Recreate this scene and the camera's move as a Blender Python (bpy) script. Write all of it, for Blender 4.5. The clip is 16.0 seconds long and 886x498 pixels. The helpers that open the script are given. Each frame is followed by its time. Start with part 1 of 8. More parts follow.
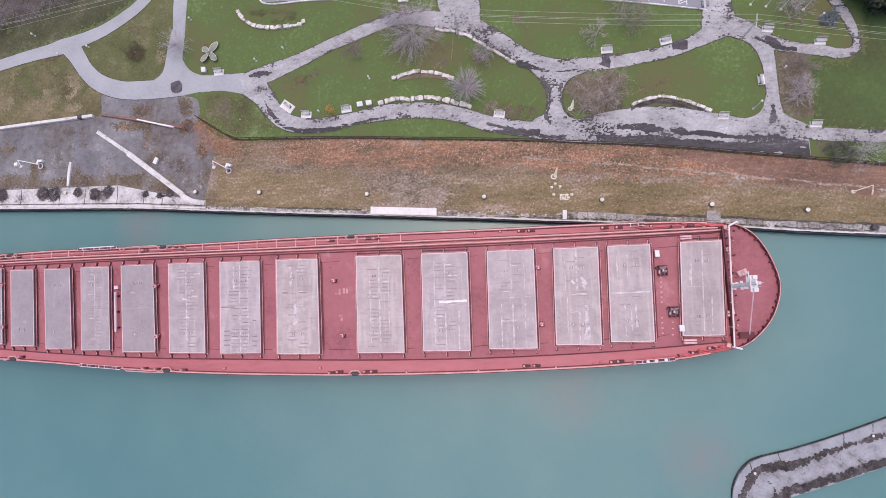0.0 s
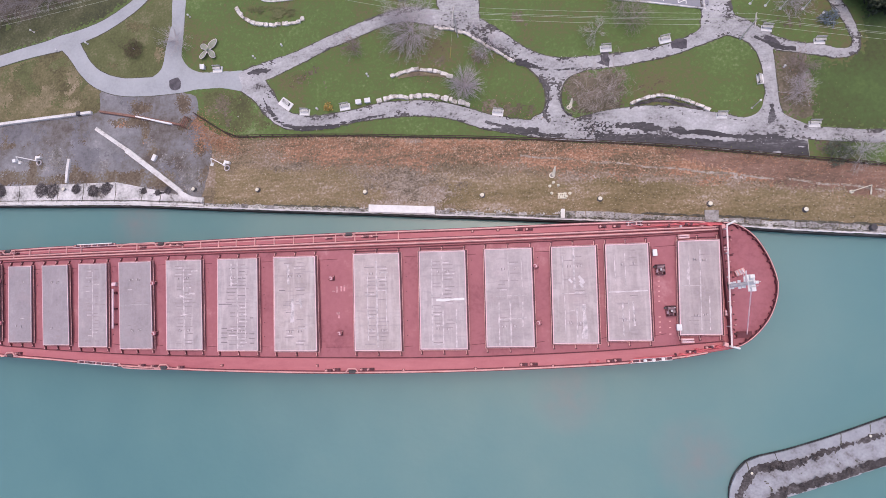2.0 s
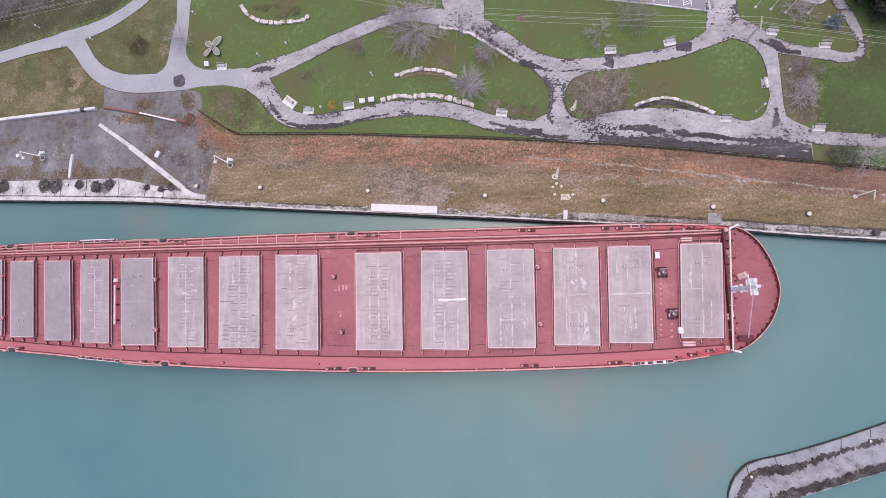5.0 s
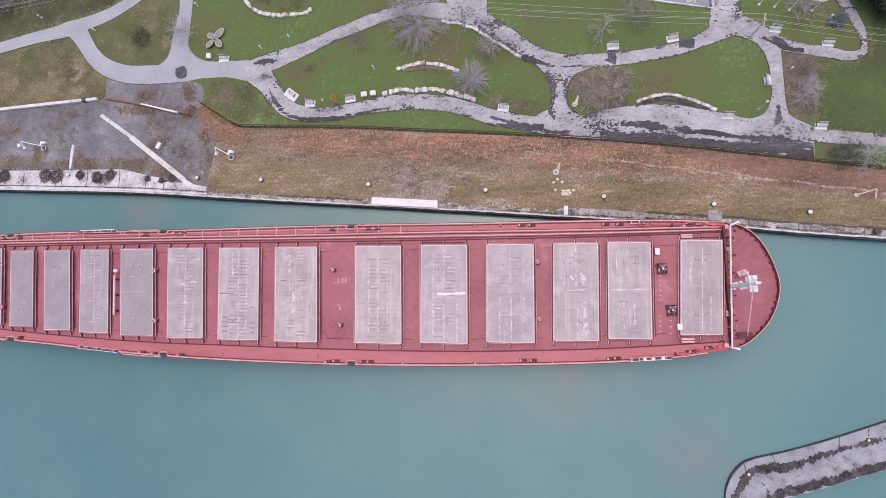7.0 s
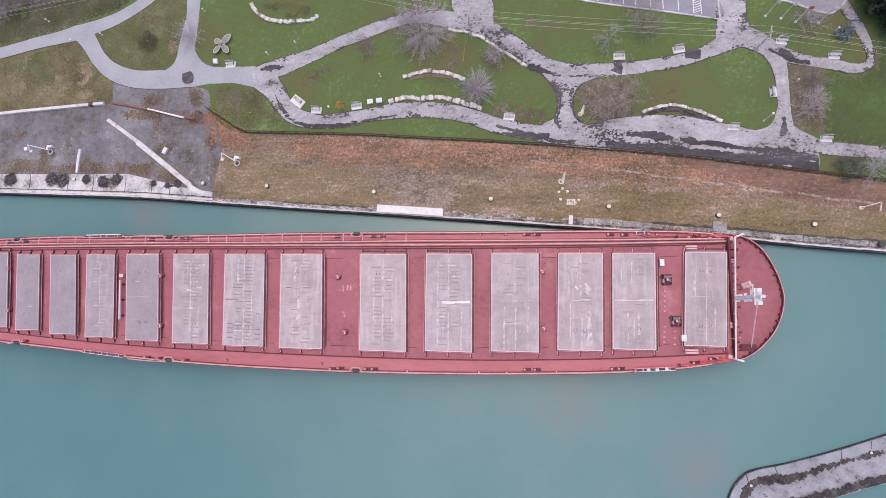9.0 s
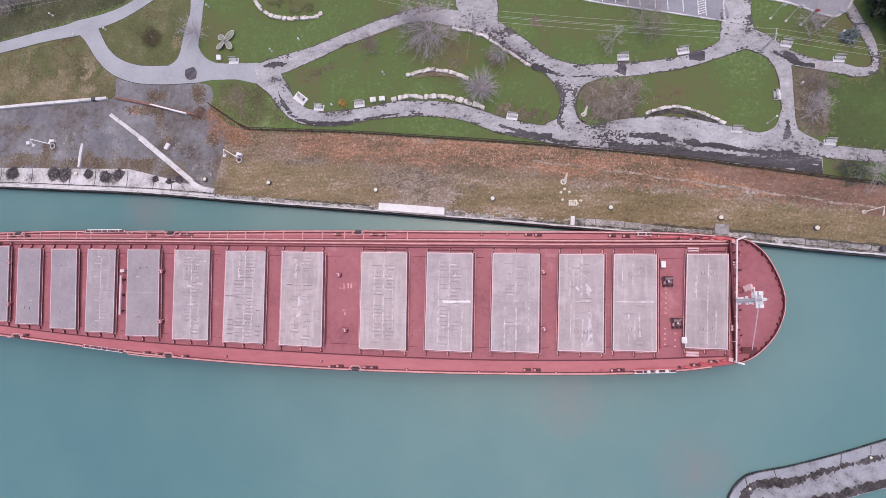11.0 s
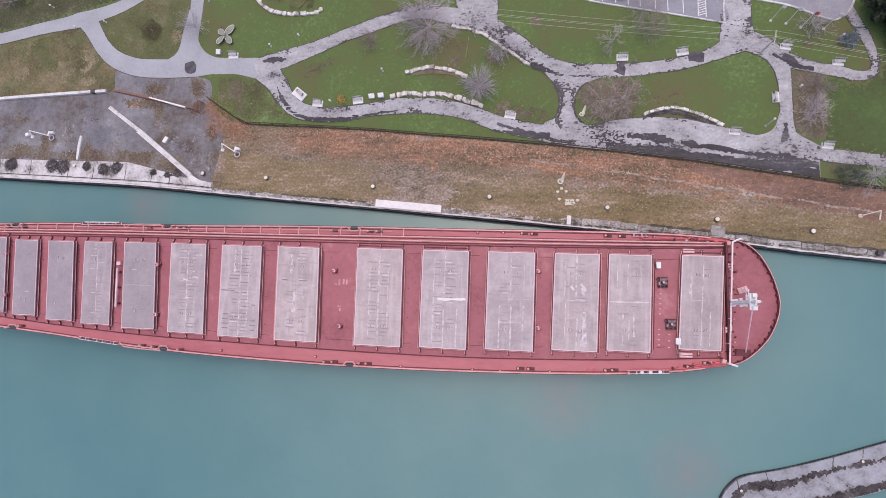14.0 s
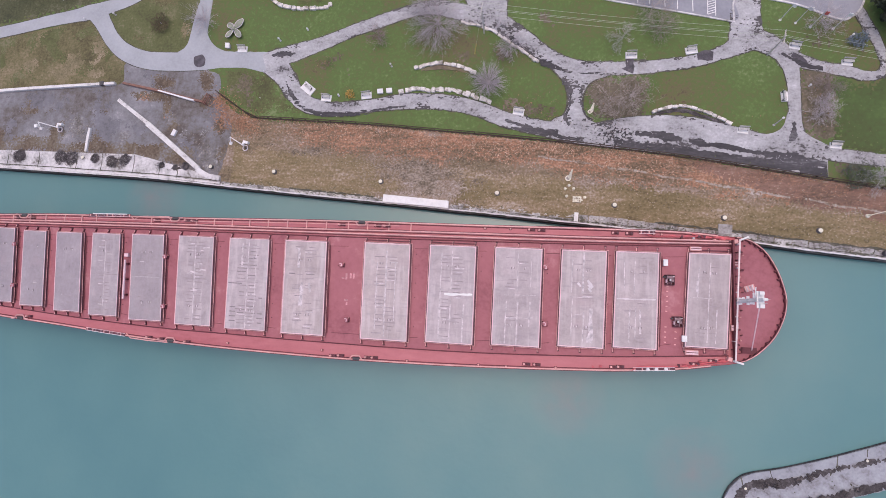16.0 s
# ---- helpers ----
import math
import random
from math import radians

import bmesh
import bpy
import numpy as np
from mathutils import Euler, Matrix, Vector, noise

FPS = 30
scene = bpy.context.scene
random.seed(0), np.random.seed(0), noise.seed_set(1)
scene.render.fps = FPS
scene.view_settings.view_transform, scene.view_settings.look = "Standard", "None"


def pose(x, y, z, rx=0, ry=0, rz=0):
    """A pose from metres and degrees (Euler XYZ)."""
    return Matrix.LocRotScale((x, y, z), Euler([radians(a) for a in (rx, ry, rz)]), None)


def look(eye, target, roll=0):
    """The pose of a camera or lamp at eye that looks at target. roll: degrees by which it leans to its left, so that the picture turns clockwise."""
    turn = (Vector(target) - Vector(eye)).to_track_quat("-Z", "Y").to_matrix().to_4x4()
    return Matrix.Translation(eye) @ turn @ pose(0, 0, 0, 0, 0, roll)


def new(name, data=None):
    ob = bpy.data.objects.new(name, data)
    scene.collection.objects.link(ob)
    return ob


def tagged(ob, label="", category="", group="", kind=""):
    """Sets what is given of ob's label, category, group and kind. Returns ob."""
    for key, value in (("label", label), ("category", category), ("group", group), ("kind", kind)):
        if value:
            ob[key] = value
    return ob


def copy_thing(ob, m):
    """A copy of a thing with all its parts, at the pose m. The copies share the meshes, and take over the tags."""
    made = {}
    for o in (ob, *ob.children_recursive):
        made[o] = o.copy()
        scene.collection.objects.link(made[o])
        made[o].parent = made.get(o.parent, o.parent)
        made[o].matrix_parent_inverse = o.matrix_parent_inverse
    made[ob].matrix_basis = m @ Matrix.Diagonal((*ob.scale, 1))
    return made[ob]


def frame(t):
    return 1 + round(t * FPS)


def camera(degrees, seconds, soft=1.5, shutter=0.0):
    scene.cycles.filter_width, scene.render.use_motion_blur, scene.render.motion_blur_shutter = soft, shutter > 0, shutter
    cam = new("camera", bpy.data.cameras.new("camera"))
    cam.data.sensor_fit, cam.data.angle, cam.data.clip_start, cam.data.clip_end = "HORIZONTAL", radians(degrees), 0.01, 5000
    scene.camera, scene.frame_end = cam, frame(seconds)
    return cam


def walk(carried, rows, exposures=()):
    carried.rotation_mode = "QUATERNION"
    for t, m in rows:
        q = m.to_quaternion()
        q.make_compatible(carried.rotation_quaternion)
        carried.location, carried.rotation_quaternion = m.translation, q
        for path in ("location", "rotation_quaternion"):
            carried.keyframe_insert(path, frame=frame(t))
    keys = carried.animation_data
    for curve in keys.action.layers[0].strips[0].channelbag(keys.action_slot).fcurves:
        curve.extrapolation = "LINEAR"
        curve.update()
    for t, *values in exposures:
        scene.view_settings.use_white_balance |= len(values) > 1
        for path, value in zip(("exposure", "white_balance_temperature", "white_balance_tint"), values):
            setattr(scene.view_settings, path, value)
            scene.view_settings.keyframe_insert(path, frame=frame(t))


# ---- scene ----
cam = camera(80.0, 16.0, soft=0.6)
PATH = [
    (0, pose(0.56, 0.65, 93.91, 7.30, 7.75, -1.87)),
    (0.5, pose(1.14, -0.27, 93.61, 7.30, 7.75, -1.76)),
    (1, pose(1.45, 0.50, 93.57, 7.30, 7.75, -1.75)),
    (1.5, pose(1.75, 0.49, 93.49, 7.30, 7.75, -1.66)),
    (2, pose(0.97, 0.39, 93.73, 7.30, 7.75, -1.61)),
    (2.5, pose(0.05, 1.35, 94.09, 7.30, 7.75, -1.58)),
    (3, pose(-0.19, 0.99, 94.15, 7.30, 7.75, -1.47)),
    (3.5, pose(0.18, 0.40, 93.95, 7.30, 7.75, -1.32)),
    (4, pose(0.95, 0.33, 93.76, 7.30, 7.75, -1.15)),
    (6.5, pose(0.35, 0.93, 93.90, 7.30, 7.75, -0.45)),
    (7, pose(0.87, -0.31, 93.61, 7.30, 7.75, -0.21)),
    (7.5, pose(0.25, 0.27, 93.92, 7.30, 7.75, -0.12)),
    (8, pose(0.10, 0.00, 93.98, 7.30, 7.75, 0.00)),
    (8.5, pose(0.01, 0.11, 94.06, 7.30, 7.75, 0.19)),
    (9, pose(0.18, 1.19, 94.19, 7.30, 7.75, 0.31)),
    (11.5, pose(0.03, 1.20, 94.07, 7.30, 7.75, 1.13)),
    (12, pose(-1.78, 0.72, 94.56, 7.30, 7.75, 1.22)),
    (12.5, pose(-2.30, -0.85, 94.55, 7.30, 7.75, 1.46)),
    (13, pose(-0.48, -0.76, 94.04, 7.30, 7.75, 1.62)),
    (13.5, pose(0.75, -0.21, 93.79, 7.30, 7.75, 1.82)),
    (14, pose(1.00, 0.99, 93.99, 7.30, 7.75, 1.93)),
    (14.5, pose(0.40, 1.29, 94.30, 7.30, 7.75, 2.07)),
    (15, pose(-0.36, 0.82, 94.41, 7.30, 7.75, 2.23)),
    (15.5, pose(-0.52, 0.32, 94.45, 7.30, 7.75, 2.43)),
    (16, pose(-0.04, 0.26, 94.29, 7.30, 7.75, 2.61)),
]
walk(cam, PATH, exposures=[(0.0, 0.89, 7080, 18.5), (8.0, 0.87, 7080, 18.5), (11.5, 0.82, 7080, 18.5), (16.0, 0.79, 7080, 18.5)])

# ---- light: overcast sky, a weak wide sun ----
world = bpy.data.worlds.new("overcast_sky")
scene.world = world
world.use_nodes = True
wn = world.node_tree.nodes
sky = wn.new("ShaderNodeTexSky")
sky.sky_type, sky.sun_disc = "NISHITA", False
sky.sun_elevation, sky.sun_rotation = radians(78), radians(0)
sky.dust_density = 2.4
sky.air_density = 0.7
world.node_tree.links.new(sky.outputs[0], wn["Background"].inputs[0])
wn["Background"].inputs[1].default_value = 0.15
sun = new("sun", bpy.data.lights.new("sun", "SUN"))
sun.data.energy, sun.data.angle, sun.data.color = 0.25, radians(60), (1.0, 0.97, 0.93)
sun.matrix_world = look((0, 0, 0), (0.0, -0.03, -1.0))

# ---- materials ----
def material(name, ramp, scale=1.0, stretch=(1, 1, 1), rough=0.85, bump=0.1, fine=6.0, metal=0.0, vary=0.0, contrast=1.0, detail=4.0, spec=0.3, grain=0.0, grit=2.6):
    """Colour from two sizes of noise through a ramp of (position, colour); bump from the fine one."""
    m = bpy.data.materials.new(name)
    m.use_nodes = True
    n, l = m.node_tree.nodes, m.node_tree.links
    b = n["Principled BSDF"]
    b.inputs["Roughness"].default_value, b.inputs["Metallic"].default_value = rough, metal
    b.inputs["Specular IOR Level"].default_value = spec
    geo, mp = n.new("ShaderNodeNewGeometry"), n.new("ShaderNodeMapping")
    mp.inputs["Scale"].default_value = stretch
    l.new(geo.outputs["Position"], mp.inputs[0])
    big, small = n.new("ShaderNodeTexNoise"), n.new("ShaderNodeTexNoise")
    big.inputs["Scale"].default_value, big.inputs["Detail"].default_value = scale, detail
    small.inputs["Scale"].default_value, small.inputs["Detail"].default_value = scale * fine, 3.0
    for t in (big, small):
        l.new(mp.outputs[0], t.inputs["Vector"])
    mix = n.new("ShaderNodeMath")
    mix.operation = "MULTIPLY_ADD"
    l.new(small.outputs[0], mix.inputs[0])
    mix.inputs[1].default_value = 0.45 * contrast
    add = n.new("ShaderNodeMath")
    add.operation = "MULTIPLY_ADD"
    l.new(big.outputs[0], add.inputs[0])
    add.inputs[1].default_value, add.inputs[2].default_value = contrast, 0.5 - 0.725 * contrast
    l.new(add.outputs[0], mix.inputs[2])
    last = mix
    if grain:
        tiny, speck = n.new("ShaderNodeTexNoise"), n.new("ShaderNodeMath")
        tiny.inputs["Scale"].default_value, tiny.inputs["Detail"].default_value = grit, 2.0
        l.new(geo.outputs["Position"], tiny.inputs["Vector"])
        speck.operation = "MULTIPLY_ADD"
        l.new(tiny.outputs[0], speck.inputs[0])
        speck.inputs[1].default_value = grain
        lower = n.new("ShaderNodeMath")
        lower.operation = "ADD"
        l.new(last.outputs[0], lower.inputs[0])
        lower.inputs[1].default_value = -grain / 2
        l.new(lower.outputs[0], speck.inputs[2])
        last = speck
    if vary:
        info = n.new("ShaderNodeObjectInfo")
        more = n.new("ShaderNodeMath")
        more.operation = "MULTIPLY_ADD"
        l.new(info.outputs["Random"], more.inputs[0])
        more.inputs[1].default_value = vary
        sub = n.new("ShaderNodeMath")
        sub.operation = "ADD"
        l.new(last.outputs[0], sub.inputs[0])
        sub.inputs[1].default_value = -vary / 2
        l.new(sub.outputs[0], more.inputs[2])
        last = more
    cr = n.new("ShaderNodeValToRGB")
    e = cr.color_ramp.elements
    while len(e) < len(ramp):
        e.new(0.5)
    for k, (pos, col) in zip(e, ramp):
        k.position, k.color = pos, (*col, 1)
    l.new(last.outputs[0], cr.inputs[0])
    l.new(cr.outputs[0], b.inputs["Base Color"])
    if bump:
        bp = n.new("ShaderNodeBump")
        bp.inputs["Strength"].default_value, bp.inputs["Distance"].default_value = min(1.0, bump), 0.05
        l.new(mix.outputs[0], bp.inputs["Height"])
        l.new(bp.outputs[0], b.inputs["Normal"])
    return m


def shade(c, k):
    return tuple(v * k for v in c)


def paint(name, c, rough=0.6, spread=0.25, scale=0.6, **more):
    return material(name, [(0.2, shade(c, 1 - spread)), (0.5, c), (0.8, shade(c, 1 + spread))], scale, rough=rough, **more)


LAWN = material("lawn_grass", [(0.04, (0.111, 0.089, 0.053)), (0.18, (0.148, 0.127, 0.064)), (0.33, (0.125, 0.14, 0.053)), (0.52, (0.102, 0.151, 0.047)), (0.72, (0.12, 0.182, 0.056)), (0.95, (0.201, 0.242, 0.111))], 0.09, bump=0.6, fine=16, contrast=1.5, detail=9, grain=0.75, grit=1.9)
DRY = material("dry_grass", [(0.1, (0.08, 0.068, 0.035)), (0.4, (0.135, 0.12, 0.058)), (0.62, (0.18, 0.155, 0.08)), (0.85, (0.27, 0.21, 0.135))], 0.14, bump=0.6, fine=12, contrast=1.4, detail=7, grain=0.7)
BED = material("worn_lawn_bed", [(0.1, (0.092, 0.079, 0.051)), (0.35, (0.133, 0.111, 0.073)), (0.6, (0.163, 0.134, 0.094)), (0.85, (0.235, 0.193, 0.15))], 0.25, bump=0.6, fine=8, contrast=1.5, detail=7, grain=0.8)
BROWN = material("bare_soil_grass", [(0.1, (0.11, 0.085, 0.062)), (0.4, (0.18, 0.14, 0.1)), (0.62, (0.19, 0.165, 0.095)), (0.85, (0.34, 0.26, 0.21))], 0.3, bump=0.6, fine=9, contrast=1.4, detail=7, grain=0.8)
VERGE = material("verge_grass", [(0.1, (0.138, 0.102, 0.068)), (0.36, (0.217, 0.165, 0.1)), (0.58, (0.282, 0.205, 0.145)), (0.82, (0.366, 0.292, 0.245)), (0.97, (0.488, 0.42, 0.379))], 0.3, stretch=(0.22, 1, 1), bump=0.6, fine=6, contrast=1.6, detail=8, grain=1.25, grit=2.4)
LEAFY = material("leaf_litter_ground", [(0.08, (0.14, 0.101, 0.06)), (0.3, (0.214, 0.15, 0.096)), (0.45, (0.281, 0.164, 0.106)), (0.62, (0.359, 0.184, 0.111)), (0.88, (0.503, 0.29, 0.192))], 0.3, stretch=(0.3, 1, 1), bump=0.6, fine=8, contrast=2.0, detail=8, grain=1.5, grit=2.6)
YARDWEED = material("weedy_yard", [(0.1, (0.09, 0.068, 0.05)), (0.36, (0.148, 0.11, 0.078)), (0.55, (0.18, 0.145, 0.105)), (0.75, (0.21, 0.2, 0.2)), (0.95, (0.32, 0.29, 0.28))], 0.22, bump=0.4, fine=9, contrast=1.7, detail=8, grain=0.6)
LOT = material("worn_asphalt", [(0.1, (0.108, 0.088, 0.074)), (0.34, (0.163, 0.145, 0.137)), (0.55, (0.205, 0.199, 0.206)), (0.8, (0.262, 0.254, 0.263)), (0.97, (0.37, 0.35, 0.35))], 0.11, bump=0.3, fine=9, contrast=1.6, detail=8, grain=0.4)
ROAD = material("pale_asphalt", [(0.1, (0.28, 0.288, 0.302)), (0.45, (0.385, 0.396, 0.414)), (0.85, (0.47, 0.482, 0.5))], 0.2, bump=0.2, fine=10, detail=5, contrast=0.8, grain=0.2)
PATH_M = material("worn_path", [(0.0, (0.064, 0.058, 0.058)), (0.27, (0.106, 0.099, 0.099)), (0.34, (0.286, 0.276, 0.278)), (0.5, (0.392, 0.382, 0.386)), (0.66, (0.466, 0.456, 0.463)), (0.86, (0.636, 0.62, 0.628))], 0.3, stretch=(0.6, 1.0, 1), bump=0.3, fine=6, contrast=1.05, detail=9, grain=0.45, grit=2.8)
WET = material("wet_dark_path", [(0.0, (0.035, 0.032, 0.035)), (0.45, (0.064, 0.059, 0.063)), (0.7, (0.088, 0.082, 0.087)), (0.92, (0.19, 0.182, 0.188))], 0.4, stretch=(0.28, 1.2, 1), bump=0.3, fine=6, contrast=1.5, detail=9, rough=0.7, grain=0.5)
EDGING = material("damp_path_edge", [(0.1, (0.055, 0.05, 0.042)), (0.5, (0.095, 0.09, 0.068)), (0.9, (0.18, 0.165, 0.13))], 0.6, bump=0.5, fine=5, contrast=1.5, grain=0.5)
WHITEWORN = material("worn_white_concrete", [(0.1, (0.3, 0.27, 0.25)), (0.36, (0.64, 0.61, 0.59)), (0.8, (0.76, 0.74, 0.72))], 0.7, bump=0.3, fine=5, contrast=1.4, detail=6, grain=0.4)
PATCH = paint("dark_patch_asphalt", (0.1, 0.09, 0.1), 0.8, 0.4, 1.0, contrast=1.3)
PARKING = material("parking_asphalt", [(0.1, (0.2, 0.2, 0.22)), (0.5, (0.29, 0.29, 0.32)), (0.9, (0.37, 0.37, 0.4))], 0.2, bump=0.1, fine=9)
CONCRETE = material("pale_concrete", [(0.1, (0.16, 0.14, 0.125)), (0.35, (0.47, 0.45, 0.44)), (0.6, (0.66, 0.63, 0.62)), (0.9, (0.77, 0.745, 0.73))], 0.35, bump=0.3, fine=6, contrast=1.4, detail=8, vary=0.2, grain=0.4)
STONE = material("coping_stone", [(0.1, (0.14, 0.125, 0.115)), (0.35, (0.28, 0.26, 0.25)), (0.62, (0.4, 0.38, 0.37)), (0.9, (0.6, 0.57, 0.55))], 0.6, bump=0.5, fine=5, contrast=1.6, detail=8, vary=0.4, grain=0.5)
PIER_TOP = material("pier_gravel", [(0.08, (0.108, 0.095, 0.090)), (0.27, (0.252, 0.248, 0.257)), (0.5, (0.329, 0.333, 0.356)), (0.85, (0.405, 0.414, 0.441))], 0.6, bump=0.5, fine=5, contrast=1.3, detail=8, grain=0.5)
WEED = material("weedy_soil", [(0.12, (0.04, 0.034, 0.034)), (0.5, (0.078, 0.068, 0.068)), (0.85, (0.165, 0.15, 0.15))], 0.8, bump=0.8, fine=5, contrast=1.6, detail=8, grain=0.6)
CAPSTONE = material("grey_cap_concrete", [(0.1, (0.180, 0.180, 0.189)), (0.35, (0.306, 0.315, 0.338)), (0.7, (0.369, 0.383, 0.410)), (0.95, (0.450, 0.464, 0.491))], 0.4, bump=0.3, fine=6, contrast=1.2, detail=8, grain=0.3)
WALL = material("quay_wall", [(0.15, (0.03, 0.031, 0.033)), (0.5, (0.055, 0.055, 0.057)), (0.9, (0.13, 0.125, 0.12))], 0.5, stretch=(1, 1, 0.4), bump=0.4, contrast=1.3)
WHITE = paint("white_paint", (0.78, 0.76, 0.74), 0.5, 0.12, 0.9)
CREAM = paint("cream_paint", (0.76, 0.71, 0.58), 0.5, 0.15, 0.9)
LIMESTONE = material("limestone", [(0.15, (0.3, 0.26, 0.22)), (0.5, (0.66, 0.61, 0.56)), (0.85, (0.8, 0.76, 0.72))], 1.3, bump=0.8, fine=4, contrast=1.4, vary=0.3)
TIMBER = paint("brown_timber", (0.07, 0.048, 0.038), 0.85, 0.4, 1.5)
RUST = paint("rusty_rail", (0.25, 0.13, 0.1), 0.8, 0.35, 1.5)
DARK = paint("dark_metal", (0.085, 0.078, 0.082), 0.6, 0.4, 1.5)
BARK = paint("grey_bark", (0.46, 0.41, 0.42), 0.9, 0.3, 1.5)
PALEBARK = paint("pale_bark", (0.46, 0.43, 0.42), 0.9, 0.3, 1.5)
TWIG = paint("brown_twigs", (0.29, 0.23, 0.21), 0.9, 0.35, 1.5)
PALETWIG = paint("pale_brown_twigs", (0.42, 0.355, 0.325), 0.9, 0.35, 1.5)
THICKET = paint("dull_grey_bark", (0.27, 0.24, 0.24), 0.9, 0.4, 1.5)
EVERGREEN = paint("evergreen", (0.042, 0.052, 0.032), 0.9, 0.5, 1.2, contrast=1.4)
LEAF = paint("fallen_leaf", (0.38, 0.205, 0.125), 0.9, 0.35, 2.0, contrast=2.0)
STRAW = paint("dry_straw", (0.46, 0.38, 0.3), 0.9, 0.35, 2.0, contrast=2.0)
BRONZE = paint("weathered_bronze", (0.27, 0.29, 0.22), 0.5, 0.2, 1.0)

RED = material("deck_red", [(0.1, (0.29, 0.091, 0.107)), (0.42, (0.378, 0.125, 0.144)), (0.7, (0.413, 0.142, 0.159)), (0.95, (0.49, 0.21, 0.223))], 0.14, rough=0.55, bump=0.1, fine=9, contrast=1.5, detail=8, grain=0.35)
PINK = material("side_deck_red", [(0.1, (0.38, 0.107, 0.12)), (0.42, (0.475, 0.15, 0.162)), (0.72, (0.525, 0.18, 0.19)), (0.95, (0.6, 0.255, 0.262))], 0.2, stretch=(0.3, 1, 1), rough=0.5, bump=0.1, fine=8, detail=8, grain=0.25)
HULL = paint("hull_red", (0.3, 0.06, 0.07), 0.5, 0.25, 0.3)
DEEPRED = paint("dark_red_steel", (0.15, 0.04, 0.05), 0.6, 0.3, 0.8)
SIDE = paint("coaming_paint", (0.13, 0.05, 0.062), 0.6, 0.35, 0.8)
RIM = paint("worn_edge_paint", (0.75, 0.52, 0.545), 0.6, 0.2, 1.0)
LINE = paint("pale_pipe", (0.7, 0.37, 0.345), 0.5, 0.2, 0.8)
FADED = paint("faded_mark", (0.55, 0.27, 0.28), 0.6, 0.35, 1.5, contrast=2.0)
VIVID = paint("bright_red_paint", (0.62, 0.13, 0.14), 0.5, 0.25, 0.8)
PALE = paint("pale_grey_paint", (0.6, 0.54, 0.55), 0.5, 0.2, 1.0)


def cover_material(tone, tint, wear):
    """Grey-lilac hatch paint; tone: its lightness, tint: towards pink (+) or violet (-), wear: pale streaks across the ship and rubbed blotches."""
    c = (tone * (1.0 + 0.04 * tint), tone * (0.845 + 0.01 * tint), tone * (0.858 - 0.035 * tint))
    m = material("hatch_paint", [(0.1, shade(c, 0.8)), (0.4, shade(c, 0.96)), (0.62, shade(c, 1.05)), (0.9, shade(c, 1.25))], 0.2, rough=0.6, bump=0.05, fine=8, detail=8, contrast=1.1, grain=0.3, grit=3.2)
    n, l = m.node_tree.nodes, m.node_tree.links
    geo = n.new("ShaderNodeNewGeometry")
    b = n["Principled BSDF"]

    def noise_at(scale, detail, stretch, shift):
        mp, tex = n.new("ShaderNodeMapping"), n.new("ShaderNodeTexNoise")
        mp.inputs["Scale"].default_value, mp.inputs["Location"].default_value = stretch, shift
        l.new(geo.outputs["Position"], mp.inputs[0])
        tex.inputs["Scale"].default_value, tex.inputs["Detail"].default_value = scale, detail
        l.new(mp.outputs[0], tex.inputs["Vector"])
        return tex.outputs[0]

    def layer(value, low, high, amount, colour):
        rng, mix = n.new("ShaderNodeMapRange"), n.new("ShaderNodeMix")
        rng.inputs["From Min"].default_value, rng.inputs["From Max"].default_value, rng.inputs["To Max"].default_value = low, high, amount
        l.new(value, rng.inputs["Value"])
        mix.data_type = "RGBA"
        l.new(rng.outputs[0], mix.inputs["Factor"])
        l.new(b.inputs["Base Color"].links[0].from_socket, mix.inputs["A"])
        mix.inputs["B"].default_value = (*colour, 1)
        l.new(mix.outputs["Result"], b.inputs["Base Color"])

    layer(noise_at(1.0, 5, (1.3, 0.14, 1), (3, 0, 0)), 0.5, 0.66, 0.6 * wear, (0.66, 0.58, 0.58))
    layer(noise_at(0.5, 8, (1.0, 1.0, 1), (0, 9, 0)), 0.52, 0.7, 0.5 * wear, (0.68, 0.59, 0.585))
    layer(noise_at(0.9, 6, (0.5, 2.2, 1), (5, 5, 0)), 0.55, 0.7, 0.45 * wear, (0.3, 0.25, 0.265))
    layer(noise_at(0.35, 6, (1.0, 1.0, 1), (20, 4, 0)), 0.56, 0.72, 0.3, (0.46, 0.34, 0.35))
    return m


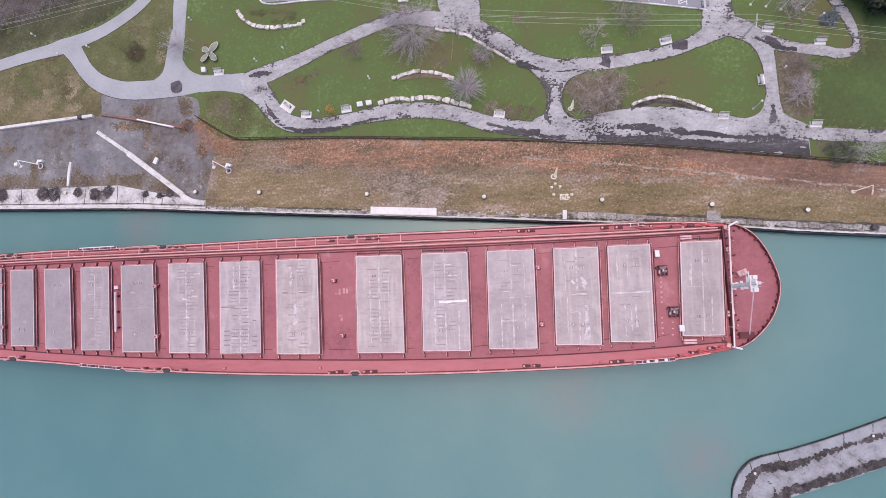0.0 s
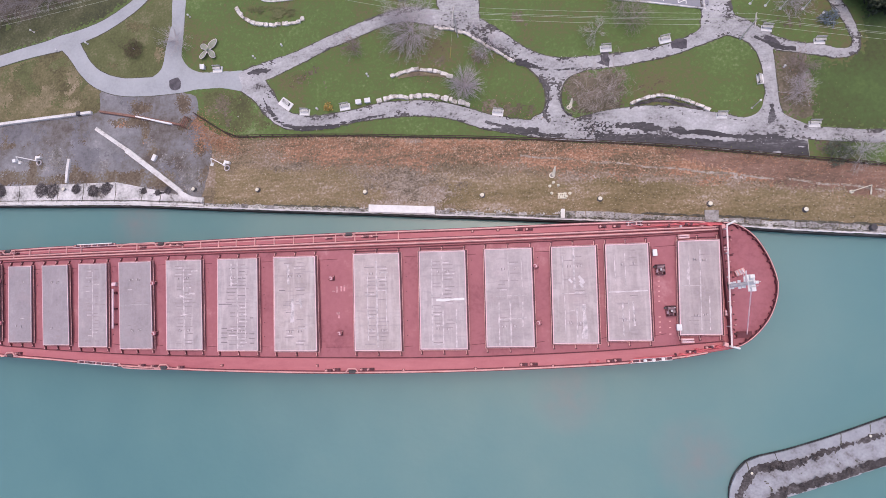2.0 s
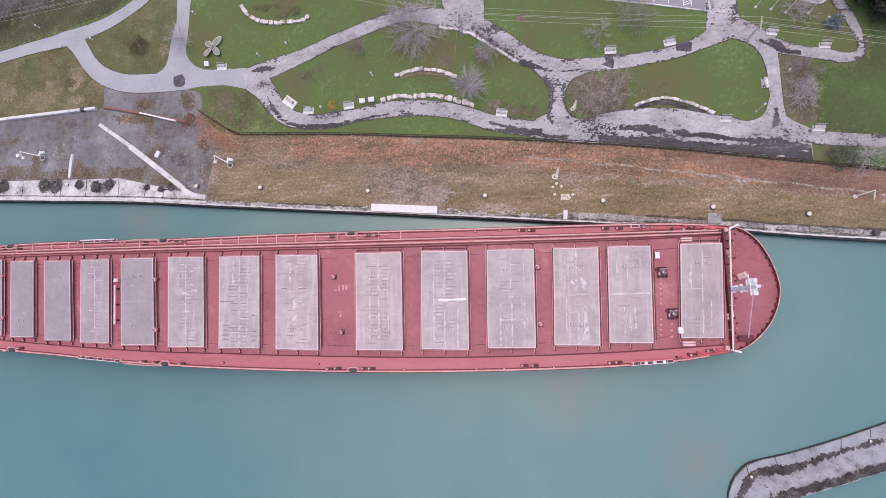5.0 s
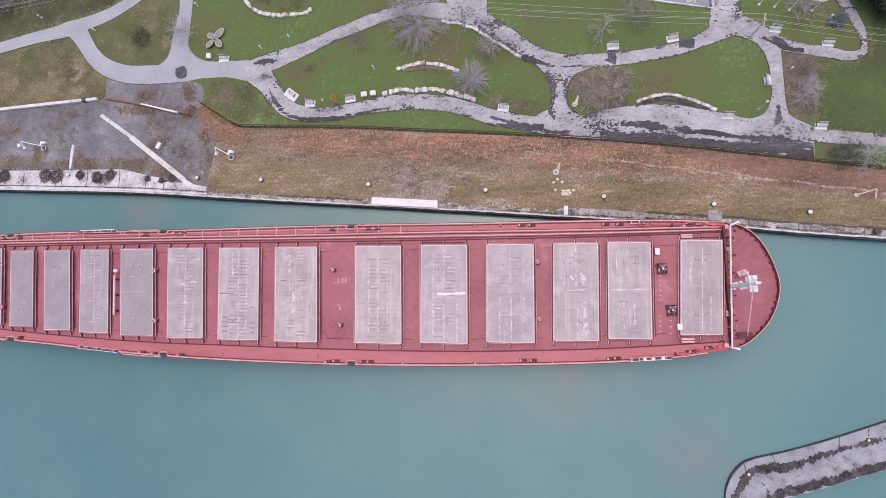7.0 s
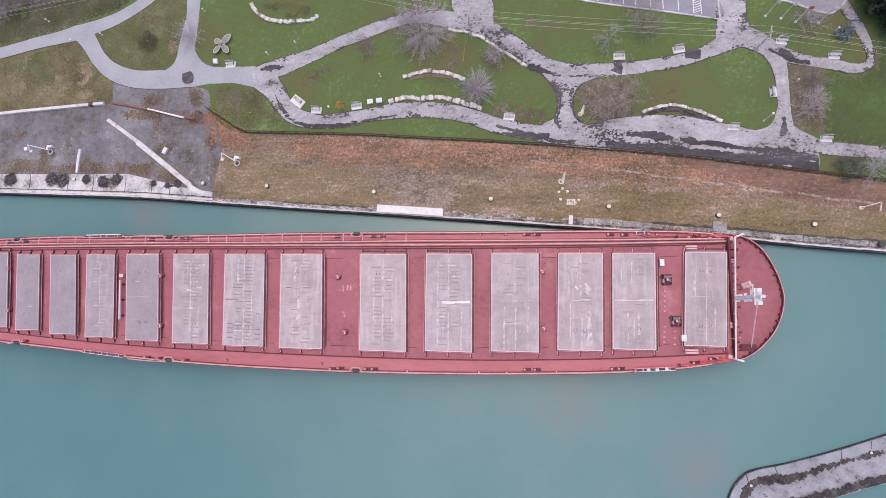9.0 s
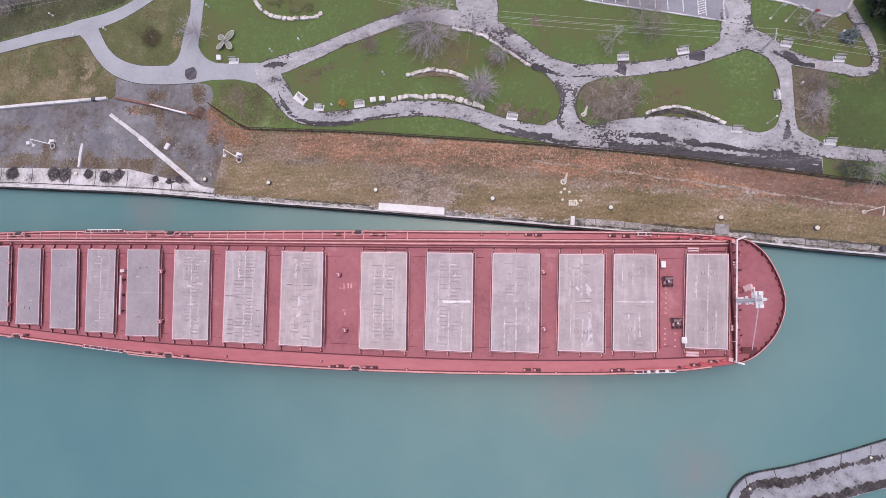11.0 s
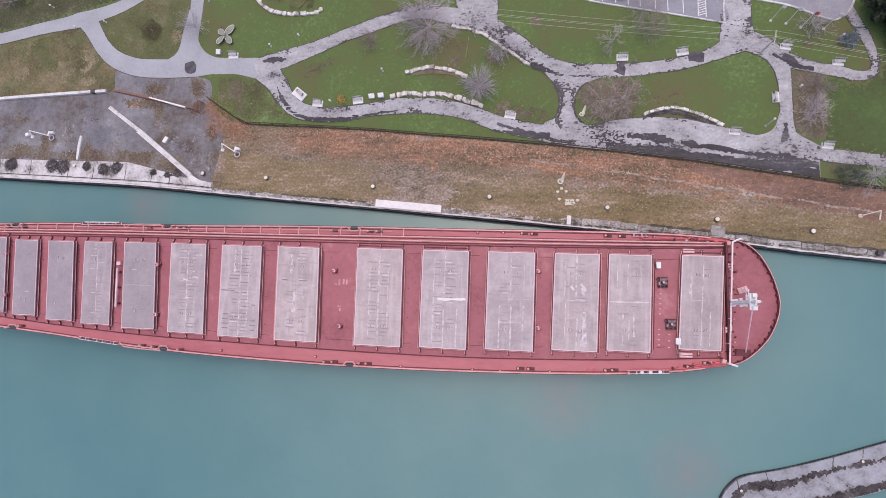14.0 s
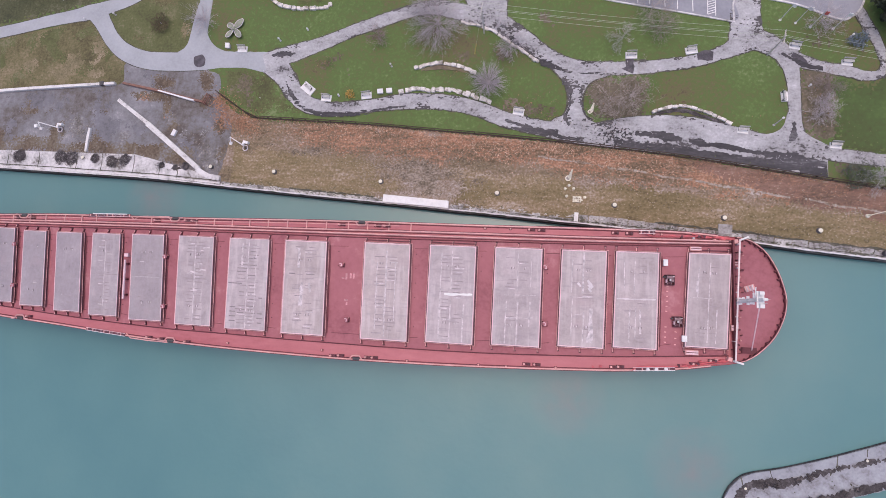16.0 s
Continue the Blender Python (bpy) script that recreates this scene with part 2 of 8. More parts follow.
def water_material():
    m = material("canal_water", [(0.2, (0.092, 0.22, 0.222)), (0.5, (0.104, 0.237, 0.233)), (0.8, (0.124, 0.25, 0.237))], 0.018, rough=0.12, bump=0, fine=4, detail=4, spec=0.5, contrast=1.2)
    n, l = m.node_tree.nodes, m.node_tree.links
    geo, wave, bp = n.new("ShaderNodeNewGeometry"), n.new("ShaderNodeTexNoise"), n.new("ShaderNodeBump")
    wave.inputs["Scale"].default_value, wave.inputs["Detail"].default_value = 0.7, 4
    l.new(geo.outputs["Position"], wave.inputs["Vector"])
    l.new(wave.outputs[0], bp.inputs["Height"])
    bp.inputs["Strength"].default_value, bp.inputs["Distance"].default_value = 0.25, 0.1
    base = n["Principled BSDF"].inputs["Base Color"]
    for (sx, sy), size in (((-71.67, 20.95), 7.0), ((28.99, -23.11), 8.0), ((9.14, -13.24), 7.0)):
        far, fade, rag_n, cut, mix = n.new("ShaderNodeVectorMath"), n.new("ShaderNodeMapRange"), n.new("ShaderNodeTexNoise"), n.new("ShaderNodeMath"), n.new("ShaderNodeMix")
        far.operation, cut.operation, mix.data_type = "DISTANCE", "MULTIPLY", "RGBA"
        far.inputs[1].default_value = (sx, sy, 0)
        l.new(geo.outputs["Position"], far.inputs[0])
        l.new(far.outputs["Value"], fade.inputs["Value"])
        fade.inputs["From Min"].default_value, fade.inputs["From Max"].default_value = size, 0.0
        fade.inputs["To Max"].default_value = 1.3
        rag_n.inputs["Scale"].default_value = 0.35
        l.new(geo.outputs["Position"], rag_n.inputs["Vector"])
        l.new(fade.outputs[0], cut.inputs[0])
        l.new(rag_n.outputs[0], cut.inputs[1])
        l.new(cut.outputs[0], mix.inputs["Factor"])
        l.new(base.links[0].from_socket, mix.inputs["A"])
        mix.inputs["B"].default_value = (0.19, 0.215, 0.21, 1)
        l.new(mix.outputs["Result"], base)
    l.new(bp.outputs[0], n["Principled BSDF"].inputs["Normal"])
    return m


WATER = water_material()
GROUND = 1.6


# ---- mesh helpers ----
def part(name, bm, mat, parent=None, label=""):
    me = bpy.data.meshes.new(name)
    bm.normal_update()
    bm.to_mesh(me)
    bm.free()
    me.materials.append(mat)
    ob = new(name, me)
    ob.parent = parent
    if label:
        tagged(ob, label)
    return ob


def empty(name, x, y, z, turn=0.0):
    ob = new(name)
    ob.matrix_basis = pose(x, y, z, 0, 0, turn)
    return ob


def box(bm, x, y, z, sx, sy, sz, turn=0.0, taper=1.0):
    """A box standing on z, its top scaled by taper."""
    c, s = math.cos(radians(turn)), math.sin(radians(turn))
    vs = []
    for k, h in ((1.0, 0.0), (taper, sz)):
        for a, b in ((-1, -1), (1, -1), (1, 1), (-1, 1)):
            u, v = a * sx / 2 * k, b * sy / 2 * k
            vs.append(bm.verts.new((x + u * c - v * s, y + u * s + v * c, z + h)))
    for f in ((3, 2, 1, 0), (4, 5, 6, 7), (0, 1, 5, 4), (1, 2, 6, 5), (2, 3, 7, 6), (3, 0, 4, 7)):
        bm.faces.new([vs[i] for i in f])
    return bm


def bevelled(bm, w):
    bmesh.ops.bevel(bm, geom=list(bm.edges), offset=w, segments=1, affect="EDGES", profile=0.5)
    return bm


def rod(bm, a, b, r0, r1=None, n=6):
    """A round bar from a to b."""
    a, b = Vector(a), Vector(b)
    r1 = r0 if r1 is None else r1
    d = (b - a).normalized()
    u = d.orthogonal().normalized()
    v = d.cross(u)
    rings = []
    for p, r in ((a, r0), (b, r1)):
        rings.append([bm.verts.new(p + (u * math.cos(k * math.tau / n) + v * math.sin(k * math.tau / n)) * r) for k in range(n)])
    for k in range(n):
        bm.faces.new((rings[0][k], rings[0][(k + 1) % n], rings[1][(k + 1) % n], rings[1][k]))
    bm.faces.new(rings[1])
    bm.faces.new(rings[0][::-1])
    return bm


def tube(bm, pts, r, n=6):
    """A bent round bar through pts."""
    pts = [Vector(p) for p in pts]
    rings = []
    for i, p in enumerate(pts):
        d = (pts[min(i + 1, len(pts) - 1)] - pts[max(i - 1, 0)]).normalized()
        u = d.cross(Vector((0, 0, 1)))
        u = u.normalized() if u.length > 1e-4 else Vector((1, 0, 0))
        v = d.cross(u)
        rings.append([bm.verts.new(p + (u * math.cos(k * math.tau / n) + v * math.sin(k * math.tau / n)) * r) for k in range(n)])
    for a, b in zip(rings, rings[1:]):
        for k in range(n):
            bm.faces.new((a[k], a[(k + 1) % n], b[(k + 1) % n], b[k]))
    bm.faces.new(rings[0])
    bm.faces.new(rings[-1][::-1])
    bmesh.ops.recalc_face_normals(bm, faces=bm.faces)
    return bm


def glide(pts, step):
    """Points along a smooth line through pts, about step apart."""
    p = [Vector(q) for q in pts]
    p = [2 * p[0] - p[1]] + p + [2 * p[-1] - p[-2]]
    out = []
    for a, b, c, d in zip(p, p[1:], p[2:], p[3:]):
        k = max(1, int((c - b).length / step))
        for i in range(k):
            t = i / k
            out.append(0.5 * (2 * b + (c - a) * t + (2 * a - 5 * b + 4 * c - d) * t * t + (3 * b - a - 3 * c + d) * t**3))
    return out + [p[-2]]


def ribbon(pts, widths, z, thick=0.05, step=0.5, rough=0.0):
    """A strip along a smooth line, with sides; widths: one or one for each point; rough: unevenness of its edges."""
    bm = bmesh.new()
    if not isinstance(widths, (list, tuple)):
        widths = [widths] * len(pts)
    line = glide([(x, y, w) for (x, y), w in zip(pts, widths)], step)
    rows = []
    for i, q in enumerate(line):
        d = line[min(i + 1, len(line) - 1)] - line[max(i - 1, 0)]
        nrm = Vector((-d.y, d.x)).normalized()
        e = []
        for s in (1, -1):
            k = s * (q.z / 2 + rough * (noise.noise((q.x * 0.9, q.y * 0.9, s * 7)) + 0.6 * noise.noise((q.x * 2.7, q.y * 2.7, s * 3))))
            e += [bm.verts.new((q.x + nrm.x * k, q.y + nrm.y * k, z)), bm.verts.new((q.x + nrm.x * k, q.y + nrm.y * k, z - thick))]
        rows.append(e)
    for a, b in zip(rows, rows[1:]):
        bm.faces.new((a[0], a[2], b[2], b[0]))
        bm.faces.new((a[1], a[0], b[0], b[1]))
        bm.faces.new((a[2], a[3], b[3], b[2]))
    for e in (rows[0], rows[-1]):
        bm.faces.new((e[0], e[1], e[3], e[2]))
    bmesh.ops.recalc_face_normals(bm, faces=bm.faces)
    return bm


def slab(outline, z, thick, step=0.0, rough=0.0):
    """A flat piece with the given outline; step and rough make its edge smooth and uneven."""
    bm = bmesh.new()
    pts = [Vector(q) for q in outline]
    if step:
        pts = glide([*outline, outline[0]], step)[:-1]
        pts = [q + Vector((noise.noise((q.x * 0.5, q.y * 0.5, 1)) + 0.6 * noise.noise((q.x * 1.7, q.y * 1.7, 5)), noise.noise((q.x * 0.5, q.y * 0.5, 9)) + 0.6 * noise.noise((q.x * 1.7, q.y * 1.7, 12)))) * rough for q in pts]
    top = [bm.verts.new((q.x, q.y, z)) for q in pts]
    low = [bm.verts.new((q.x, q.y, z - thick)) for q in pts]
    bm.faces.new(top)
    for i in range(len(pts)):
        j = (i + 1) % len(pts)
        bm.faces.new((top[i], top[j], low[j], low[i]))
    bmesh.ops.recalc_face_normals(bm, faces=bm.faces)
    if sum(f.normal.z for f in bm.faces if len(f.verts) == len(pts)) < 0:
        bmesh.ops.reverse_faces(bm, faces=bm.faces)
    return bm


def along(pts, x):
    """The y of a line of points at x."""
    for (a, b), (c, d) in zip(pts, pts[1:]):
        if a <= x <= c:
            return b + (d - b) * (x - a) / (c - a)
    return pts[0][1] if x < pts[0][0] else pts[-1][1]


def setting(name, bm, mat, label, category):
    return tagged(part(name, bm, mat), label, category, kind="structure")


# ---- the large structure ----
QUAY = [(-145.67, 28.1), (-111.87, 26.24), (-90.86, 25.08), (-72.17, 24.02), (-57.01, 22.65), (-42.94, 21.41), (-26.52, 20.03), (-12.49, 18.8), (-0.82, 17.78), (8.92, 16.88), (22.98, 15.6), (38.19, 14.14), (45.07, 13.29), (53.46, 12.38), (59.04, 11.86), (84.78, 9.06)]
FENCE = [(-59.45, 41.59), (-51.61, 36.35), (-41.25, 35.72), (-27.88, 34.79), (-17.12, 33.78), (-5.67, 32.75), (9.33, 31.15), (28.27, 28.72), (46.04, 25.75), (60.16, 23.38), (75.47, 20.88)]

bm = bmesh.new()
box(bm, 0, 0, -6, 5000, 5000, 6)
setting("water", bm, WATER, "murky turquoise canal water with faint ripples", "water")
setting("ground", slab([(-2500, QUAY[0][1]), *QUAY, (2500, QUAY[-1][1] - 40), (2500, 2500), (-2500, 2500)], GROUND, 8.0), LAWN, "green lawn ground of a park beside the canal", "lawn")

LEVEL = [GROUND]
WAYS = []
WORN = []


def sheet(name, outline, mat, label, category, step=0.6, rough=0.4):
    LEVEL[0] += 0.0025
    return setting(name, slab(outline, LEVEL[0], 0.05, step, rough), mat, label, category)


def grown(name, x0, x1, y0, y1, cell, choose, mats, label, category, blur=0.4):
    """Patchy ground: an uneven mesh of small cells, each of the material that choose(x, y) names, or none; blur mixes the borders."""
    LEVEL[0] += 0.0025
    nx, ny = int((x1 - x0) / cell), int((y1 - y0) / cell)
    rng = np.random.default_rng(5)
    off = rng.uniform(-0.36, 0.36, (nx + 1, ny + 1, 2)) * cell
    mixed = rng.normal(0, blur, (nx, ny, 2))
    verts, faces, kinds, index = [], [], [], {}

    def corner(i, j):
        if (i, j) not in index:
            index[i, j] = len(verts)
            verts.append((x0 + i * cell + off[i, j, 0], y0 + j * cell + off[i, j, 1], LEVEL[0]))
        return index[i, j]

    for i in range(nx):
        for j in range(ny):
            k = choose(x0 + (i + 0.5) * cell + mixed[i, j, 0], y0 + (j + 0.5) * cell + mixed[i, j, 1])
            if k is not None and (not blur or choose(x0 + (i + 0.5) * cell, y0 + (j + 0.5) * cell) is not None):
                faces.append((corner(i, j), corner(i + 1, j), corner(i + 1, j + 1), corner(i, j + 1)))
                kinds.append(k)
    me = bpy.data.meshes.new(name)
    me.from_pydata(verts, [], faces)
    for m in mats:
        me.materials.append(m)
    me.polygons.foreach_set("material_index", kinds)
    return tagged(new(name, me), label, category, kind="stuff")


def stain(name, x0, x1, y0, y1, cell, field, mat, label, category="path stain"):
    """A flat stain wherever field(x, y) is above nought, with its border cut along that line."""
    LEVEL[0] += 0.0025
    nx, ny = int((x1 - x0) / cell), int((y1 - y0) / cell)
    grid = [[field(x0 + i * cell, y0 + j * cell) for j in range(ny + 1)] for i in range(nx + 1)]
    verts, faces = [], []
    for i in range(nx):
        for j in range(ny):
            ring = [(a, b, grid[a][b]) for a, b in ((i, j), (i + 1, j), (i + 1, j + 1), (i, j + 1))]
            if max(v for _, _, v in ring) <= 0:
                continue
            start = len(verts)
            for (a, b, v), (c, d, w) in zip(ring, ring[1:] + ring[:1]):
                if v > 0:
                    verts.append((x0 + a * cell, y0 + b * cell, LEVEL[0]))
                if (v > 0) != (w > 0):
                    k = v / (v - w)
                    verts.append((x0 + (a + (c - a) * k) * cell, y0 + (b + (d - b) * k) * cell, LEVEL[0]))
            if len(verts) - start > 2:
                faces.append(tuple(range(start, len(verts))))
    me = bpy.data.meshes.new(name)
    me.from_pydata(verts, [], faces)
    me.materials.append(mat)
    return tagged(new(name, me), label, category, kind="stuff")


def rag(x, y, seed, big=0.25, long=1.0):
    """Uneven value of about -1 to 1 at two sizes; long stretches it along x."""
    return noise.noise((x * big / long, y * big, seed)) + 0.55 * noise.noise((x * big * 3.6 / long, y * big * 3.6, seed + 9)) + 0.3 * noise.noise((x * big * 9 / long, y * big * 9, seed + 5))


def blobs(x, y, spots):
    return max(a * math.exp(-((x - cx) / rx) ** 2 - ((y - cy) / ry) ** 2) for (cx, cy), rx, ry, a in spots)


def inside(x, y, poly):
    hit = False
    for (ax, ay), (bx, by) in zip(poly, poly[1:] + poly[:1]):
        if (ay > y) != (by > y) and x < ax + (bx - ax) * (y - ay) / (by - ay):
            hit = not hit
    return hit


def way(name, pts, width, mat, label, rough=0.12, category="path"):
    LEVEL[0] += 0.0025
    line = glide([(x, y, w) for (x, y), w in zip(pts, width)], 1.0)
    WAYS.extend((q.x, q.y, q.z / 2 + 0.2) for q in line)
    if mat is PATH_M:
        for a, b in zip(line, line[1:]):
            d = (b - a).xy.normalized()
            WORN.append((a.x, a.y, -d.y, d.x, a.z / 2))
    return setting(name, ribbon(pts, width, LEVEL[0], 0.06, 0.4, rough), mat, label, category)


sheet("ground_dry_lawn", [(-115.51, 53.83), (-99.44, 56.27), (-90.32, 57.86), (-87.49, 55.66), (-83.15, 50.67), (-79.71, 47.78), (-79.39, 44.15), (-92.78, 43.46), (-114.07, 42.91)], DRY, "dry yellowish grass patch beside the road", "grass")
TAN = material("tan_dead_grass", [(0.1, (0.13, 0.11, 0.06)), (0.4, (0.2, 0.168, 0.095)), (0.65, (0.255, 0.205, 0.13)), (0.9, (0.34, 0.27, 0.19))], 0.3, bump=0.6, fine=8, contrast=1.5, detail=7, grain=0.7)
GREENISH = material("thin_olive_grass", [(0.1, (0.082, 0.08, 0.038)), (0.4, (0.107, 0.117, 0.047)), (0.65, (0.132, 0.138, 0.06)), (0.9, (0.2, 0.18, 0.105))], 0.25, bump=0.6, fine=8, contrast=1.4, detail=7, grain=0.7)
DRYLAWN = [(-115.48, 53.58), (-99.41, 56.01), (-90.29, 57.61), (-87.46, 55.41), (-83.13, 50.43), (-80.09, 47.8), (-79.8, 44.41), (-92.8, 43.7), (-114.1, 43.16)]
TANSPOTS = [((-90.71, 48.71), 4.0, 2.6, 0.9), ((-102.81, 48.23), 2.2, 1.4, 0.9), ((-87.03, 50.93), 2.5, 3.0, 0.8), ((-96.98, 46.02), 4, 1.6, 0.6), ((-87.21, 46.05), 4, 1.5, 0.6)]
grown("ground_dry_patches", (-114.1, 43.16)[0], (-79.71, 47.78)[0], (-105.85, 42.22)[1], (-90.32, 57.86)[1] + 0.5, 0.2, lambda x, y: None if not inside(x, y, DRYLAWN) else 1 if blobs(x, y, TANSPOTS) + 0.5 * rag(x, y, 2.0) > 0.5 else 0 if rag(x, y, 7.0) + 0.03 * (y - (-107.07, 52.25)[1]) > 0.12 else None, [GREENISH, TAN], "mottled tan and olive patches of dry grass", "grass")
sheet("ground_triangle", [(-85.41, 58.49), (-78.28, 62.43), (-71.14, 65.57), (-64.93, 70.27), (-64.2, 59.07), (-64.78, 53.05), (-66.46, 48.85), (-72.92, 49.27), (-79.58, 50.68), (-83.72, 54.15)], GREENISH, "thin olive grass between the roads", "grass")
TRIANGLE = [(-84.6, 58.3), (-78.28, 61.8), (-71.14, 64.8), (-65.6, 69.0), (-65.0, 59.07), (-65.6, 53.05), (-67.4, 49.6), (-72.92, 50.0), (-79.4, 51.4), (-83.0, 54.6)]
TRISPOTS = [((-73.5, 61.5), 3.0, 2.0, 0.8), ((-68.0, 55.0), 1.6, 4.0, 0.7), ((-78.0, 53.5), 3.0, 1.4, 0.6), ((-73.2, 56.3), 3.4, 2.2, 0.7)]
grown("ground_triangle_patches", -85, -65, 49, 69, 0.25, lambda x, y: 0 if inside(x, y, TRIANGLE) and blobs(x, y, TRISPOTS) + 0.5 * rag(x, y, 55.0) > 0.5 else None, [DRY], "thin brownish patches in the grass between the roads", "grass", 0.6)
# Olive rough grass, with corner fall-off of the lens mixed into its tones.
DIMMED_OLIVE = material("dimmed_rough_grass", [(0.1, (0.052, 0.052, 0.03)), (0.4, (0.076, 0.082, 0.04)), (0.65, (0.096, 0.1, 0.052)), (0.9, (0.15, 0.14, 0.09))], 0.25, bump=0.6, fine=8, contrast=1.5, detail=7, grain=0.8)
NORTHWEST = [(-124.0, 55.5), (-100.0, 59.4), (-90.6, 61.4), (-81.2, 64.0), (-73.0, 69.0), (-68.0, 74.0), (-72.0, 80.0), (-124.0, 80.0)]
grown("ground_rough_grass", -123, -68, 55, 79, 0.4, lambda x, y: 0 if inside(x, y, NORTHWEST) and rag(x, y, 57.0, 0.12) > -0.7 else None, [DIMMED_OLIVE], "rough olive grass darkened for lens fall-off, between road and thicket", "grass", 0.5)
sheet("ground_verge", [(-60.15, 41.4), (-51.59, 36.01), (-27.87, 34.41), (-5.67, 32.37), (9.32, 30.84), (28.25, 28.37), (46.02, 25.46), (60.13, 23.1), (70.74, 21.32), (69.59, 10.98), (59.06, 12.08), (38.2, 14.38), (23, 15.89), (8.93, 17.12), (-12.49, 19.11), (-42.95, 21.79), (-57.62, 23.12), (-60.29, 28.35)], VERGE, "mown brown and olive grass verge along the quay", "verge", 2.0, 0.05)
OLIVE = material("olive_mown_grass", [(0.1, (0.131, 0.096, 0.053)), (0.36, (0.199, 0.154, 0.077)), (0.58, (0.25, 0.187, 0.104)), (0.8, (0.326, 0.241, 0.158)), (0.97, (0.449, 0.364, 0.298))], 0.25, stretch=(0.25, 1, 1), bump=0.6, fine=7, contrast=1.7, detail=8, grain=1.1, grit=2.4)
CHALK = material("gravelly_asphalt", [(0.1, (0.12, 0.105, 0.09)), (0.4, (0.18, 0.168, 0.16)), (0.65, (0.225, 0.215, 0.21)), (0.9, (0.38, 0.36, 0.35))], 0.7, bump=0.4, fine=5, contrast=1.9, detail=8, grain=0.7)
sheet("asphalt_yard", [(-122.15, 41.34), (-105.91, 42.71), (-92.75, 43.22), (-81.26, 43.77), (-80.37, 48.06), (-72.71, 46.62), (-61.66, 46.17), (-58.83, 43.19), (-59.41, 40.89), (-55.98, 34.97), (-56.59, 29.33), (-58.36, 23.8), (-62.61, 24.16), (-67.51, 26.13), (-75.5, 27.55), (-91.18, 28.12), (-120.38, 28.94)], LOT, "worn grey asphalt yard with brown weeds", "yard", 0.8, 0.3)
YARDLINE = [(-122.15, 41.34), (-105.88, 42.47), (-92.73, 42.97), (-81.25, 43.65), (-80.37, 48.06), (-72.71, 46.62), (-61.66, 46.17), (-58.83, 43.19), (-59.41, 40.89), (-55.98, 34.97), (-56.59, 29.33), (-58.62, 24.26), (-62.64, 24.61), (-67.56, 26.81), (-75.54, 28.01), (-91.23, 28.59), (-120.45, 29.43)]
BROWNSPOTS = [((-74.0, 29.3), 7, 1.2, 1.2), ((-92.0, 30.2), 6, 1.1, 1.1), ((-106.0, 30.6), 8, 1.2, 1.1), ((-71.25, 43.67), 2.2, 1.4, 1.0), ((-73.51, 40.96), 4.0, 1.1, 1.0), ((-70.12, 38.55), 1.0, 2.6, 1.0), ((-68.81, 35.57), 1.0, 2.0, 0.8), ((-62.46, 43.64), 1.6, 2.6, 0.75), ((-61.85, 39.87), 1.6, 1.6, 0.9), ((-78.55, 32.99), 1.5, 1.6, 0.8), ((-78.16, 29.96), 8, 1.4, 1.1), ((-68.9, 28.68), 6, 1.6, 1.1), ((-85.08, 30.46), 3, 1.8, 1.0), ((-100.58, 31.31), 7, 1.6, 1.0), ((-94.28, 33.2), 1.8, 3.0, 0.8), ((-110.03, 32.66), 6, 2.4, 0.8), ((-100.04, 38.02), 9, 0.6, 0.45), ((-85.78, 37.8), 5, 0.5, 0.4), ((-57.23, 28.23), 1.6, 3.0, 0.9), ((-58.27, 33.93), 1.4, 3, 0.7), ((-79.52, 45.59), 1.0, 1.6, 0.6)]
GRAVELSPOTS = [((-89.48, 33.94), 1.9, 3.2, 1.05), ((-60.35, 29.26), 2.4, 2.6, 0.9), ((-62.08, 34.11), 2.2, 2.4, 0.55), ((-59, 26.62), 2, 1.4, 0.8), ((-65.59, 32.89), 2, 1.6, 0.5), ((-97.52, 34.29), 2, 1, 0.5)]
ORANGESPOTS = [((-75.34, 40.59), 2.6, 0.6, 0.75), ((-58.62, 39.69), 1.6, 1.4, 0.9), ((-69.76, 37.01), 0.6, 2.2, 0.6)]


def yard_kind(x, y):
    if not inside(x, y, YARDLINE):
        return None
    if blobs(x, y, ORANGESPOTS) + 0.4 * rag(x, y, 31.0, 0.5) > 0.5:
        return 3
    if blobs(x, y, GRAVELSPOTS) + 0.55 * rag(x, y, 12.0, 0.45) > 0.5:
        return 2
    if blobs(x, y, BROWNSPOTS) + 0.5 * rag(x, y, 3.0, 0.3) > 0.38:
        return 1
    return 0 if rag(x, y, 21.0, 0.16) > 0.25 else None


SMOOTHLOT = material("dark_worn_asphalt", [(0.1, (0.12, 0.112, 0.118)), (0.4, (0.175, 0.168, 0.18)), (0.65, (0.205, 0.2, 0.215)), (0.9, (0.26, 0.25, 0.265))], 0.2, bump=0.3, fine=8, contrast=1.4, detail=8, grain=0.4)
grown("ground_yard_weeds", YARDLINE[0][0], (-55.98, 34.97)[0], (-103.94, 26.45)[1] - 1, (-80.37, 48.06)[1] + 0.5, 0.2, yard_kind, [SMOOTHLOT, YARDWEED, CHALK, LEAFY], "brown weeds and loose gravel spreading over the yard", "weeds")


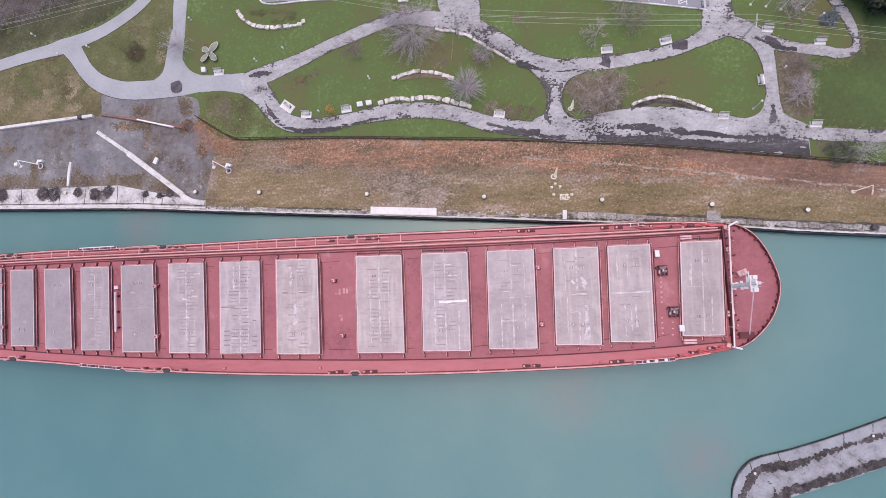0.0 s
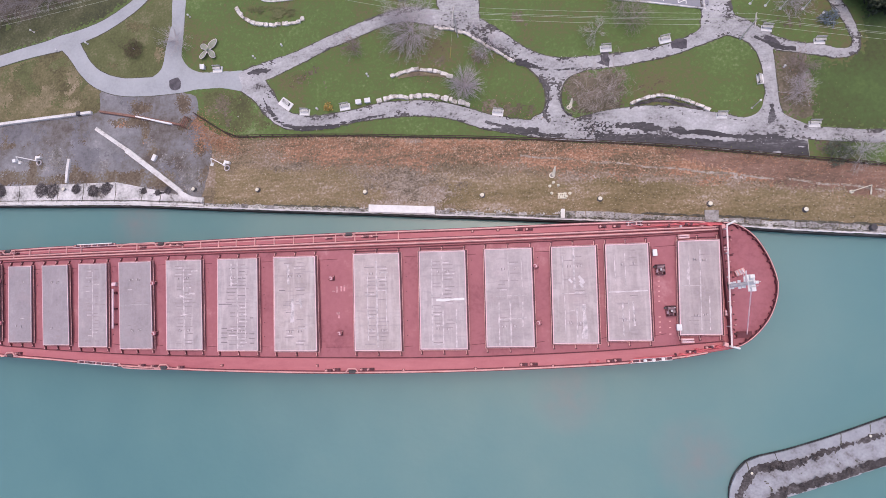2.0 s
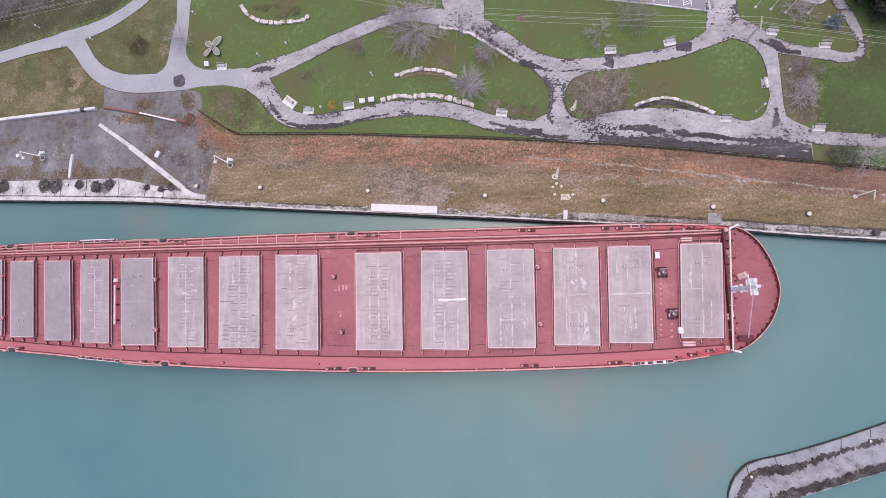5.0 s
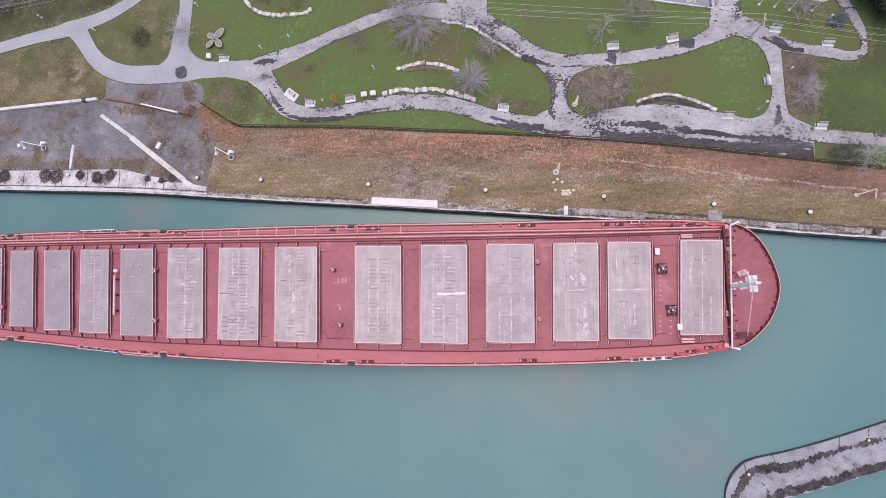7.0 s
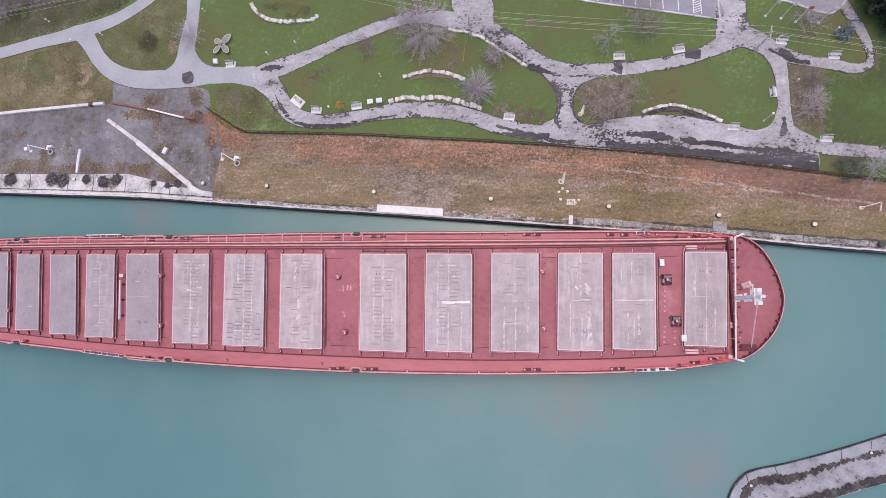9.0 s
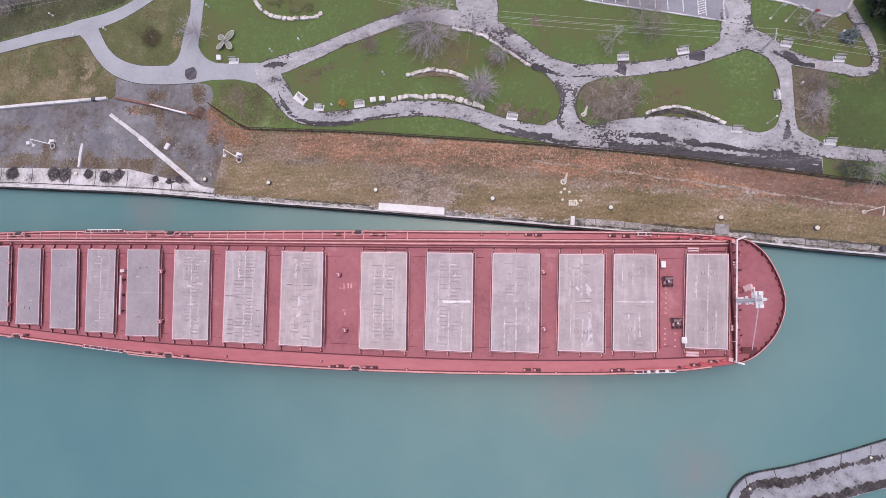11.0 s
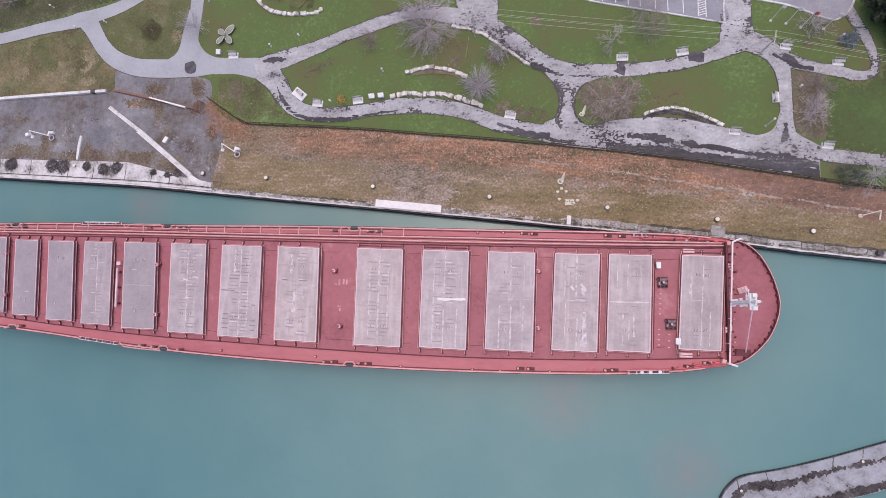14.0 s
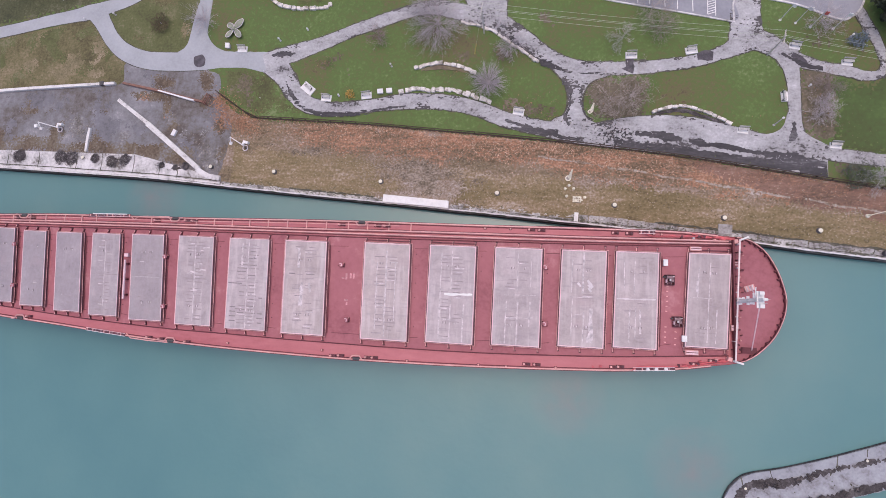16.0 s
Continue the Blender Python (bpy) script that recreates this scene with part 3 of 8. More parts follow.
def verge_kind(x, y):
    a, b = along(FENCE, x), along(QUAY, x)
    if not ((-55.03, 34.92)[0] < x and b + 0.4 < y < a - 0.25):
        return None
    t = (a - y) / (a - b)
    east = min(1.0, max(0.0, (x - (-0.69, 26.08)[0]) / 50))
    leaf = 0.95 - abs(t - 0.17 - 0.02 * east) / (0.17 + 0.05 * east) * 0.45 - 0.5 * math.exp(-((x - (-46.84, 33.41)[0]) / 5.5) ** 2)
    grit = 0.66 * math.exp(-((x - (-17.07, 25.11)[0]) / 11) ** 2 - ((t - 0.62) / 0.26) ** 2) + 0.45 * math.exp(-((x - (-41.07, 30.93)[0]) / 7) ** 2 - ((t - 0.35) / 0.16) ** 2)
    grit = max(grit, 0.45 * math.exp(-((t - 0.4 + 0.02 * east) / 0.04) ** 2) * (x > (4.3, 26.92)[0]))
    mown = 0.85 * min(1.0, max(0.0, (t - 0.36 - 0.05 * rag(x, y, 50.0, 0.1)) / 0.2)) - 0.75 * math.exp(-((x - (-17.06, 23.53)[0]) / 9) ** 2)
    best = [0.42 + 0.3 * rag(x, y, 1.0, 0.5, 3.0), leaf - 0.3 * max(0.0, min(1.0, (-38 - x) / 8)) + 0.4 * rag(x, y, 11.0, 0.5, 3.0), mown + 0.3 * rag(x, y, 22.0, 0.4, 3.0), grit + 0.5 * rag(x, y, 33.0, 0.7, 3.5)]
    k = best.index(max(best))
    if k == 1 and x + 4 * rag(x, y, 25.0, 0.2, 2.0) > 28 + 60 * max(0.0, t - 0.1):
        return 4
    return k - 1 if k else 3


GRIT = material("gritty_verge", [(0.1, (0.128, 0.099, 0.072)), (0.38, (0.204, 0.16, 0.117)), (0.6, (0.26, 0.205, 0.158)), (0.85, (0.388, 0.315, 0.254))], 0.8, stretch=(0.5, 1, 1), bump=0.5, fine=5, contrast=1.8, detail=8, grain=1.6, grit=2.6)
# Smoother brick-red leaf ground, darker than LEAFY.
BRICK = material("brick_leaf_ground", [(0.1, (0.12, 0.082, 0.058)), (0.36, (0.2, 0.122, 0.09)), (0.6, (0.258, 0.148, 0.11)), (0.9, (0.34, 0.22, 0.17))], 0.3, stretch=(0.3, 1, 1), bump=0.6, fine=8, contrast=1.4, detail=8, grain=0.7, grit=2.6)
grown("ground_verge_growth", (-55.03, 34.92)[0], (70.35, 17.84)[0], (69.55, 10.63)[1], (-52.77, 36.41)[1], 0.2, verge_kind, [LEAFY, OLIVE, GRIT, VERGE, BRICK], "leaf drifts, olive grass and grit on the verge", "grass", 0.3)
KERBTRACE = [(2.0, 28.9), (10.0, 27.75), (19.25, 26.27), (34.0, 23.8), (49.43, 21.13), (62.0, 18.9)]
OLDKERB = material("buried_kerb", [(0.15, (0.2, 0.165, 0.125)), (0.45, (0.33, 0.28, 0.23)), (0.8, (0.46, 0.41, 0.36))], 1.0, bump=0.4, fine=5, contrast=1.7, detail=6, grain=0.6)
grown("buried_kerb", 2, 62, 18.5, 29.5, 0.14, lambda x, y: 0 if abs(y - along(KERBTRACE, x) - 0.12 * math.sin(x * 0.7)) < 0.2 + 0.1 * noise.noise((x * 1.5, y * 1.5, 7.0)) and rag(x, 0.0, 66.0, 0.25) > -0.25 else None, [OLDKERB], "broken pale line of an old kerb buried in the verge", "kerb", 0.06)
BEDSPOTS = [((14.31, 39.99), 3.2, 4.0, 1.0), ((13.43, 37.09), 2.0, 1.8, 0.9), ((18.79, 37.84), 3.4, 2.6, 0.9), ((16.93, 39.62), 4.6, 3.6, 1.1), ((15.38, 37.19), 3.6, 2.0, 1.0), ((20.4, 41.72), 2.6, 2.4, 0.8), ((49.35, 40.91), 2.8, 3.6, 1.2), ((49.0, 35.4), 3.2, 3.8, 1.2), ((48.2, 38.4), 2.6, 3.0, 1.2), ((47.8, 43.2), 2.0, 1.6, 1.0), ((13.0, 42.0), 1.6, 2.0, 1.0), ((1.01, 37.35), 4.0, 1.4, 0.85), ((5.02, 36.71), 2.2, 1.2, 0.7), ((-2.03, 38.16), 2.2, 1.4, 0.7)]
THINSPOTS = [((-38.01, 47), 1.6, 1.3, 0.75), ((-54.55, 43.17), 2.6, 2.6, 0.9), ((-52.9, 38.81), 1.6, 1.6, 0.7), ((-3.45, 48.04), 2.6, 2.2, 0.7), ((-10.79, 48.33), 4, 2.4, 0.55), ((-28.24, 52.3), 2.6, 1.4, 0.7), ((-16.15, 52.77), 4, 2, 0.6), ((53.07, 27.1), 2.6, 1.6, 0.8), ((32.3, 34.83), 2, 1, 0.6), ((50.45, 47.95), 3, 2, 0.6), ((22.7, 50.05), 3, 2, 0.5), ((3.9, 54.8), 5, 2, 0.5), ((-33.72, 47.41), 5, 2.4, 0.45)]
THINLINE = [(-58.0, 46.2), (-50.5, 46.0), (-46.8, 43.2), (-44.4, 40.0), (-41.5, 37.3), (-51.4, 37.0), (-57.8, 41.6)]
grown("ground_thin_lawn", -58, -41, 36.8, 46.4, 0.2, lambda x, y: 0 if inside(x, y, THINLINE) and rag(x, y, 58.0, 0.3) - 0.05 * (x + 50) > -0.35 else None, [GREENISH], "thin olive grass beside the gate", "grass", 0.5)
grown("ground_worn_grass", (-57.66, 39.64)[0], (60.19, 23.76)[0], (60.19, 23.76)[1], (-0.22, 56.25)[1], 0.3, lambda x, y: 0 if y > along(FENCE, x) + 0.4 and max(blobs(x, y, BEDSPOTS), 0.85 * blobs(x, y, THINSPOTS)) + 0.42 * rag(x, y, 61.0, 0.35) > 0.42 else None, [BED], "thin brown worn grass on the lawn", "grass", 0.75)
THICKFLOOR = material("thicket_floor", [(0.1, (0.07, 0.058, 0.045)), (0.4, (0.115, 0.096, 0.072)), (0.65, (0.15, 0.125, 0.095)), (0.9, (0.24, 0.21, 0.18))], 0.4, bump=0.6, fine=7, contrast=1.6, detail=8, grain=0.8)
THICKSPOTS = [((-102, 70), 9, 4.5, 1.2), ((-92, 73), 8, 4.0, 1.1), ((-112, 68), 8, 5.0, 1.1)]
grown("ground_thicket", -122, -80, 60, 80, 0.3, lambda x, y: 0 if blobs(x, y, THICKSPOTS) + 0.4 * rag(x, y, 91.0, 0.3) > 0.45 else None, [THICKFLOOR], "dark leaf litter and brambles under the thicket", "leaf litter", 0.8)
# Greener turf; part of its darkness is lens fall-off put into the colour.
LUSH_DIMMED = material("lush_dimmed_grass", [(0.08, (0.07, 0.075, 0.034)), (0.3, (0.078, 0.1, 0.036)), (0.55, (0.08, 0.123, 0.04)), (0.8, (0.1, 0.152, 0.048)), (0.96, (0.16, 0.19, 0.09))], 0.12, bump=0.6, fine=12, contrast=1.3, detail=8, grain=0.6, grit=1.9)
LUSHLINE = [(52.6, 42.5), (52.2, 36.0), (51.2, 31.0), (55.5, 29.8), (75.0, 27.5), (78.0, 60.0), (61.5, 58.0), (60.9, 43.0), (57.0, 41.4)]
grown("ground_lush_lawn", 48.0, 78.0, 27.5, 60.0, 0.4, lambda x, y: 0 if inside(x, y, LUSHLINE) else None, [LUSH_DIMMED], "lush green lawn darkened for lens fall-off, east of the paths", "lawn", 0.7)
# roads and paths, over their damp edges
way("path_upper_edge", [(-50.29, 47.57), (-44.08, 49.49), (-38.38, 51.3), (-32.76, 53.56), (-27.18, 55.45), (-21.65, 57.21), (-16.72, 57.84), (-10.77, 56.44), (-5.47, 54.65), (-0.29, 51.35), (4.76, 47.36), (9.74, 45.29), (14.68, 44.95), (19.57, 45.05), (24.4, 45.35), (29.19, 45.97), (33.98, 47.41), (36.86, 48.77), (38.81, 50.3)], [3.92, 3.89, 3.04, 2.8, 2.89, 2.87, 3.18, 3.68, 4.28, 3.58, 3.2, 3.05, 2.91, 2.78, 2.55, 2.53, 2.7, 3.68, 5.83], EDGING, "damp dark soil edge of a path", 0.28, "path edge")
way("path_lower_edge", [(-48.41, 47.44), (-45.72, 44.5), (-43.27, 40.92), (-40.22, 38.71), (-35.13, 37.88), (-27.96, 38.5), (-21.44, 39.24), (-15.03, 39.11), (-8.73, 37.89), (-2.57, 35.52), (3.46, 34.05), (9.38, 32.92), (17.13, 32.33)], [5.53, 4.33, 3.82, 3.56, 3.07, 2.81, 3.32, 3.29, 3.12, 3.17, 3.12, 3.79, 4.31], EDGING, "damp dark soil edge of a path", 0.28, "path edge")
way("path_plaza_edge", [(13.29, 32.93), (19.08, 33.26), (26.65, 33.29), (33.96, 31.92), (41.09, 30.38), (48.09, 29.85), (50.4, 29.55), (54.92, 28.75), (71.36, 26.88)], [4.14, 5.67, 5.97, 5.68, 4.82, 3.6, 2.7, 2.48, 2.21], EDGING, "damp dark soil edge of a path", 0.28, "path edge")
sheet("path_cross_edge", [(3.67, 46.67), (5.84, 44.14), (7.3, 42.22), (7.94, 39.84), (7.78, 37.72), (7.05, 36.39), (5.44, 35.63), (5.05, 33.55), (15.61, 32.82), (13.97, 34.56), (12.44, 35.26), (11.4, 36.58), (10.98, 38.6), (11.24, 40.7), (11.97, 41.93), (13.28, 42.91), (15.27, 43.64), (14.9, 45.47), (9.76, 46.25)], EDGING, "damp dark soil edge of a path", "path edge", 0.5, 0.1)
way("path_east_link_edge", [(44.65, 47.36), (45.2, 45.05), (45.61, 42.16), (45.65, 39.12), (45.65, 35.61), (45.41, 33.53), (45.09, 31.76)], [4.58, 3.21, 2.42, 2.31, 2.39, 3.49, 5.91], EDGING, "damp dark soil edge of a path", 0.28, "path edge")
way("path_east_edge", [(38.46, 50.54), (42.37, 48.56), (45.13, 46.5), (49.31, 44.86), (53.64, 43.75), (57.22, 42.8), (59.35, 43.45), (59.71, 45.43), (58.95, 48.53), (57.65, 51.49), (56.17, 54.72)], [4.27, 3.82, 3.22, 2.22, 2.2, 1.99, 1.62, 1.53, 1.83, 2.03, 2.06], EDGING, "damp dark soil edge of a path", 0.28, "path edge")
way("driveway_edge", [(38.24, 61.66), (38.15, 57.36), (38.28, 53.61), (38.4, 49.7)], [5.78, 5.54, 5.29, 6.23], EDGING, "damp dark soil edge of a path", 0.28, "path edge")
way("path_north_edge", [(-8.59, 66.14), (-7.97, 61.46), (-6.71, 58.15), (-5.26, 54.41)], [7.09, 7.01, 7.61, 4.71], EDGING, "damp dark soil edge of a path", 0.28, "path edge")
way("road_west_edge", [(-123.9, 53.62), (-107.56, 56.34), (-99.62, 57.92), (-93.72, 58.87), (-90.48, 59.51), (-86, 60.54), (-80.95, 62.14), (-76.04, 64.74), (-72.42, 67.44), (-65.94, 74.14)], [2.87, 2.8, 2.9, 3.13, 3.63, 3.23, 2.94, 2.81, 2.8, 2.8], EDGING, "damp dark soil edge of a road", 0.07, "road edge")
way("road_loop_edge", [(-89.73, 59.95), (-87.75, 58.42), (-86.25, 56.31), (-84.02, 53.19), (-80.84, 50.52), (-76, 48.69), (-69.73, 48.17), (-62.99, 48.03)], [3.62, 4.11, 3.71, 3.55, 3.76, 3.96, 4.15, 3.86], EDGING, "damp dark soil edge of a road", 0.07, "road edge")
way("road_west", [(-123.9, 53.62), (-107.56, 56.34), (-99.62, 57.92), (-93.72, 58.87), (-90.48, 59.51), (-86, 60.54), (-80.95, 62.14), (-76.04, 64.74), (-72.42, 67.44), (-65.94, 74.14)], [2.57, 2.51, 2.61, 2.85, 3.35, 2.94, 2.66, 2.53, 2.53, 2.52], ROAD, "smooth pale grey asphalt park road", 0.03)
way("road_loop", [(-89.73, 59.95), (-87.75, 58.42), (-86.25, 56.31), (-84.02, 53.19), (-80.84, 50.52), (-76, 48.69), (-69.73, 48.17), (-62.99, 48.03)], [3.34, 3.83, 3.43, 3.27, 3.49, 3.69, 3.89, 3.59], ROAD, "smooth pale grey asphalt loop road", 0.03)
way("road_north", [(-63.25, 75.14), (-63.94, 66.43), (-64.03, 60.28), (-64.45, 55.44), (-64.77, 52.81), (-65.01, 50.91), (-65.16, 49.48), (-65.16, 47.82)], [3.03, 2.98, 2.7, 2.92, 3.4, 4.36, 6.28, 8.9], ROAD, "pale grey asphalt road running north", 0.03)
sheet("road_flare", [(-65.54, 60.65), (-66.36, 56.31), (-66.96, 52.49), (-67.84, 50.98), (-69.47, 49.65), (-67.87, 47.99), (-56.7, 47.75), (-56.58, 49.74), (-58.77, 50.19), (-61.01, 51.23), (-62.59, 53.14), (-63.35, 55.48), (-63.12, 59.47)], ROAD, "pale grey asphalt road widening at the junction", "road", 0.4, 0.04)
way("path_link", [(-64.22, 48.23), (-58.17, 48.31), (-53.39, 48.12), (-49.12, 47.49), (-45.13, 47)], [4.09, 3.33, 3.53, 4.21, 3.47], ROAD, "grey asphalt link between road and paths")
way("path_upper", [(-50.29, 47.57), (-44.08, 49.49), (-38.38, 51.3), (-32.76, 53.56), (-27.18, 55.45), (-21.65, 57.21), (-16.72, 57.84), (-10.77, 56.44), (-5.47, 54.65), (-0.29, 51.35), (4.76, 47.36), (9.74, 45.29), (14.68, 44.95), (19.57, 45.05), (24.4, 45.35), (29.19, 45.97), (33.98, 47.41), (36.86, 48.77), (38.81, 50.3)], [3.51, 3.48, 2.64, 2.4, 2.49, 2.48, 2.79, 3.3, 3.91, 3.2, 2.83, 2.69, 2.55, 2.43, 2.2, 2.18, 2.36, 3.33, 5.49], PATH_M, "worn grey park path with damp edges", 0.09)
way("path_lower", [(-48.41, 47.44), (-45.72, 44.5), (-43.27, 40.92), (-40.22, 38.71), (-35.13, 37.88), (-27.96, 38.5), (-21.44, 39.24), (-15.03, 39.11), (-8.73, 37.89), (-2.57, 35.52), (3.46, 34.05), (9.38, 32.92), (17.13, 32.33)], [5.12, 3.92, 3.42, 3.16, 2.68, 2.42, 2.94, 2.91, 2.75, 2.81, 2.76, 3.44, 3.96], PATH_M, "worn grey lower park path with damp edges", 0.09)
way("path_plaza", [(13.29, 32.93), (19.08, 33.26), (26.65, 33.29), (33.96, 31.92), (41.09, 30.38), (48.09, 29.85), (50.4, 29.55), (54.92, 28.75), (71.36, 26.88)], [3.79, 5.32, 5.63, 5.35, 4.49, 3.3, 2.4, 2.17, 1.91], PATH_M, "wide worn grey path with wet patches", 0.09)
sheet("path_plaza_strip", [(11.5, 33.2), (20.0, 33.2), (30.0, 32.2), (40.0, 30.6), (50.45, 29.5), (50.35, along(FENCE, 50.35) + 0.22), (40.0, along(FENCE, 40.0) + 0.22), (28.0, along(FENCE, 28.0) + 0.22), (20.0, along(FENCE, 20.0) + 0.22), (13.0, along(FENCE, 13.0) + 0.3)], PATH_M, "worn asphalt reaching the fence, cut off square", "path", 0.0, 0.0)
sheet("path_cross", [(4.03, 46.65), (6.2, 44.12), (7.65, 42.2), (8.29, 39.81), (8.13, 37.7), (7.4, 36.37), (5.79, 35.61), (5.05, 33.55), (15.61, 32.82), (13.63, 34.58), (12.1, 35.28), (11.06, 36.59), (10.63, 38.62), (10.89, 40.72), (11.62, 41.95), (12.94, 42.93), (14.93, 43.66), (14.9, 45.47), (9.76, 46.25)], PATH_M, "short worn path linking two paths", "path", 0.5, 0.12)
sheet("path_flare", [(44.57, 36.57), (43.77, 34.22), (42.17, 33), (38.89, 32.27), (39.84, 30.44), (49.81, 29.38), (50.94, 30.5), (48.29, 32.1), (46.81, 33.46), (46.34, 35.27), (46.34, 36.47)], PATH_M, "worn path widening towards the plaza", "path", 0.5, 0.12)
for (px, py), w in (((9.47, 42.94), 13), ((9.42, 41.34), 13.5), ((9.38, 39.75), 13.5), ((9.33, 38.16), 15), ((9.09, 36.6), 19)):
    WAYS.append((px, py, w * 0.1))
way("path_east_link", [(44.65, 47.36), (45.2, 45.05), (45.61, 42.16), (45.65, 39.12), (45.65, 35.61), (45.41, 33.53), (45.09, 31.76)], [4.24, 2.87, 2.09, 1.98, 2.06, 3.16, 5.58], PATH_M, "narrow worn path between lawns", 0.09)
way("path_east", [(38.46, 50.54), (42.37, 48.56), (45.13, 46.5), (49.31, 44.86), (53.64, 43.75), (57.22, 42.8), (59.35, 43.45), (59.71, 45.43), (58.95, 48.53), (57.65, 51.49), (56.17, 54.72)], [3.92, 3.48, 2.88, 1.89, 1.88, 1.67, 1.3, 1.2, 1.5, 1.7, 1.72], PATH_M, "worn curving path to the parking area", 0.09)
way("driveway", [(38.24, 61.66), (38.15, 57.36), (38.28, 53.61), (38.4, 49.7)], [5.43, 5.19, 4.94, 5.88], PATH_M, "wide worn entry drive to the parking area", 0.09)
way("path_north", [(-8.59, 66.14), (-7.97, 61.46), (-6.71, 58.15), (-5.26, 54.41)], [6.7, 6.63, 7.22, 4.33], PATH_M, "worn grey path leading north", 0.09)
sheet("parking_lot_north", [(-46.25, 64.25), (-35.99, 63.56), (-22.31, 62.46), (-8.05, 61.27), (-7.25, 69.24), (-46.45, 75.52)], PARKING, "grey asphalt parking lot beyond the lawn", "parking lot", 0.6, 0.02)
sheet("parking_lot", [(-10.79, 67.53), (-2.09, 62.65), (8.34, 60.09), (16.42, 57.93), (26.22, 55.75), (36.44, 53.3), (36.37, 57.26), (37.34, 58.07), (41.43, 57.46), (46.88, 55.94), (53.5, 53.04), (55.76, 53.89), (57.15, 56.32), (57.68, 59.44), (60.22, 68.86), (-2.41, 77.66)], PARKING, "grey asphalt parking lot with painted bays", "parking lot", 0.6, 0.02)
sheet("asphalt_patch_road", [(-65.49, 49.03), (-64.54, 49.44), (-63.57, 49.5), (-62.9, 48.5), (-63.05, 47.21), (-64.37, 46.82), (-65.28, 47.71)], PATCH, "dark round asphalt patch", "asphalt patch", 0.25, 0.18)
way("asphalt_patch_path", [(30.19, 46.95), (31.52, 47.07), (32.83, 46.97)], [1.39, 1.78, 1.58], PATCH, "dark asphalt patch on the path", 0.3)
way("asphalt_patch_bench", [(18.87, 46.91), (18.81, 45.42), (18.38, 44.39)], [1.43, 1.42, 2.23], PATCH, "dark damp patch below a bench", 0.3)
way("asphalt_patch_east", [(45.52, 46.88), (46.89, 45.96), (47.88, 44.86)], [0.96, 1.34, 0.57], PATCH, "dark damp patch on the path", 0.3)

# wet bands and stains: their middle lines and widths
WETLINES = (
    ([(-1.58, 34.09), (5.42, 32.69), (11.0, 31.9)], [0.4, 0.8, 0.5]),
    ([(x, along(FENCE, x) + h) for x, h in ((18.0, 0.8), (22.0, 1.1), (26.0, 1.1), (31.0, 0.9), (36.0, 0.9), (41.0, 1.1), (46.0, 1.2), (50.0, 1.1))], [0.9, 1.6, 1.7, 1.4, 1.4, 1.7, 1.9, 1.9]),
    ([(x, along(FENCE, x) + h) for x, h in ((20.2, 3.1), (23.5, 3.1), (27.0, 3.0))], [0.9, 1.5, 0.9]),
    ([(x, along(FENCE, x) + h) for x, h in ((28.8, 2.9), (30.5, 2.8), (31.8, 2.6))], [0.5, 1.0, 0.4]),
    ([(x, along(FENCE, x) + h) for x, h in ((32.0, 2.9), (36.0, 2.8), (40.0, 2.7))], [0.4, 0.6, 0.6]),
    ([(x, along(FENCE, x) + h) for x, h in ((40.5, 2.6), (44.0, 2.7), (47.5, 2.6), (50.0, 2.3))], [0.8, 1.3, 1.3, 0.9]),
    ([(-45.45, 43.56), (-43.95, 40.73), (-41.57, 38.22), (-37.23, 36.98), (-31.66, 36.91), (-26.19, 37.74), (-21.43, 38.36)], [0.46, 1.03, 1.24, 1.34, 1.21, 0.77, 0.33]),
    ([(-2.57, 35.41), (2.45, 33.68), (6.9, 32.41), (10.33, 31.83)], [0.62, 1.23, 1.42, 0.8]),
    ([(8.6, 40.6), (8.5, 38.0), (7.8, 36.1), (8.4, 34.6)], [0.3, 0.6, 0.8, 0.8]),
    ([(10.5, 38.8), (11.1, 36.7), (12.3, 35.4)], [0.35, 0.6, 0.5]),
    ([(-2.37, 51.29), (1.71, 47.9), (4.72, 45.95), (7.72, 44.67), (10.7, 44.15), (13.67, 44.17)], [0.75, 1.16, 1.36, 1.04, 0.72, 0.41]),
    ([(44.08, 46.98), (46.32, 45.59), (47.88, 44.86), (51.02, 44.03), (54.46, 43.19), (57.01, 42.41)], [0.48, 0.86, 0.76, 0.66, 0.75, 0.56]),
    ([(45.48, 34.52), (45.36, 32.94), (45.11, 31.96)], [0.47, 0.65, 0.84]),
    ([(-48.49, 49.08), (-46.39, 49.18), (-44.29, 49.03)], [0.7, 1.17, 0.7]),
)
WETTRACE = np.array([(q.x, q.y, q.z / 2) for line, widths in WETLINES for q in glide([(x, y, w) for (x, y), w in zip(line, widths)], 0.2)])


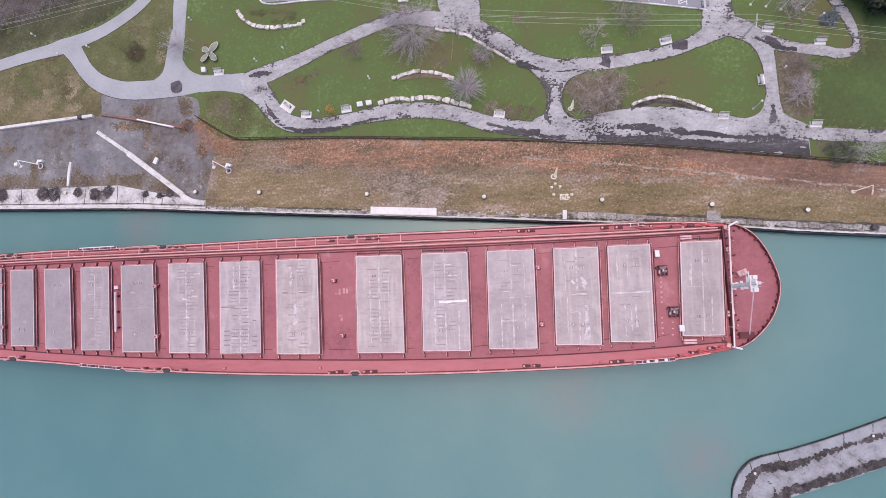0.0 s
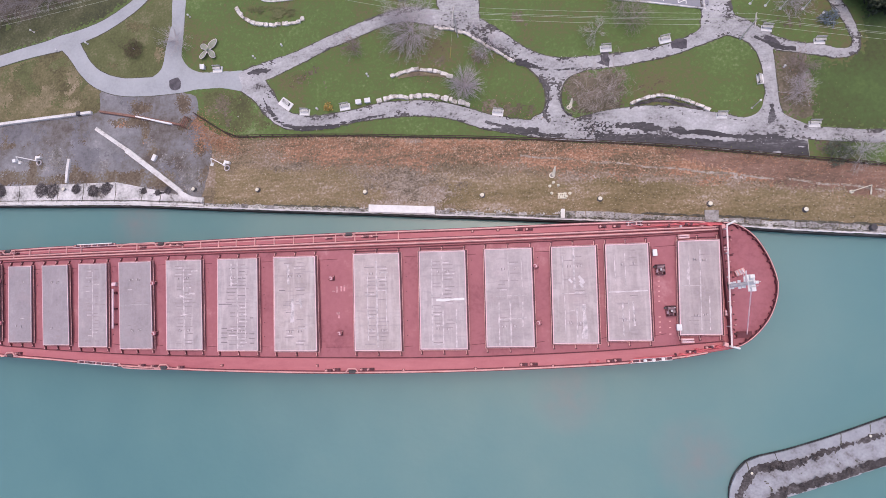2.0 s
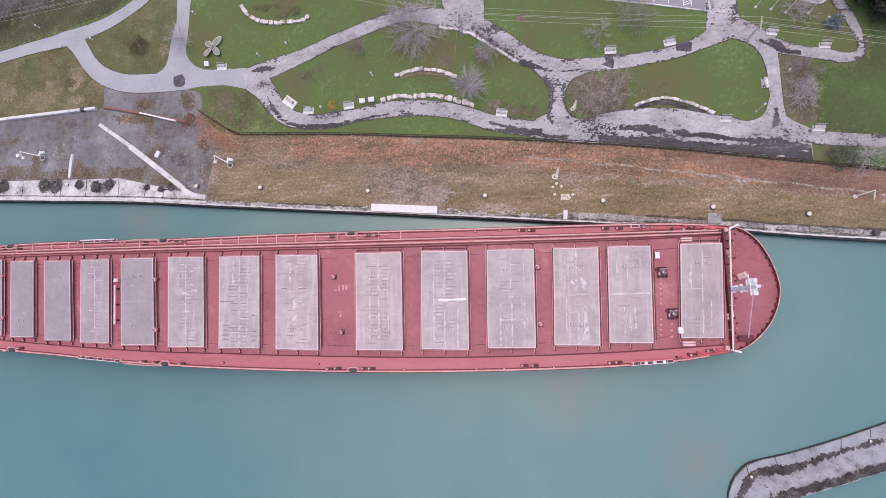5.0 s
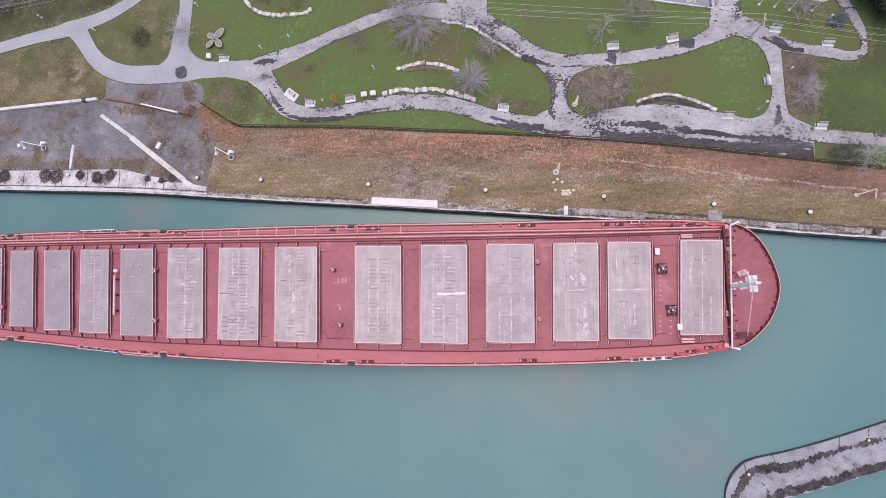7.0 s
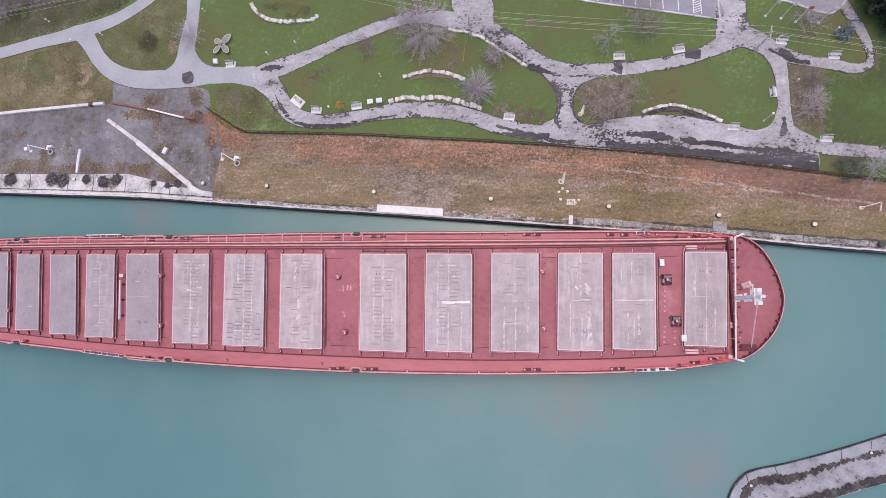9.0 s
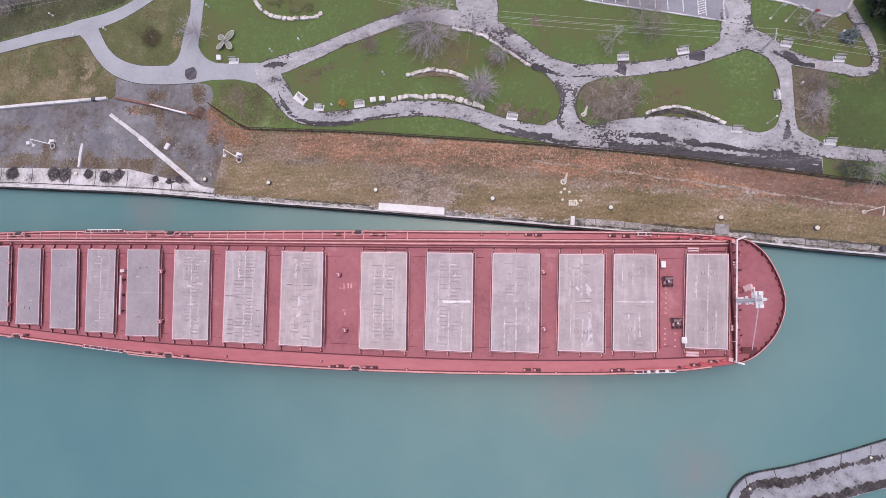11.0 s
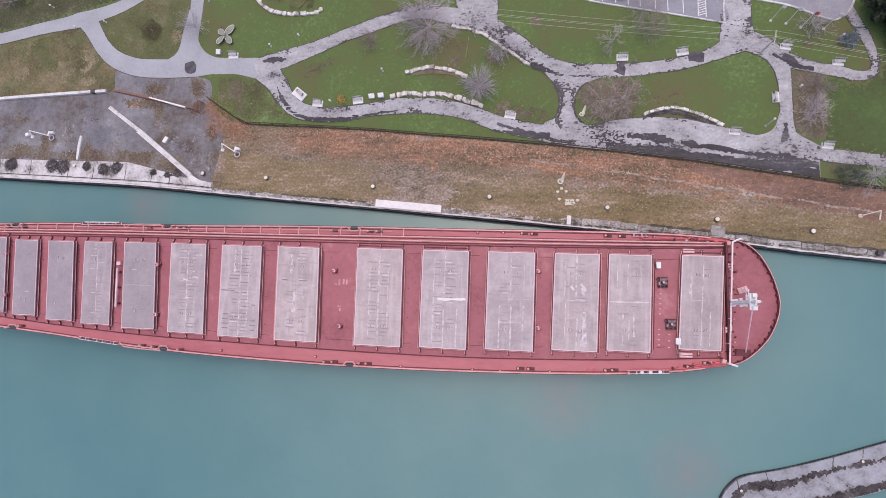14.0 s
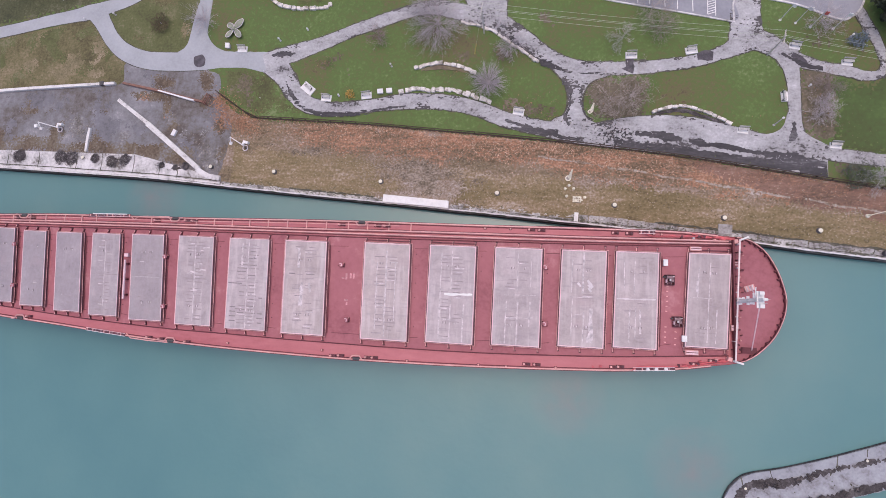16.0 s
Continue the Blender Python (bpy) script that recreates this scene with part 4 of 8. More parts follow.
def wet(x, y):
    d = np.hypot(WETTRACE[:, 0] - x, WETTRACE[:, 1] - y)
    k = int(d.argmin())
    veins = -1.0
    up = y - along(FENCE, x)
    if 12.0 < x < 21.5 and 0.3 < up < 3.9:
        veins = 0.3 - 1.4 * abs(noise.noise((x * 1.6, y * 2.4, 61.0))) - 0.3 * abs(x - 16.5) / 4.5 + 0.5 * noise.noise((x * 1.6, y * 2.6, 12.0))
    if d[k] > 2.4 or x > 50.3 or (x > 11 and up < 0.25):
        return min(veins, 50.3 - x)
    return max(veins, (1.0 if x > 17 else 0.55) - 0.8 * d[k] / WETTRACE[k, 2] + 0.8 * rag(x, y, 44.0, 0.55, 3.4) + 0.5 * noise.noise((x * 1.0, y * 3.6, 8.0)) + 0.35 * noise.noise((x * 2.0, y * 5.0, 18.0)))


stain("path_wet_stains", -50, 60, 25.2, 52.0, 0.125, wet, WET, "dark wet stains on the worn paths")

# damp dark crumbs and stains, mostly along the edges of the paths
WORN.extend((9.4, y, 1.0, 0.0, half) for y, half in ((42.5, 2.2), (41.5, 1.6), (40.5, 1.3), (39.5, 1.2), (38.5, 1.2), (37.5, 1.4), (36.5, 1.9)))
TRACE = np.array(WORN)
DIRT = paint("damp_dirt", (0.1, 0.092, 0.092), 0.75, 0.4, 2.0, contrast=1.5)


def crumbs(x, y):
    d = np.hypot(TRACE[:, 0] - x, TRACE[:, 1] - y)
    k = int(d.argmin())
    off = abs((x - TRACE[k, 0]) * TRACE[k, 2] + (y - TRACE[k, 1]) * TRACE[k, 3]) / TRACE[k, 4]
    if d[k] > TRACE[k, 4] + 0.6 or off > 1.15:
        return -1.0
    east = min(1.0, max(0.0, (x + 48) / 30))
    more = 0.16 * (-12 < x < 14 and y > 40) + 0.25 * (7 < x < 12.5 and 35 < y < 42) + 0.2 * east + 0.12 * (x > 48) - 0.35 * (43.5 < x < 47.5 and 34.5 < y < 45) - 0.2 * (20 < x < 44 and y < 36)
    grow = 0.62 * min(1.0, off) ** 2 + more + 0.85 * rag(x, y, 17.0, 0.42, 2.2) + 0.5 * noise.noise((x * 1.4, y * 3.4, 40.0)) + 0.75 * noise.noise((x * 2.4, y * 4.2, 43.0))
    return min(grow - 0.93, 4 * (1.04 - off))


stain("path_stains", -50, 62, 26.0, 62.0, 0.125, crumbs, DIRT, "damp dark crumbs and stains on the worn paths")

# quay apron and pier
setting("quay_apron", slab([(-120.52, 29.92), (-104.33, 29.67), (-75.6, 28.82), (-66.34, 26.54), (-62.47, 25.5), (-57.13, 24.65), (-57.02, 22.76), (-72.17, 24.08), (-90.87, 25.14), (-120.03, 26.51)], GROUND + 0.16, 0.3), CONCRETE, "pale weathered concrete quay apron with dark stains", "quay")
for x, top in ((-104.5, 29.7), (-97.3, 29.4), (-88.6, 29.2), (-83.0, 29.0), (-75.9, 28.7), (-70.2, 27.3), (-66.3, 26.4)):
    low = along(QUAY, x) + 0.5
    setting("apron_joint", ribbon([(x, top), (x + 0.1, (top + low) / 2), (x - 0.1, low)], [0.1, 0.16, 0.08], GROUND + 0.175, 0.1, 0.3, 0.05), EDGING, "dark weedy joint across the quay apron", "joint")
APRONSPOTS = [((-66.5, 26.0), 3.4, 0.9, 1.0), ((-70.5, 26.6), 2.0, 0.7, 0.7), ((-101.8, 28.0), 1.8, 1.2, 0.9), ((-79.0, 27.0), 5.0, 0.5, 0.6), ((-62.0, 25.0), 2.0, 0.5, 0.6), ((-90.5, 26.6), 5.0, 0.4, 0.5)]
LEVEL[0], keep = GROUND + 0.166, LEVEL[0]
grown("apron_weeds", -112, -58, 23.0, 29.4, 0.16, lambda x, y: 0 if blobs(x, y, APRONSPOTS) + 0.6 * rag(x, y, 83.0, 0.6) + 0.3 * noise.noise((x * 2.4, y * 2.4, 2.0)) > 0.85 and along(QUAY, x) + 0.6 < y < along([(-120.5, 29.9), (-104.3, 29.6), (-75.6, 28.7), (-66.3, 26.4), (-57.1, 24.5)], x) else None, [WEED], "dark weeds and stains on the quay apron", "weeds", 0.12)
LEVEL[0] = keep
PIER_TOP_Z = 0.5
PIER = [(32.70, -35.54), (33.29, -28.98), (33.65, -27.11), (34.61, -25.22), (36.30, -23.52), (38.23, -22.74), (42.52, -21.72), (46.79, -20.45), (51.03, -19.06), (56.77, -17.02), (67.76, -13.01), (66.67, -20.36), (55.83, -24.08), (50.16, -26.01), (45.95, -27.46), (40.85, -29.09), (37.13, -32.97)]
setting("pier", slab(PIER, PIER_TOP_Z, 6.0), PIER_TOP, "grey gravel-topped concrete pier", "pier")
CAP = [(33.29, -35.53), (33.96, -28.97), (34.39, -27.28), (35.33, -25.57), (36.82, -24.20), (38.58, -23.43), (42.85, -22.40), (47.11, -21.13), (51.35, -19.75), (56.75, -17.79), (67.64, -13.77)]
setting("pier_cap", ribbon(CAP, 1.47, PIER_TOP_Z + 0.1, 0.3, 0.8, 0.02), CAPSTONE, "pale concrete cap along the pier edge", "pier cap")
for (ax, ay), (bx, by) in (((36.30, -23.52), (36.56, -25.05)), ((40.56, -22.14), (40.99, -23.51)), ((50.53, -19.18), (50.41, -20.80)), ((54.91, -17.78), (54.76, -18.96))):
    setting("cap_joint", ribbon([(ax, ay), (bx, by)], 0.15, PIER_TOP_Z + 0.12, 0.1, 0.2, 0.08), EDGING, "dark weedy joint in the pier cap", "joint")
WEEDLINES = np.array([(q.x, q.y, q.z / 2) for line, widths in (
    ([(34.20, -35.51), (34.66, -29.65), (35.37, -27.61), (36.59, -25.57), (38.22, -24.36), (42.28, -23.85), (45.70, -22.66), (49.96, -21.22), (56.46, -19.39), (67.38, -15.53)], [0.9, 0.9, 1.1, 1.3, 1.1, 1.3, 0.9, 0.85, 0.8, 0.8]),
    ([(37.35, -31.0), (40.97, -28.3), (46.08, -26.65), (50.28, -25.3), (55.96, -23.35), (66.81, -19.6)], [1.4, 1.4, 1.25, 1.3, 1.2, 1.2])) for q in glide([(x, y, w) for (x, y), w in zip(line, widths)], 0.5)])


def pier_growth(x, y):
    d = np.hypot(WEEDLINES[:, 0] - x, WEEDLINES[:, 1] - y)
    k = int(d.argmin())
    if d[k] > 2.2 or not inside(x, y, PIER):
        return -1.0
    return 0.82 - 0.8 * d[k] / WEEDLINES[k, 2] + 0.75 * rag(x, y, 15.0, 0.6) + 0.4 * noise.noise((x * 2.6, y * 2.6, 6.0))


LEVEL[0], keep = PIER_TOP_Z + 0.11, LEVEL[0]
stain("pier_weeds", 33.2, 66.5, -33.8, -16.0, 0.12, pier_growth, WEED, "dark weeds growing on the pier gravel", "weeds")
LEVEL[0] = keep
PIERLINE = [(34.6, -33.5), (35.0, -28.4), (37.4, -24.9), (43.0, -23.4), (50.5, -21.0), (66.0, -15.5), (66.0, -19.0), (56.0, -22.6), (46.2, -25.9), (41.0, -27.7), (37.5, -30.6)]
LEVEL[0], keep = PIER_TOP_Z + 0.07, LEVEL[0]
grown("pier_dirt", 34.0, 66.5, -34.0, -15.0, 0.16, lambda x, y: 0 if inside(x, y, PIERLINE) and rag(x, y, 95.0, 0.7) + 0.5 * noise.noise((x * 2.4, y * 2.4, 14.0)) > 0.62 else None, [EDGING], "dark dirt spots on the pier gravel", "dirt", 0.1)
LEVEL[0] = keep
setting("pier_lip", ribbon([(37.27, -33.14), (41.03, -29.00), (45.96, -27.33), (50.17, -25.89), (55.85, -23.96), (66.69, -20.20)], [0.33, 0.33, 0.32, 0.32, 0.32, 0.31], PIER_TOP_Z + 0.06, 0.2, 0.3, 0.12), CAPSTONE, "thin pale lip along the far pier edge", "pier cap")
setting("pier_wall", ribbon([(x - 0.06, y + 0.06) for x, y in PIER[:11]], 0.12, PIER_TOP_Z - 0.1, 3.0, 0.8), WALL, "dark wet pier wall with timber fender", "wall")
setting("quay_wall", ribbon([(x, y - 0.15) for x, y in QUAY], 0.22, GROUND - 0.15, 4.0, 2.0, 0.04), WALL, "dark wet quay wall with timber fenders", "wall")

# Worn edge strip; its whiteness also paints the lit rim of the quay.
setting("quay_edge", ribbon([(x, y + 0.1) for x, y in QUAY], 0.22, GROUND + 0.19, 0.4, 0.6, 0.07), WHITEWORN, "pale worn concrete edge of the quay, whitened as its lit rim", "quay edge")
setting("quay_step", ribbon([(-120.07, 26.81), (-103.9, 26.15), (-84.57, 25.16), (-72.2, 24.48), (-57.16, 23.21)], [0.32, 0.31, 0.3, 0.29, 0.28], GROUND + 0.24, 0.2, 1.0, 0.02), WHITEWORN, "pale raised kerb along the quay apron", "kerb")
setting("quay_joint", ribbon([(-120.14, 27.23), (-103.96, 26.63), (-84.61, 25.63), (-72.24, 24.93), (-57.19, 23.66)], [0.21, 0.2, 0.19, 0.19, 0.18], GROUND + 0.18, 0.2, 0.5, 0.06), EDGING, "dark joint along the quay apron", "joint")

# ---- the ship ----
DECK = 5.8
TOPSIDE = [(-154.68, 12.79), (-123.48, 14.68), (-105.51, 15.33), (-98.03, 15.51), (-85.88, 15.75), (-74.07, 15.66), (-62.63, 15.57), (-51.54, 15.59), (-40.79, 15.65), (-30.35, 15.62), (-20.21, 15.54), (-10.37, 15.41), (-0.81, 15.33), (8.49, 15.3), (17.53, 15.18), (26.31, 14.97), (31.45, 14.57)]
LOWSIDE = [(-152.12, 0.08), (-120.88, -1.88), (-103.05, -3.32), (-95.67, -4.02), (-83.72, -5.04), (-72.16, -6.17), (-61.02, -7.01), (-50.25, -7.58), (-39.83, -7.95), (-29.73, -8.21), (-19.94, -8.28), (-10.42, -8.25), (-1.17, -8.09), (7.82, -7.85), (16.59, -7.48), (25.14, -6.77), (30.19, -6.03)]
BOW = [(35.32, 14.21), (37.27, 13.26), (38.83, 11.69), (40.13, 9.26), (40.94, 6.86), (41.34, 4.57), (41.11, 2.66), (40.39, 0.58), (39.35, -1.32), (37.76, -3.13), (36.04, -4.52), (34.02, -5.39)]
OUTLINE = glide([*TOPSIDE, *BOW, *LOWSIDE[::-1]], 1.0)

BREAK = (34.41, 4.27)[0]


def axis(x):
    """The ship's middle line."""
    return (along(TOPSIDE, x) + along(LOWSIDE, x)) / 2


ship = empty("cargo_ship", 0, 0, 0)
tagged(ship, "long red lake freighter with grey hatch covers, moored in canal water", "cargo ship")

bm = bmesh.new()
top = [bm.verts.new((q.x, q.y, DECK)) for q in OUTLINE]
low = []
for q in OUTLINE:
    low.append(bm.verts.new((q.x - max(0.0, q.x - BREAK + 4) * 0.35, axis(q.x) + (q.y - axis(q.x)) * 0.97, -4.0)))
bm.faces.new(top)
for i in range(len(top)):
    j = (i + 1) % len(top)
    bm.faces.new((top[i], top[j], low[j], low[i]))
bmesh.ops.recalc_face_normals(bm, faces=bm.faces)
part("hull", bm, HULL, ship, "red painted steel hull")

UP = 0.012
INNER_TOP = [(-154.4, 11.38), (-105.26, 13.45), (-97.79, 13.53), (-68.13, 13.47), (-40.69, 13.16), (-15.24, 12.92), (8.42, 12.84), (26.2, 12.94), (33.9, 13.15)]
INNER_LOW = [(-152.3, 0.99), (-103.32, -1.31), (-95.89, -2.14), (-83.9, -3.24), (-72.34, -4.1), (-61.18, -4.73), (-50.39, -5.05), (-39.93, -5.41), (-29.8, -5.66), (-19.96, -5.86), (-5.74, -5.92), (7.89, -5.62), (16.68, -5.28), (25.25, -4.77), (32.78, -4.28)]
part("deck", slab([(q.x, axis(q.x) + (q.y - axis(q.x)) * 0.99) for q in OUTLINE if q.x < BREAK - 0.3], DECK + UP, 0.05), PINK, ship, "faded pinkish red side deck")
part("centre_deck", slab([*INNER_TOP, *INNER_LOW[::-1]], DECK + 2 * UP, 0.05), RED, ship, "dull red steel centre deck")
part("forecastle_deck", slab([(BREAK - 3 + (q.x - BREAK + 3) * 0.975, axis(q.x) + (q.y - axis(q.x)) * 0.975) for q in OUTLINE if q.x > BREAK - 0.6], DECK + 3 * UP, 0.05), RED, ship, "dull red rounded forecastle deck")

# gunwale, the two long pipes, the deck edge and the rail
part("gunwale", ribbon([(x, y - 0.08) for x, y in TOPSIDE], 0.2, DECK + 0.25, 0.3, 1.5), LINE, ship, "pale pink gunwale")
part("gunwale", ribbon([(x, y + 0.08) for x, y in LOWSIDE], 0.2, DECK + 0.25, 0.3, 1.5), LINE, ship, "pale pink gunwale")
RIMLINE = [(BREAK - 3 + (q.x - BREAK + 3) * 0.985, axis(q.x) + (q.y - axis(q.x)) * 0.985) for q in OUTLINE if q.x > BREAK - 0.6]
part("bulwark", ribbon(RIMLINE, 0.24, DECK + 0.6, 0.6, 0.8), DEEPRED, ship, "dark red bow bulwark plate")
part("bow_rail", ribbon(RIMLINE, 0.12, DECK + 0.66, 0.05, 0.8), LINE, ship, "pale pink bow bulwark rail")
part("waterway", ribbon([(x, y - 0.32) for x, y in TOPSIDE], 0.16, DECK + 0.03, 0.05, 1.5), DEEPRED, ship, "dark red deck gutter")
part("waterway", ribbon([(x, y + 0.32) for x, y in LOWSIDE], 0.16, DECK + 0.03, 0.05, 1.5), DEEPRED, ship, "dark red deck gutter")


def pipe(name, pts, r, z, mat, label):
    bm = bmesh.new()
    tube(bm, [(q.x, q.y, z) for q in glide(pts, 2.0)], r)
    part(name, bm, mat, ship, label)


pipe("deck_pipe", [(-154.59, 12.32), (-105.36, 14.22), (-97.9, 14.41), (-68.2, 14.32), (-40.73, 14.07), (-15.25, 13.95), (8.45, 13.74), (26.24, 13.68), (33.51, 13.61)], 0.14, DECK + 0.3, LINE, "pale orange deck pipe")
pipe("deck_pipe", [(-154.47, 11.74), (-105.3, 13.78), (-97.84, 13.92), (-68.16, 13.79), (-40.7, 13.52), (-15.24, 13.26), (8.43, 13.12), (26.21, 13.17), (33.49, 13.25)], 0.14, DECK + 0.3, LINE, "pale orange deck pipe")
# Dark strips on the deck paint the shadow beside the pipes.
for off in (0.24, -0.24):
    part("pipe_bed", ribbon([(x, y + off) for x, y in [(-154.59, 12.32), (-105.36, 14.22), (-97.9, 14.41), (-68.2, 14.32), (-40.73, 14.07), (-15.25, 13.95), (8.45, 13.74), (26.24, 13.68), (33.51, 13.61)]], 0.1, DECK + 0.04, 0.05, 2.0), DEEPRED, ship, "dark red strip painted as the pipe's shadow")
part("pipe_bed", ribbon([(x, y - 0.24) for x, y in [(-154.47, 11.74), (-105.3, 13.78), (-97.84, 13.92), (-68.16, 13.79), (-40.7, 13.52), (-15.24, 13.26), (8.43, 13.12), (26.21, 13.17), (33.49, 13.25)]], 0.12, DECK + 0.04, 0.05, 2.0), DEEPRED, ship, "dark red strip painted as the pipe's shadow")
part("rubbing_bar", ribbon([(x, y + 0.08) for x, y in TOPSIDE], 0.12, DECK + 0.15, 0.3, 1.5), DEEPRED, ship, "dark red rubbing bar on the hull edge")
part("rubbing_bar", ribbon([(x, y - 0.08) for x, y in LOWSIDE], 0.12, DECK + 0.15, 0.3, 1.5), DEEPRED, ship, "dark red rubbing bar on the hull edge")
pipe("deck_edge", INNER_LOW, 0.09, DECK + 0.1, DEEPRED, "dark red deck edge bar")
pipe("deck_edge", [(x, y - 0.25) for x, y in INNER_TOP], 0.09, DECK + 0.1, DEEPRED, "dark red deck edge bar")
pipe("hand_rail", [(x, y - 0.75) for x, y in TOPSIDE if x < -17], 0.05, DECK + 0.95, LINE, "thin pale hand rail")
bars = [(-100.34, 16.11), (-96.61, 16.03), (-92.92, 15.95), (-89.51, 15.88), (-85.42, 15.9), (-81.83, 15.82), (-78.76, 15.76), (-67.39, 15.62), (-58.37, 15.53), (-54.83, 15.55), (-51.32, 15.48), (-47.95, 15.51), (-44.41, 15.53), (-40.79, 15.55), (-37.2, 15.57), (-33.55, 15.59), (-29.52, 15.5), (-26.05, 15.47), (-22.21, 15.43), (-18.32, 15.39)]
for x, y in bars:
    bm = bmesh.new()
    edge, inner = along(TOPSIDE, x), along(INNER_TOP, x)
    box(bm, x, edge - 0.75, DECK, 0.16, 1.5, 0.2)
    part("cross_bar", bm, LINE, ship)

# hatch covers: three corners of each
HATCHES = [
    [(-100.39, 12.83), (-95.35, 12.74), (-93.92, -1.28)],
    [(-93.36, 12.39), (-88.54, 12.31), (-87.23, -1.79)],
    [(-86.27, 12.27), (-80.95, 12.18), (-79.51, -2.48)],
    [(-78.68, 12.25), (-72.96, 12.15), (-71.87, -2.96)],
    [(-70.51, 12.21), (-64.13, 12.16), (-62.97, -3.42)],
    [(-61.12, 12.16), (-54.3, 12.04), (-53.44, -3.87)],
    [(-51.16, 11.99), (-43.68, 11.86), (-43.16, -4.19)],
    [(-40.63, 11.91), (-33.02, 11.77), (-32.58, -4.51)],
    [(-26.18, 11.85), (-18.14, 11.71), (-17.95, -4.74)],
    [(-14.73, 11.75), (-6.87, 11.61), (-6.94, -4.7)],
    [(-3.66, 11.65), (4.08, 11.55), (3.85, -4.54)],
    [(7.23, 11.54), (14.37, 11.46), (13.91, -4.2)],
    [(15.83, 11.53), (22.47, 11.45), (21.98, -3.93)],
    [(27.04, 11.59), (33.29, 11.52), (32.42, -3.26)],
]


def tile(bm, quad, z, h):
    """A plate over four corners."""
    vs = [bm.verts.new((*q, zz)) for zz in (z, z + h) for q in quad]
    bm.faces.new(vs[:4])
    bm.faces.new(vs[4:])
    for k in range(4):
        bm.faces.new((vs[k], vs[(k + 1) % 4], vs[4 + (k + 1) % 4], vs[4 + k]))
    bmesh.ops.recalc_face_normals(bm, faces=bm.faces)
    return bm


def spot(i, u, v):
    """A place on cover i: u along the ship, v across it."""
    a, b, c = (Vector(q) for q in HATCHES[i])
    return a + (b - a) * u + (c - b) * v


def patch(i, u, v, du, dv):
    return [spot(i, u - du / 2, v - dv / 2), spot(i, u + du / 2, v - dv / 2), spot(i, u + du / 2, v + dv / 2), spot(i, u - du / 2, v + dv / 2)]


# lightness, tint and wear of the paint, and strength of the rib marks, cover by cover
LOOKS = ((0.342, -0.7, 0.1, 0.05), (0.347, -0.7, 0.1, 0.05), (0.347, -0.7, 0.15, 0.1), (0.378, -0.3, 0.35, 0.7), (0.367, -0.4, 0.1, 0.06), (0.414, 0.1, 0.6, 0.6), (0.45, 0.1, 0.6, 0.95),
         (0.435, 0.9, 0.8, 0.3), (0.466, 0.9, 0.7, 0.55), (0.445, 0.2, 0.7, 0.6), (0.435, 0.2, 0.6, 0.2), (0.445, 0.6, 0.7, 0.15), (0.43, 0.5, 0.6, 0.12), (0.409, 0.5, 0.4, 0.1))
RIBDARK = paint("lug_grey", (0.3, 0.25, 0.26), 0.7, 0.2, 1.0)
RIB_SHADE = paint("rib_shade_grey", (0.275, 0.23, 0.24), 0.7, 0.25, 1.0)
RIB_SHADE_FAINT = paint("rib_shade_faint", (0.36, 0.303, 0.312), 0.7, 0.25, 1.0)
SCUFF = paint("scuffed_paint", (0.55, 0.485, 0.49), 0.7, 0.28, 1.5, contrast=1.9)
COVERTOP = DECK + 0.7
COVERS = []
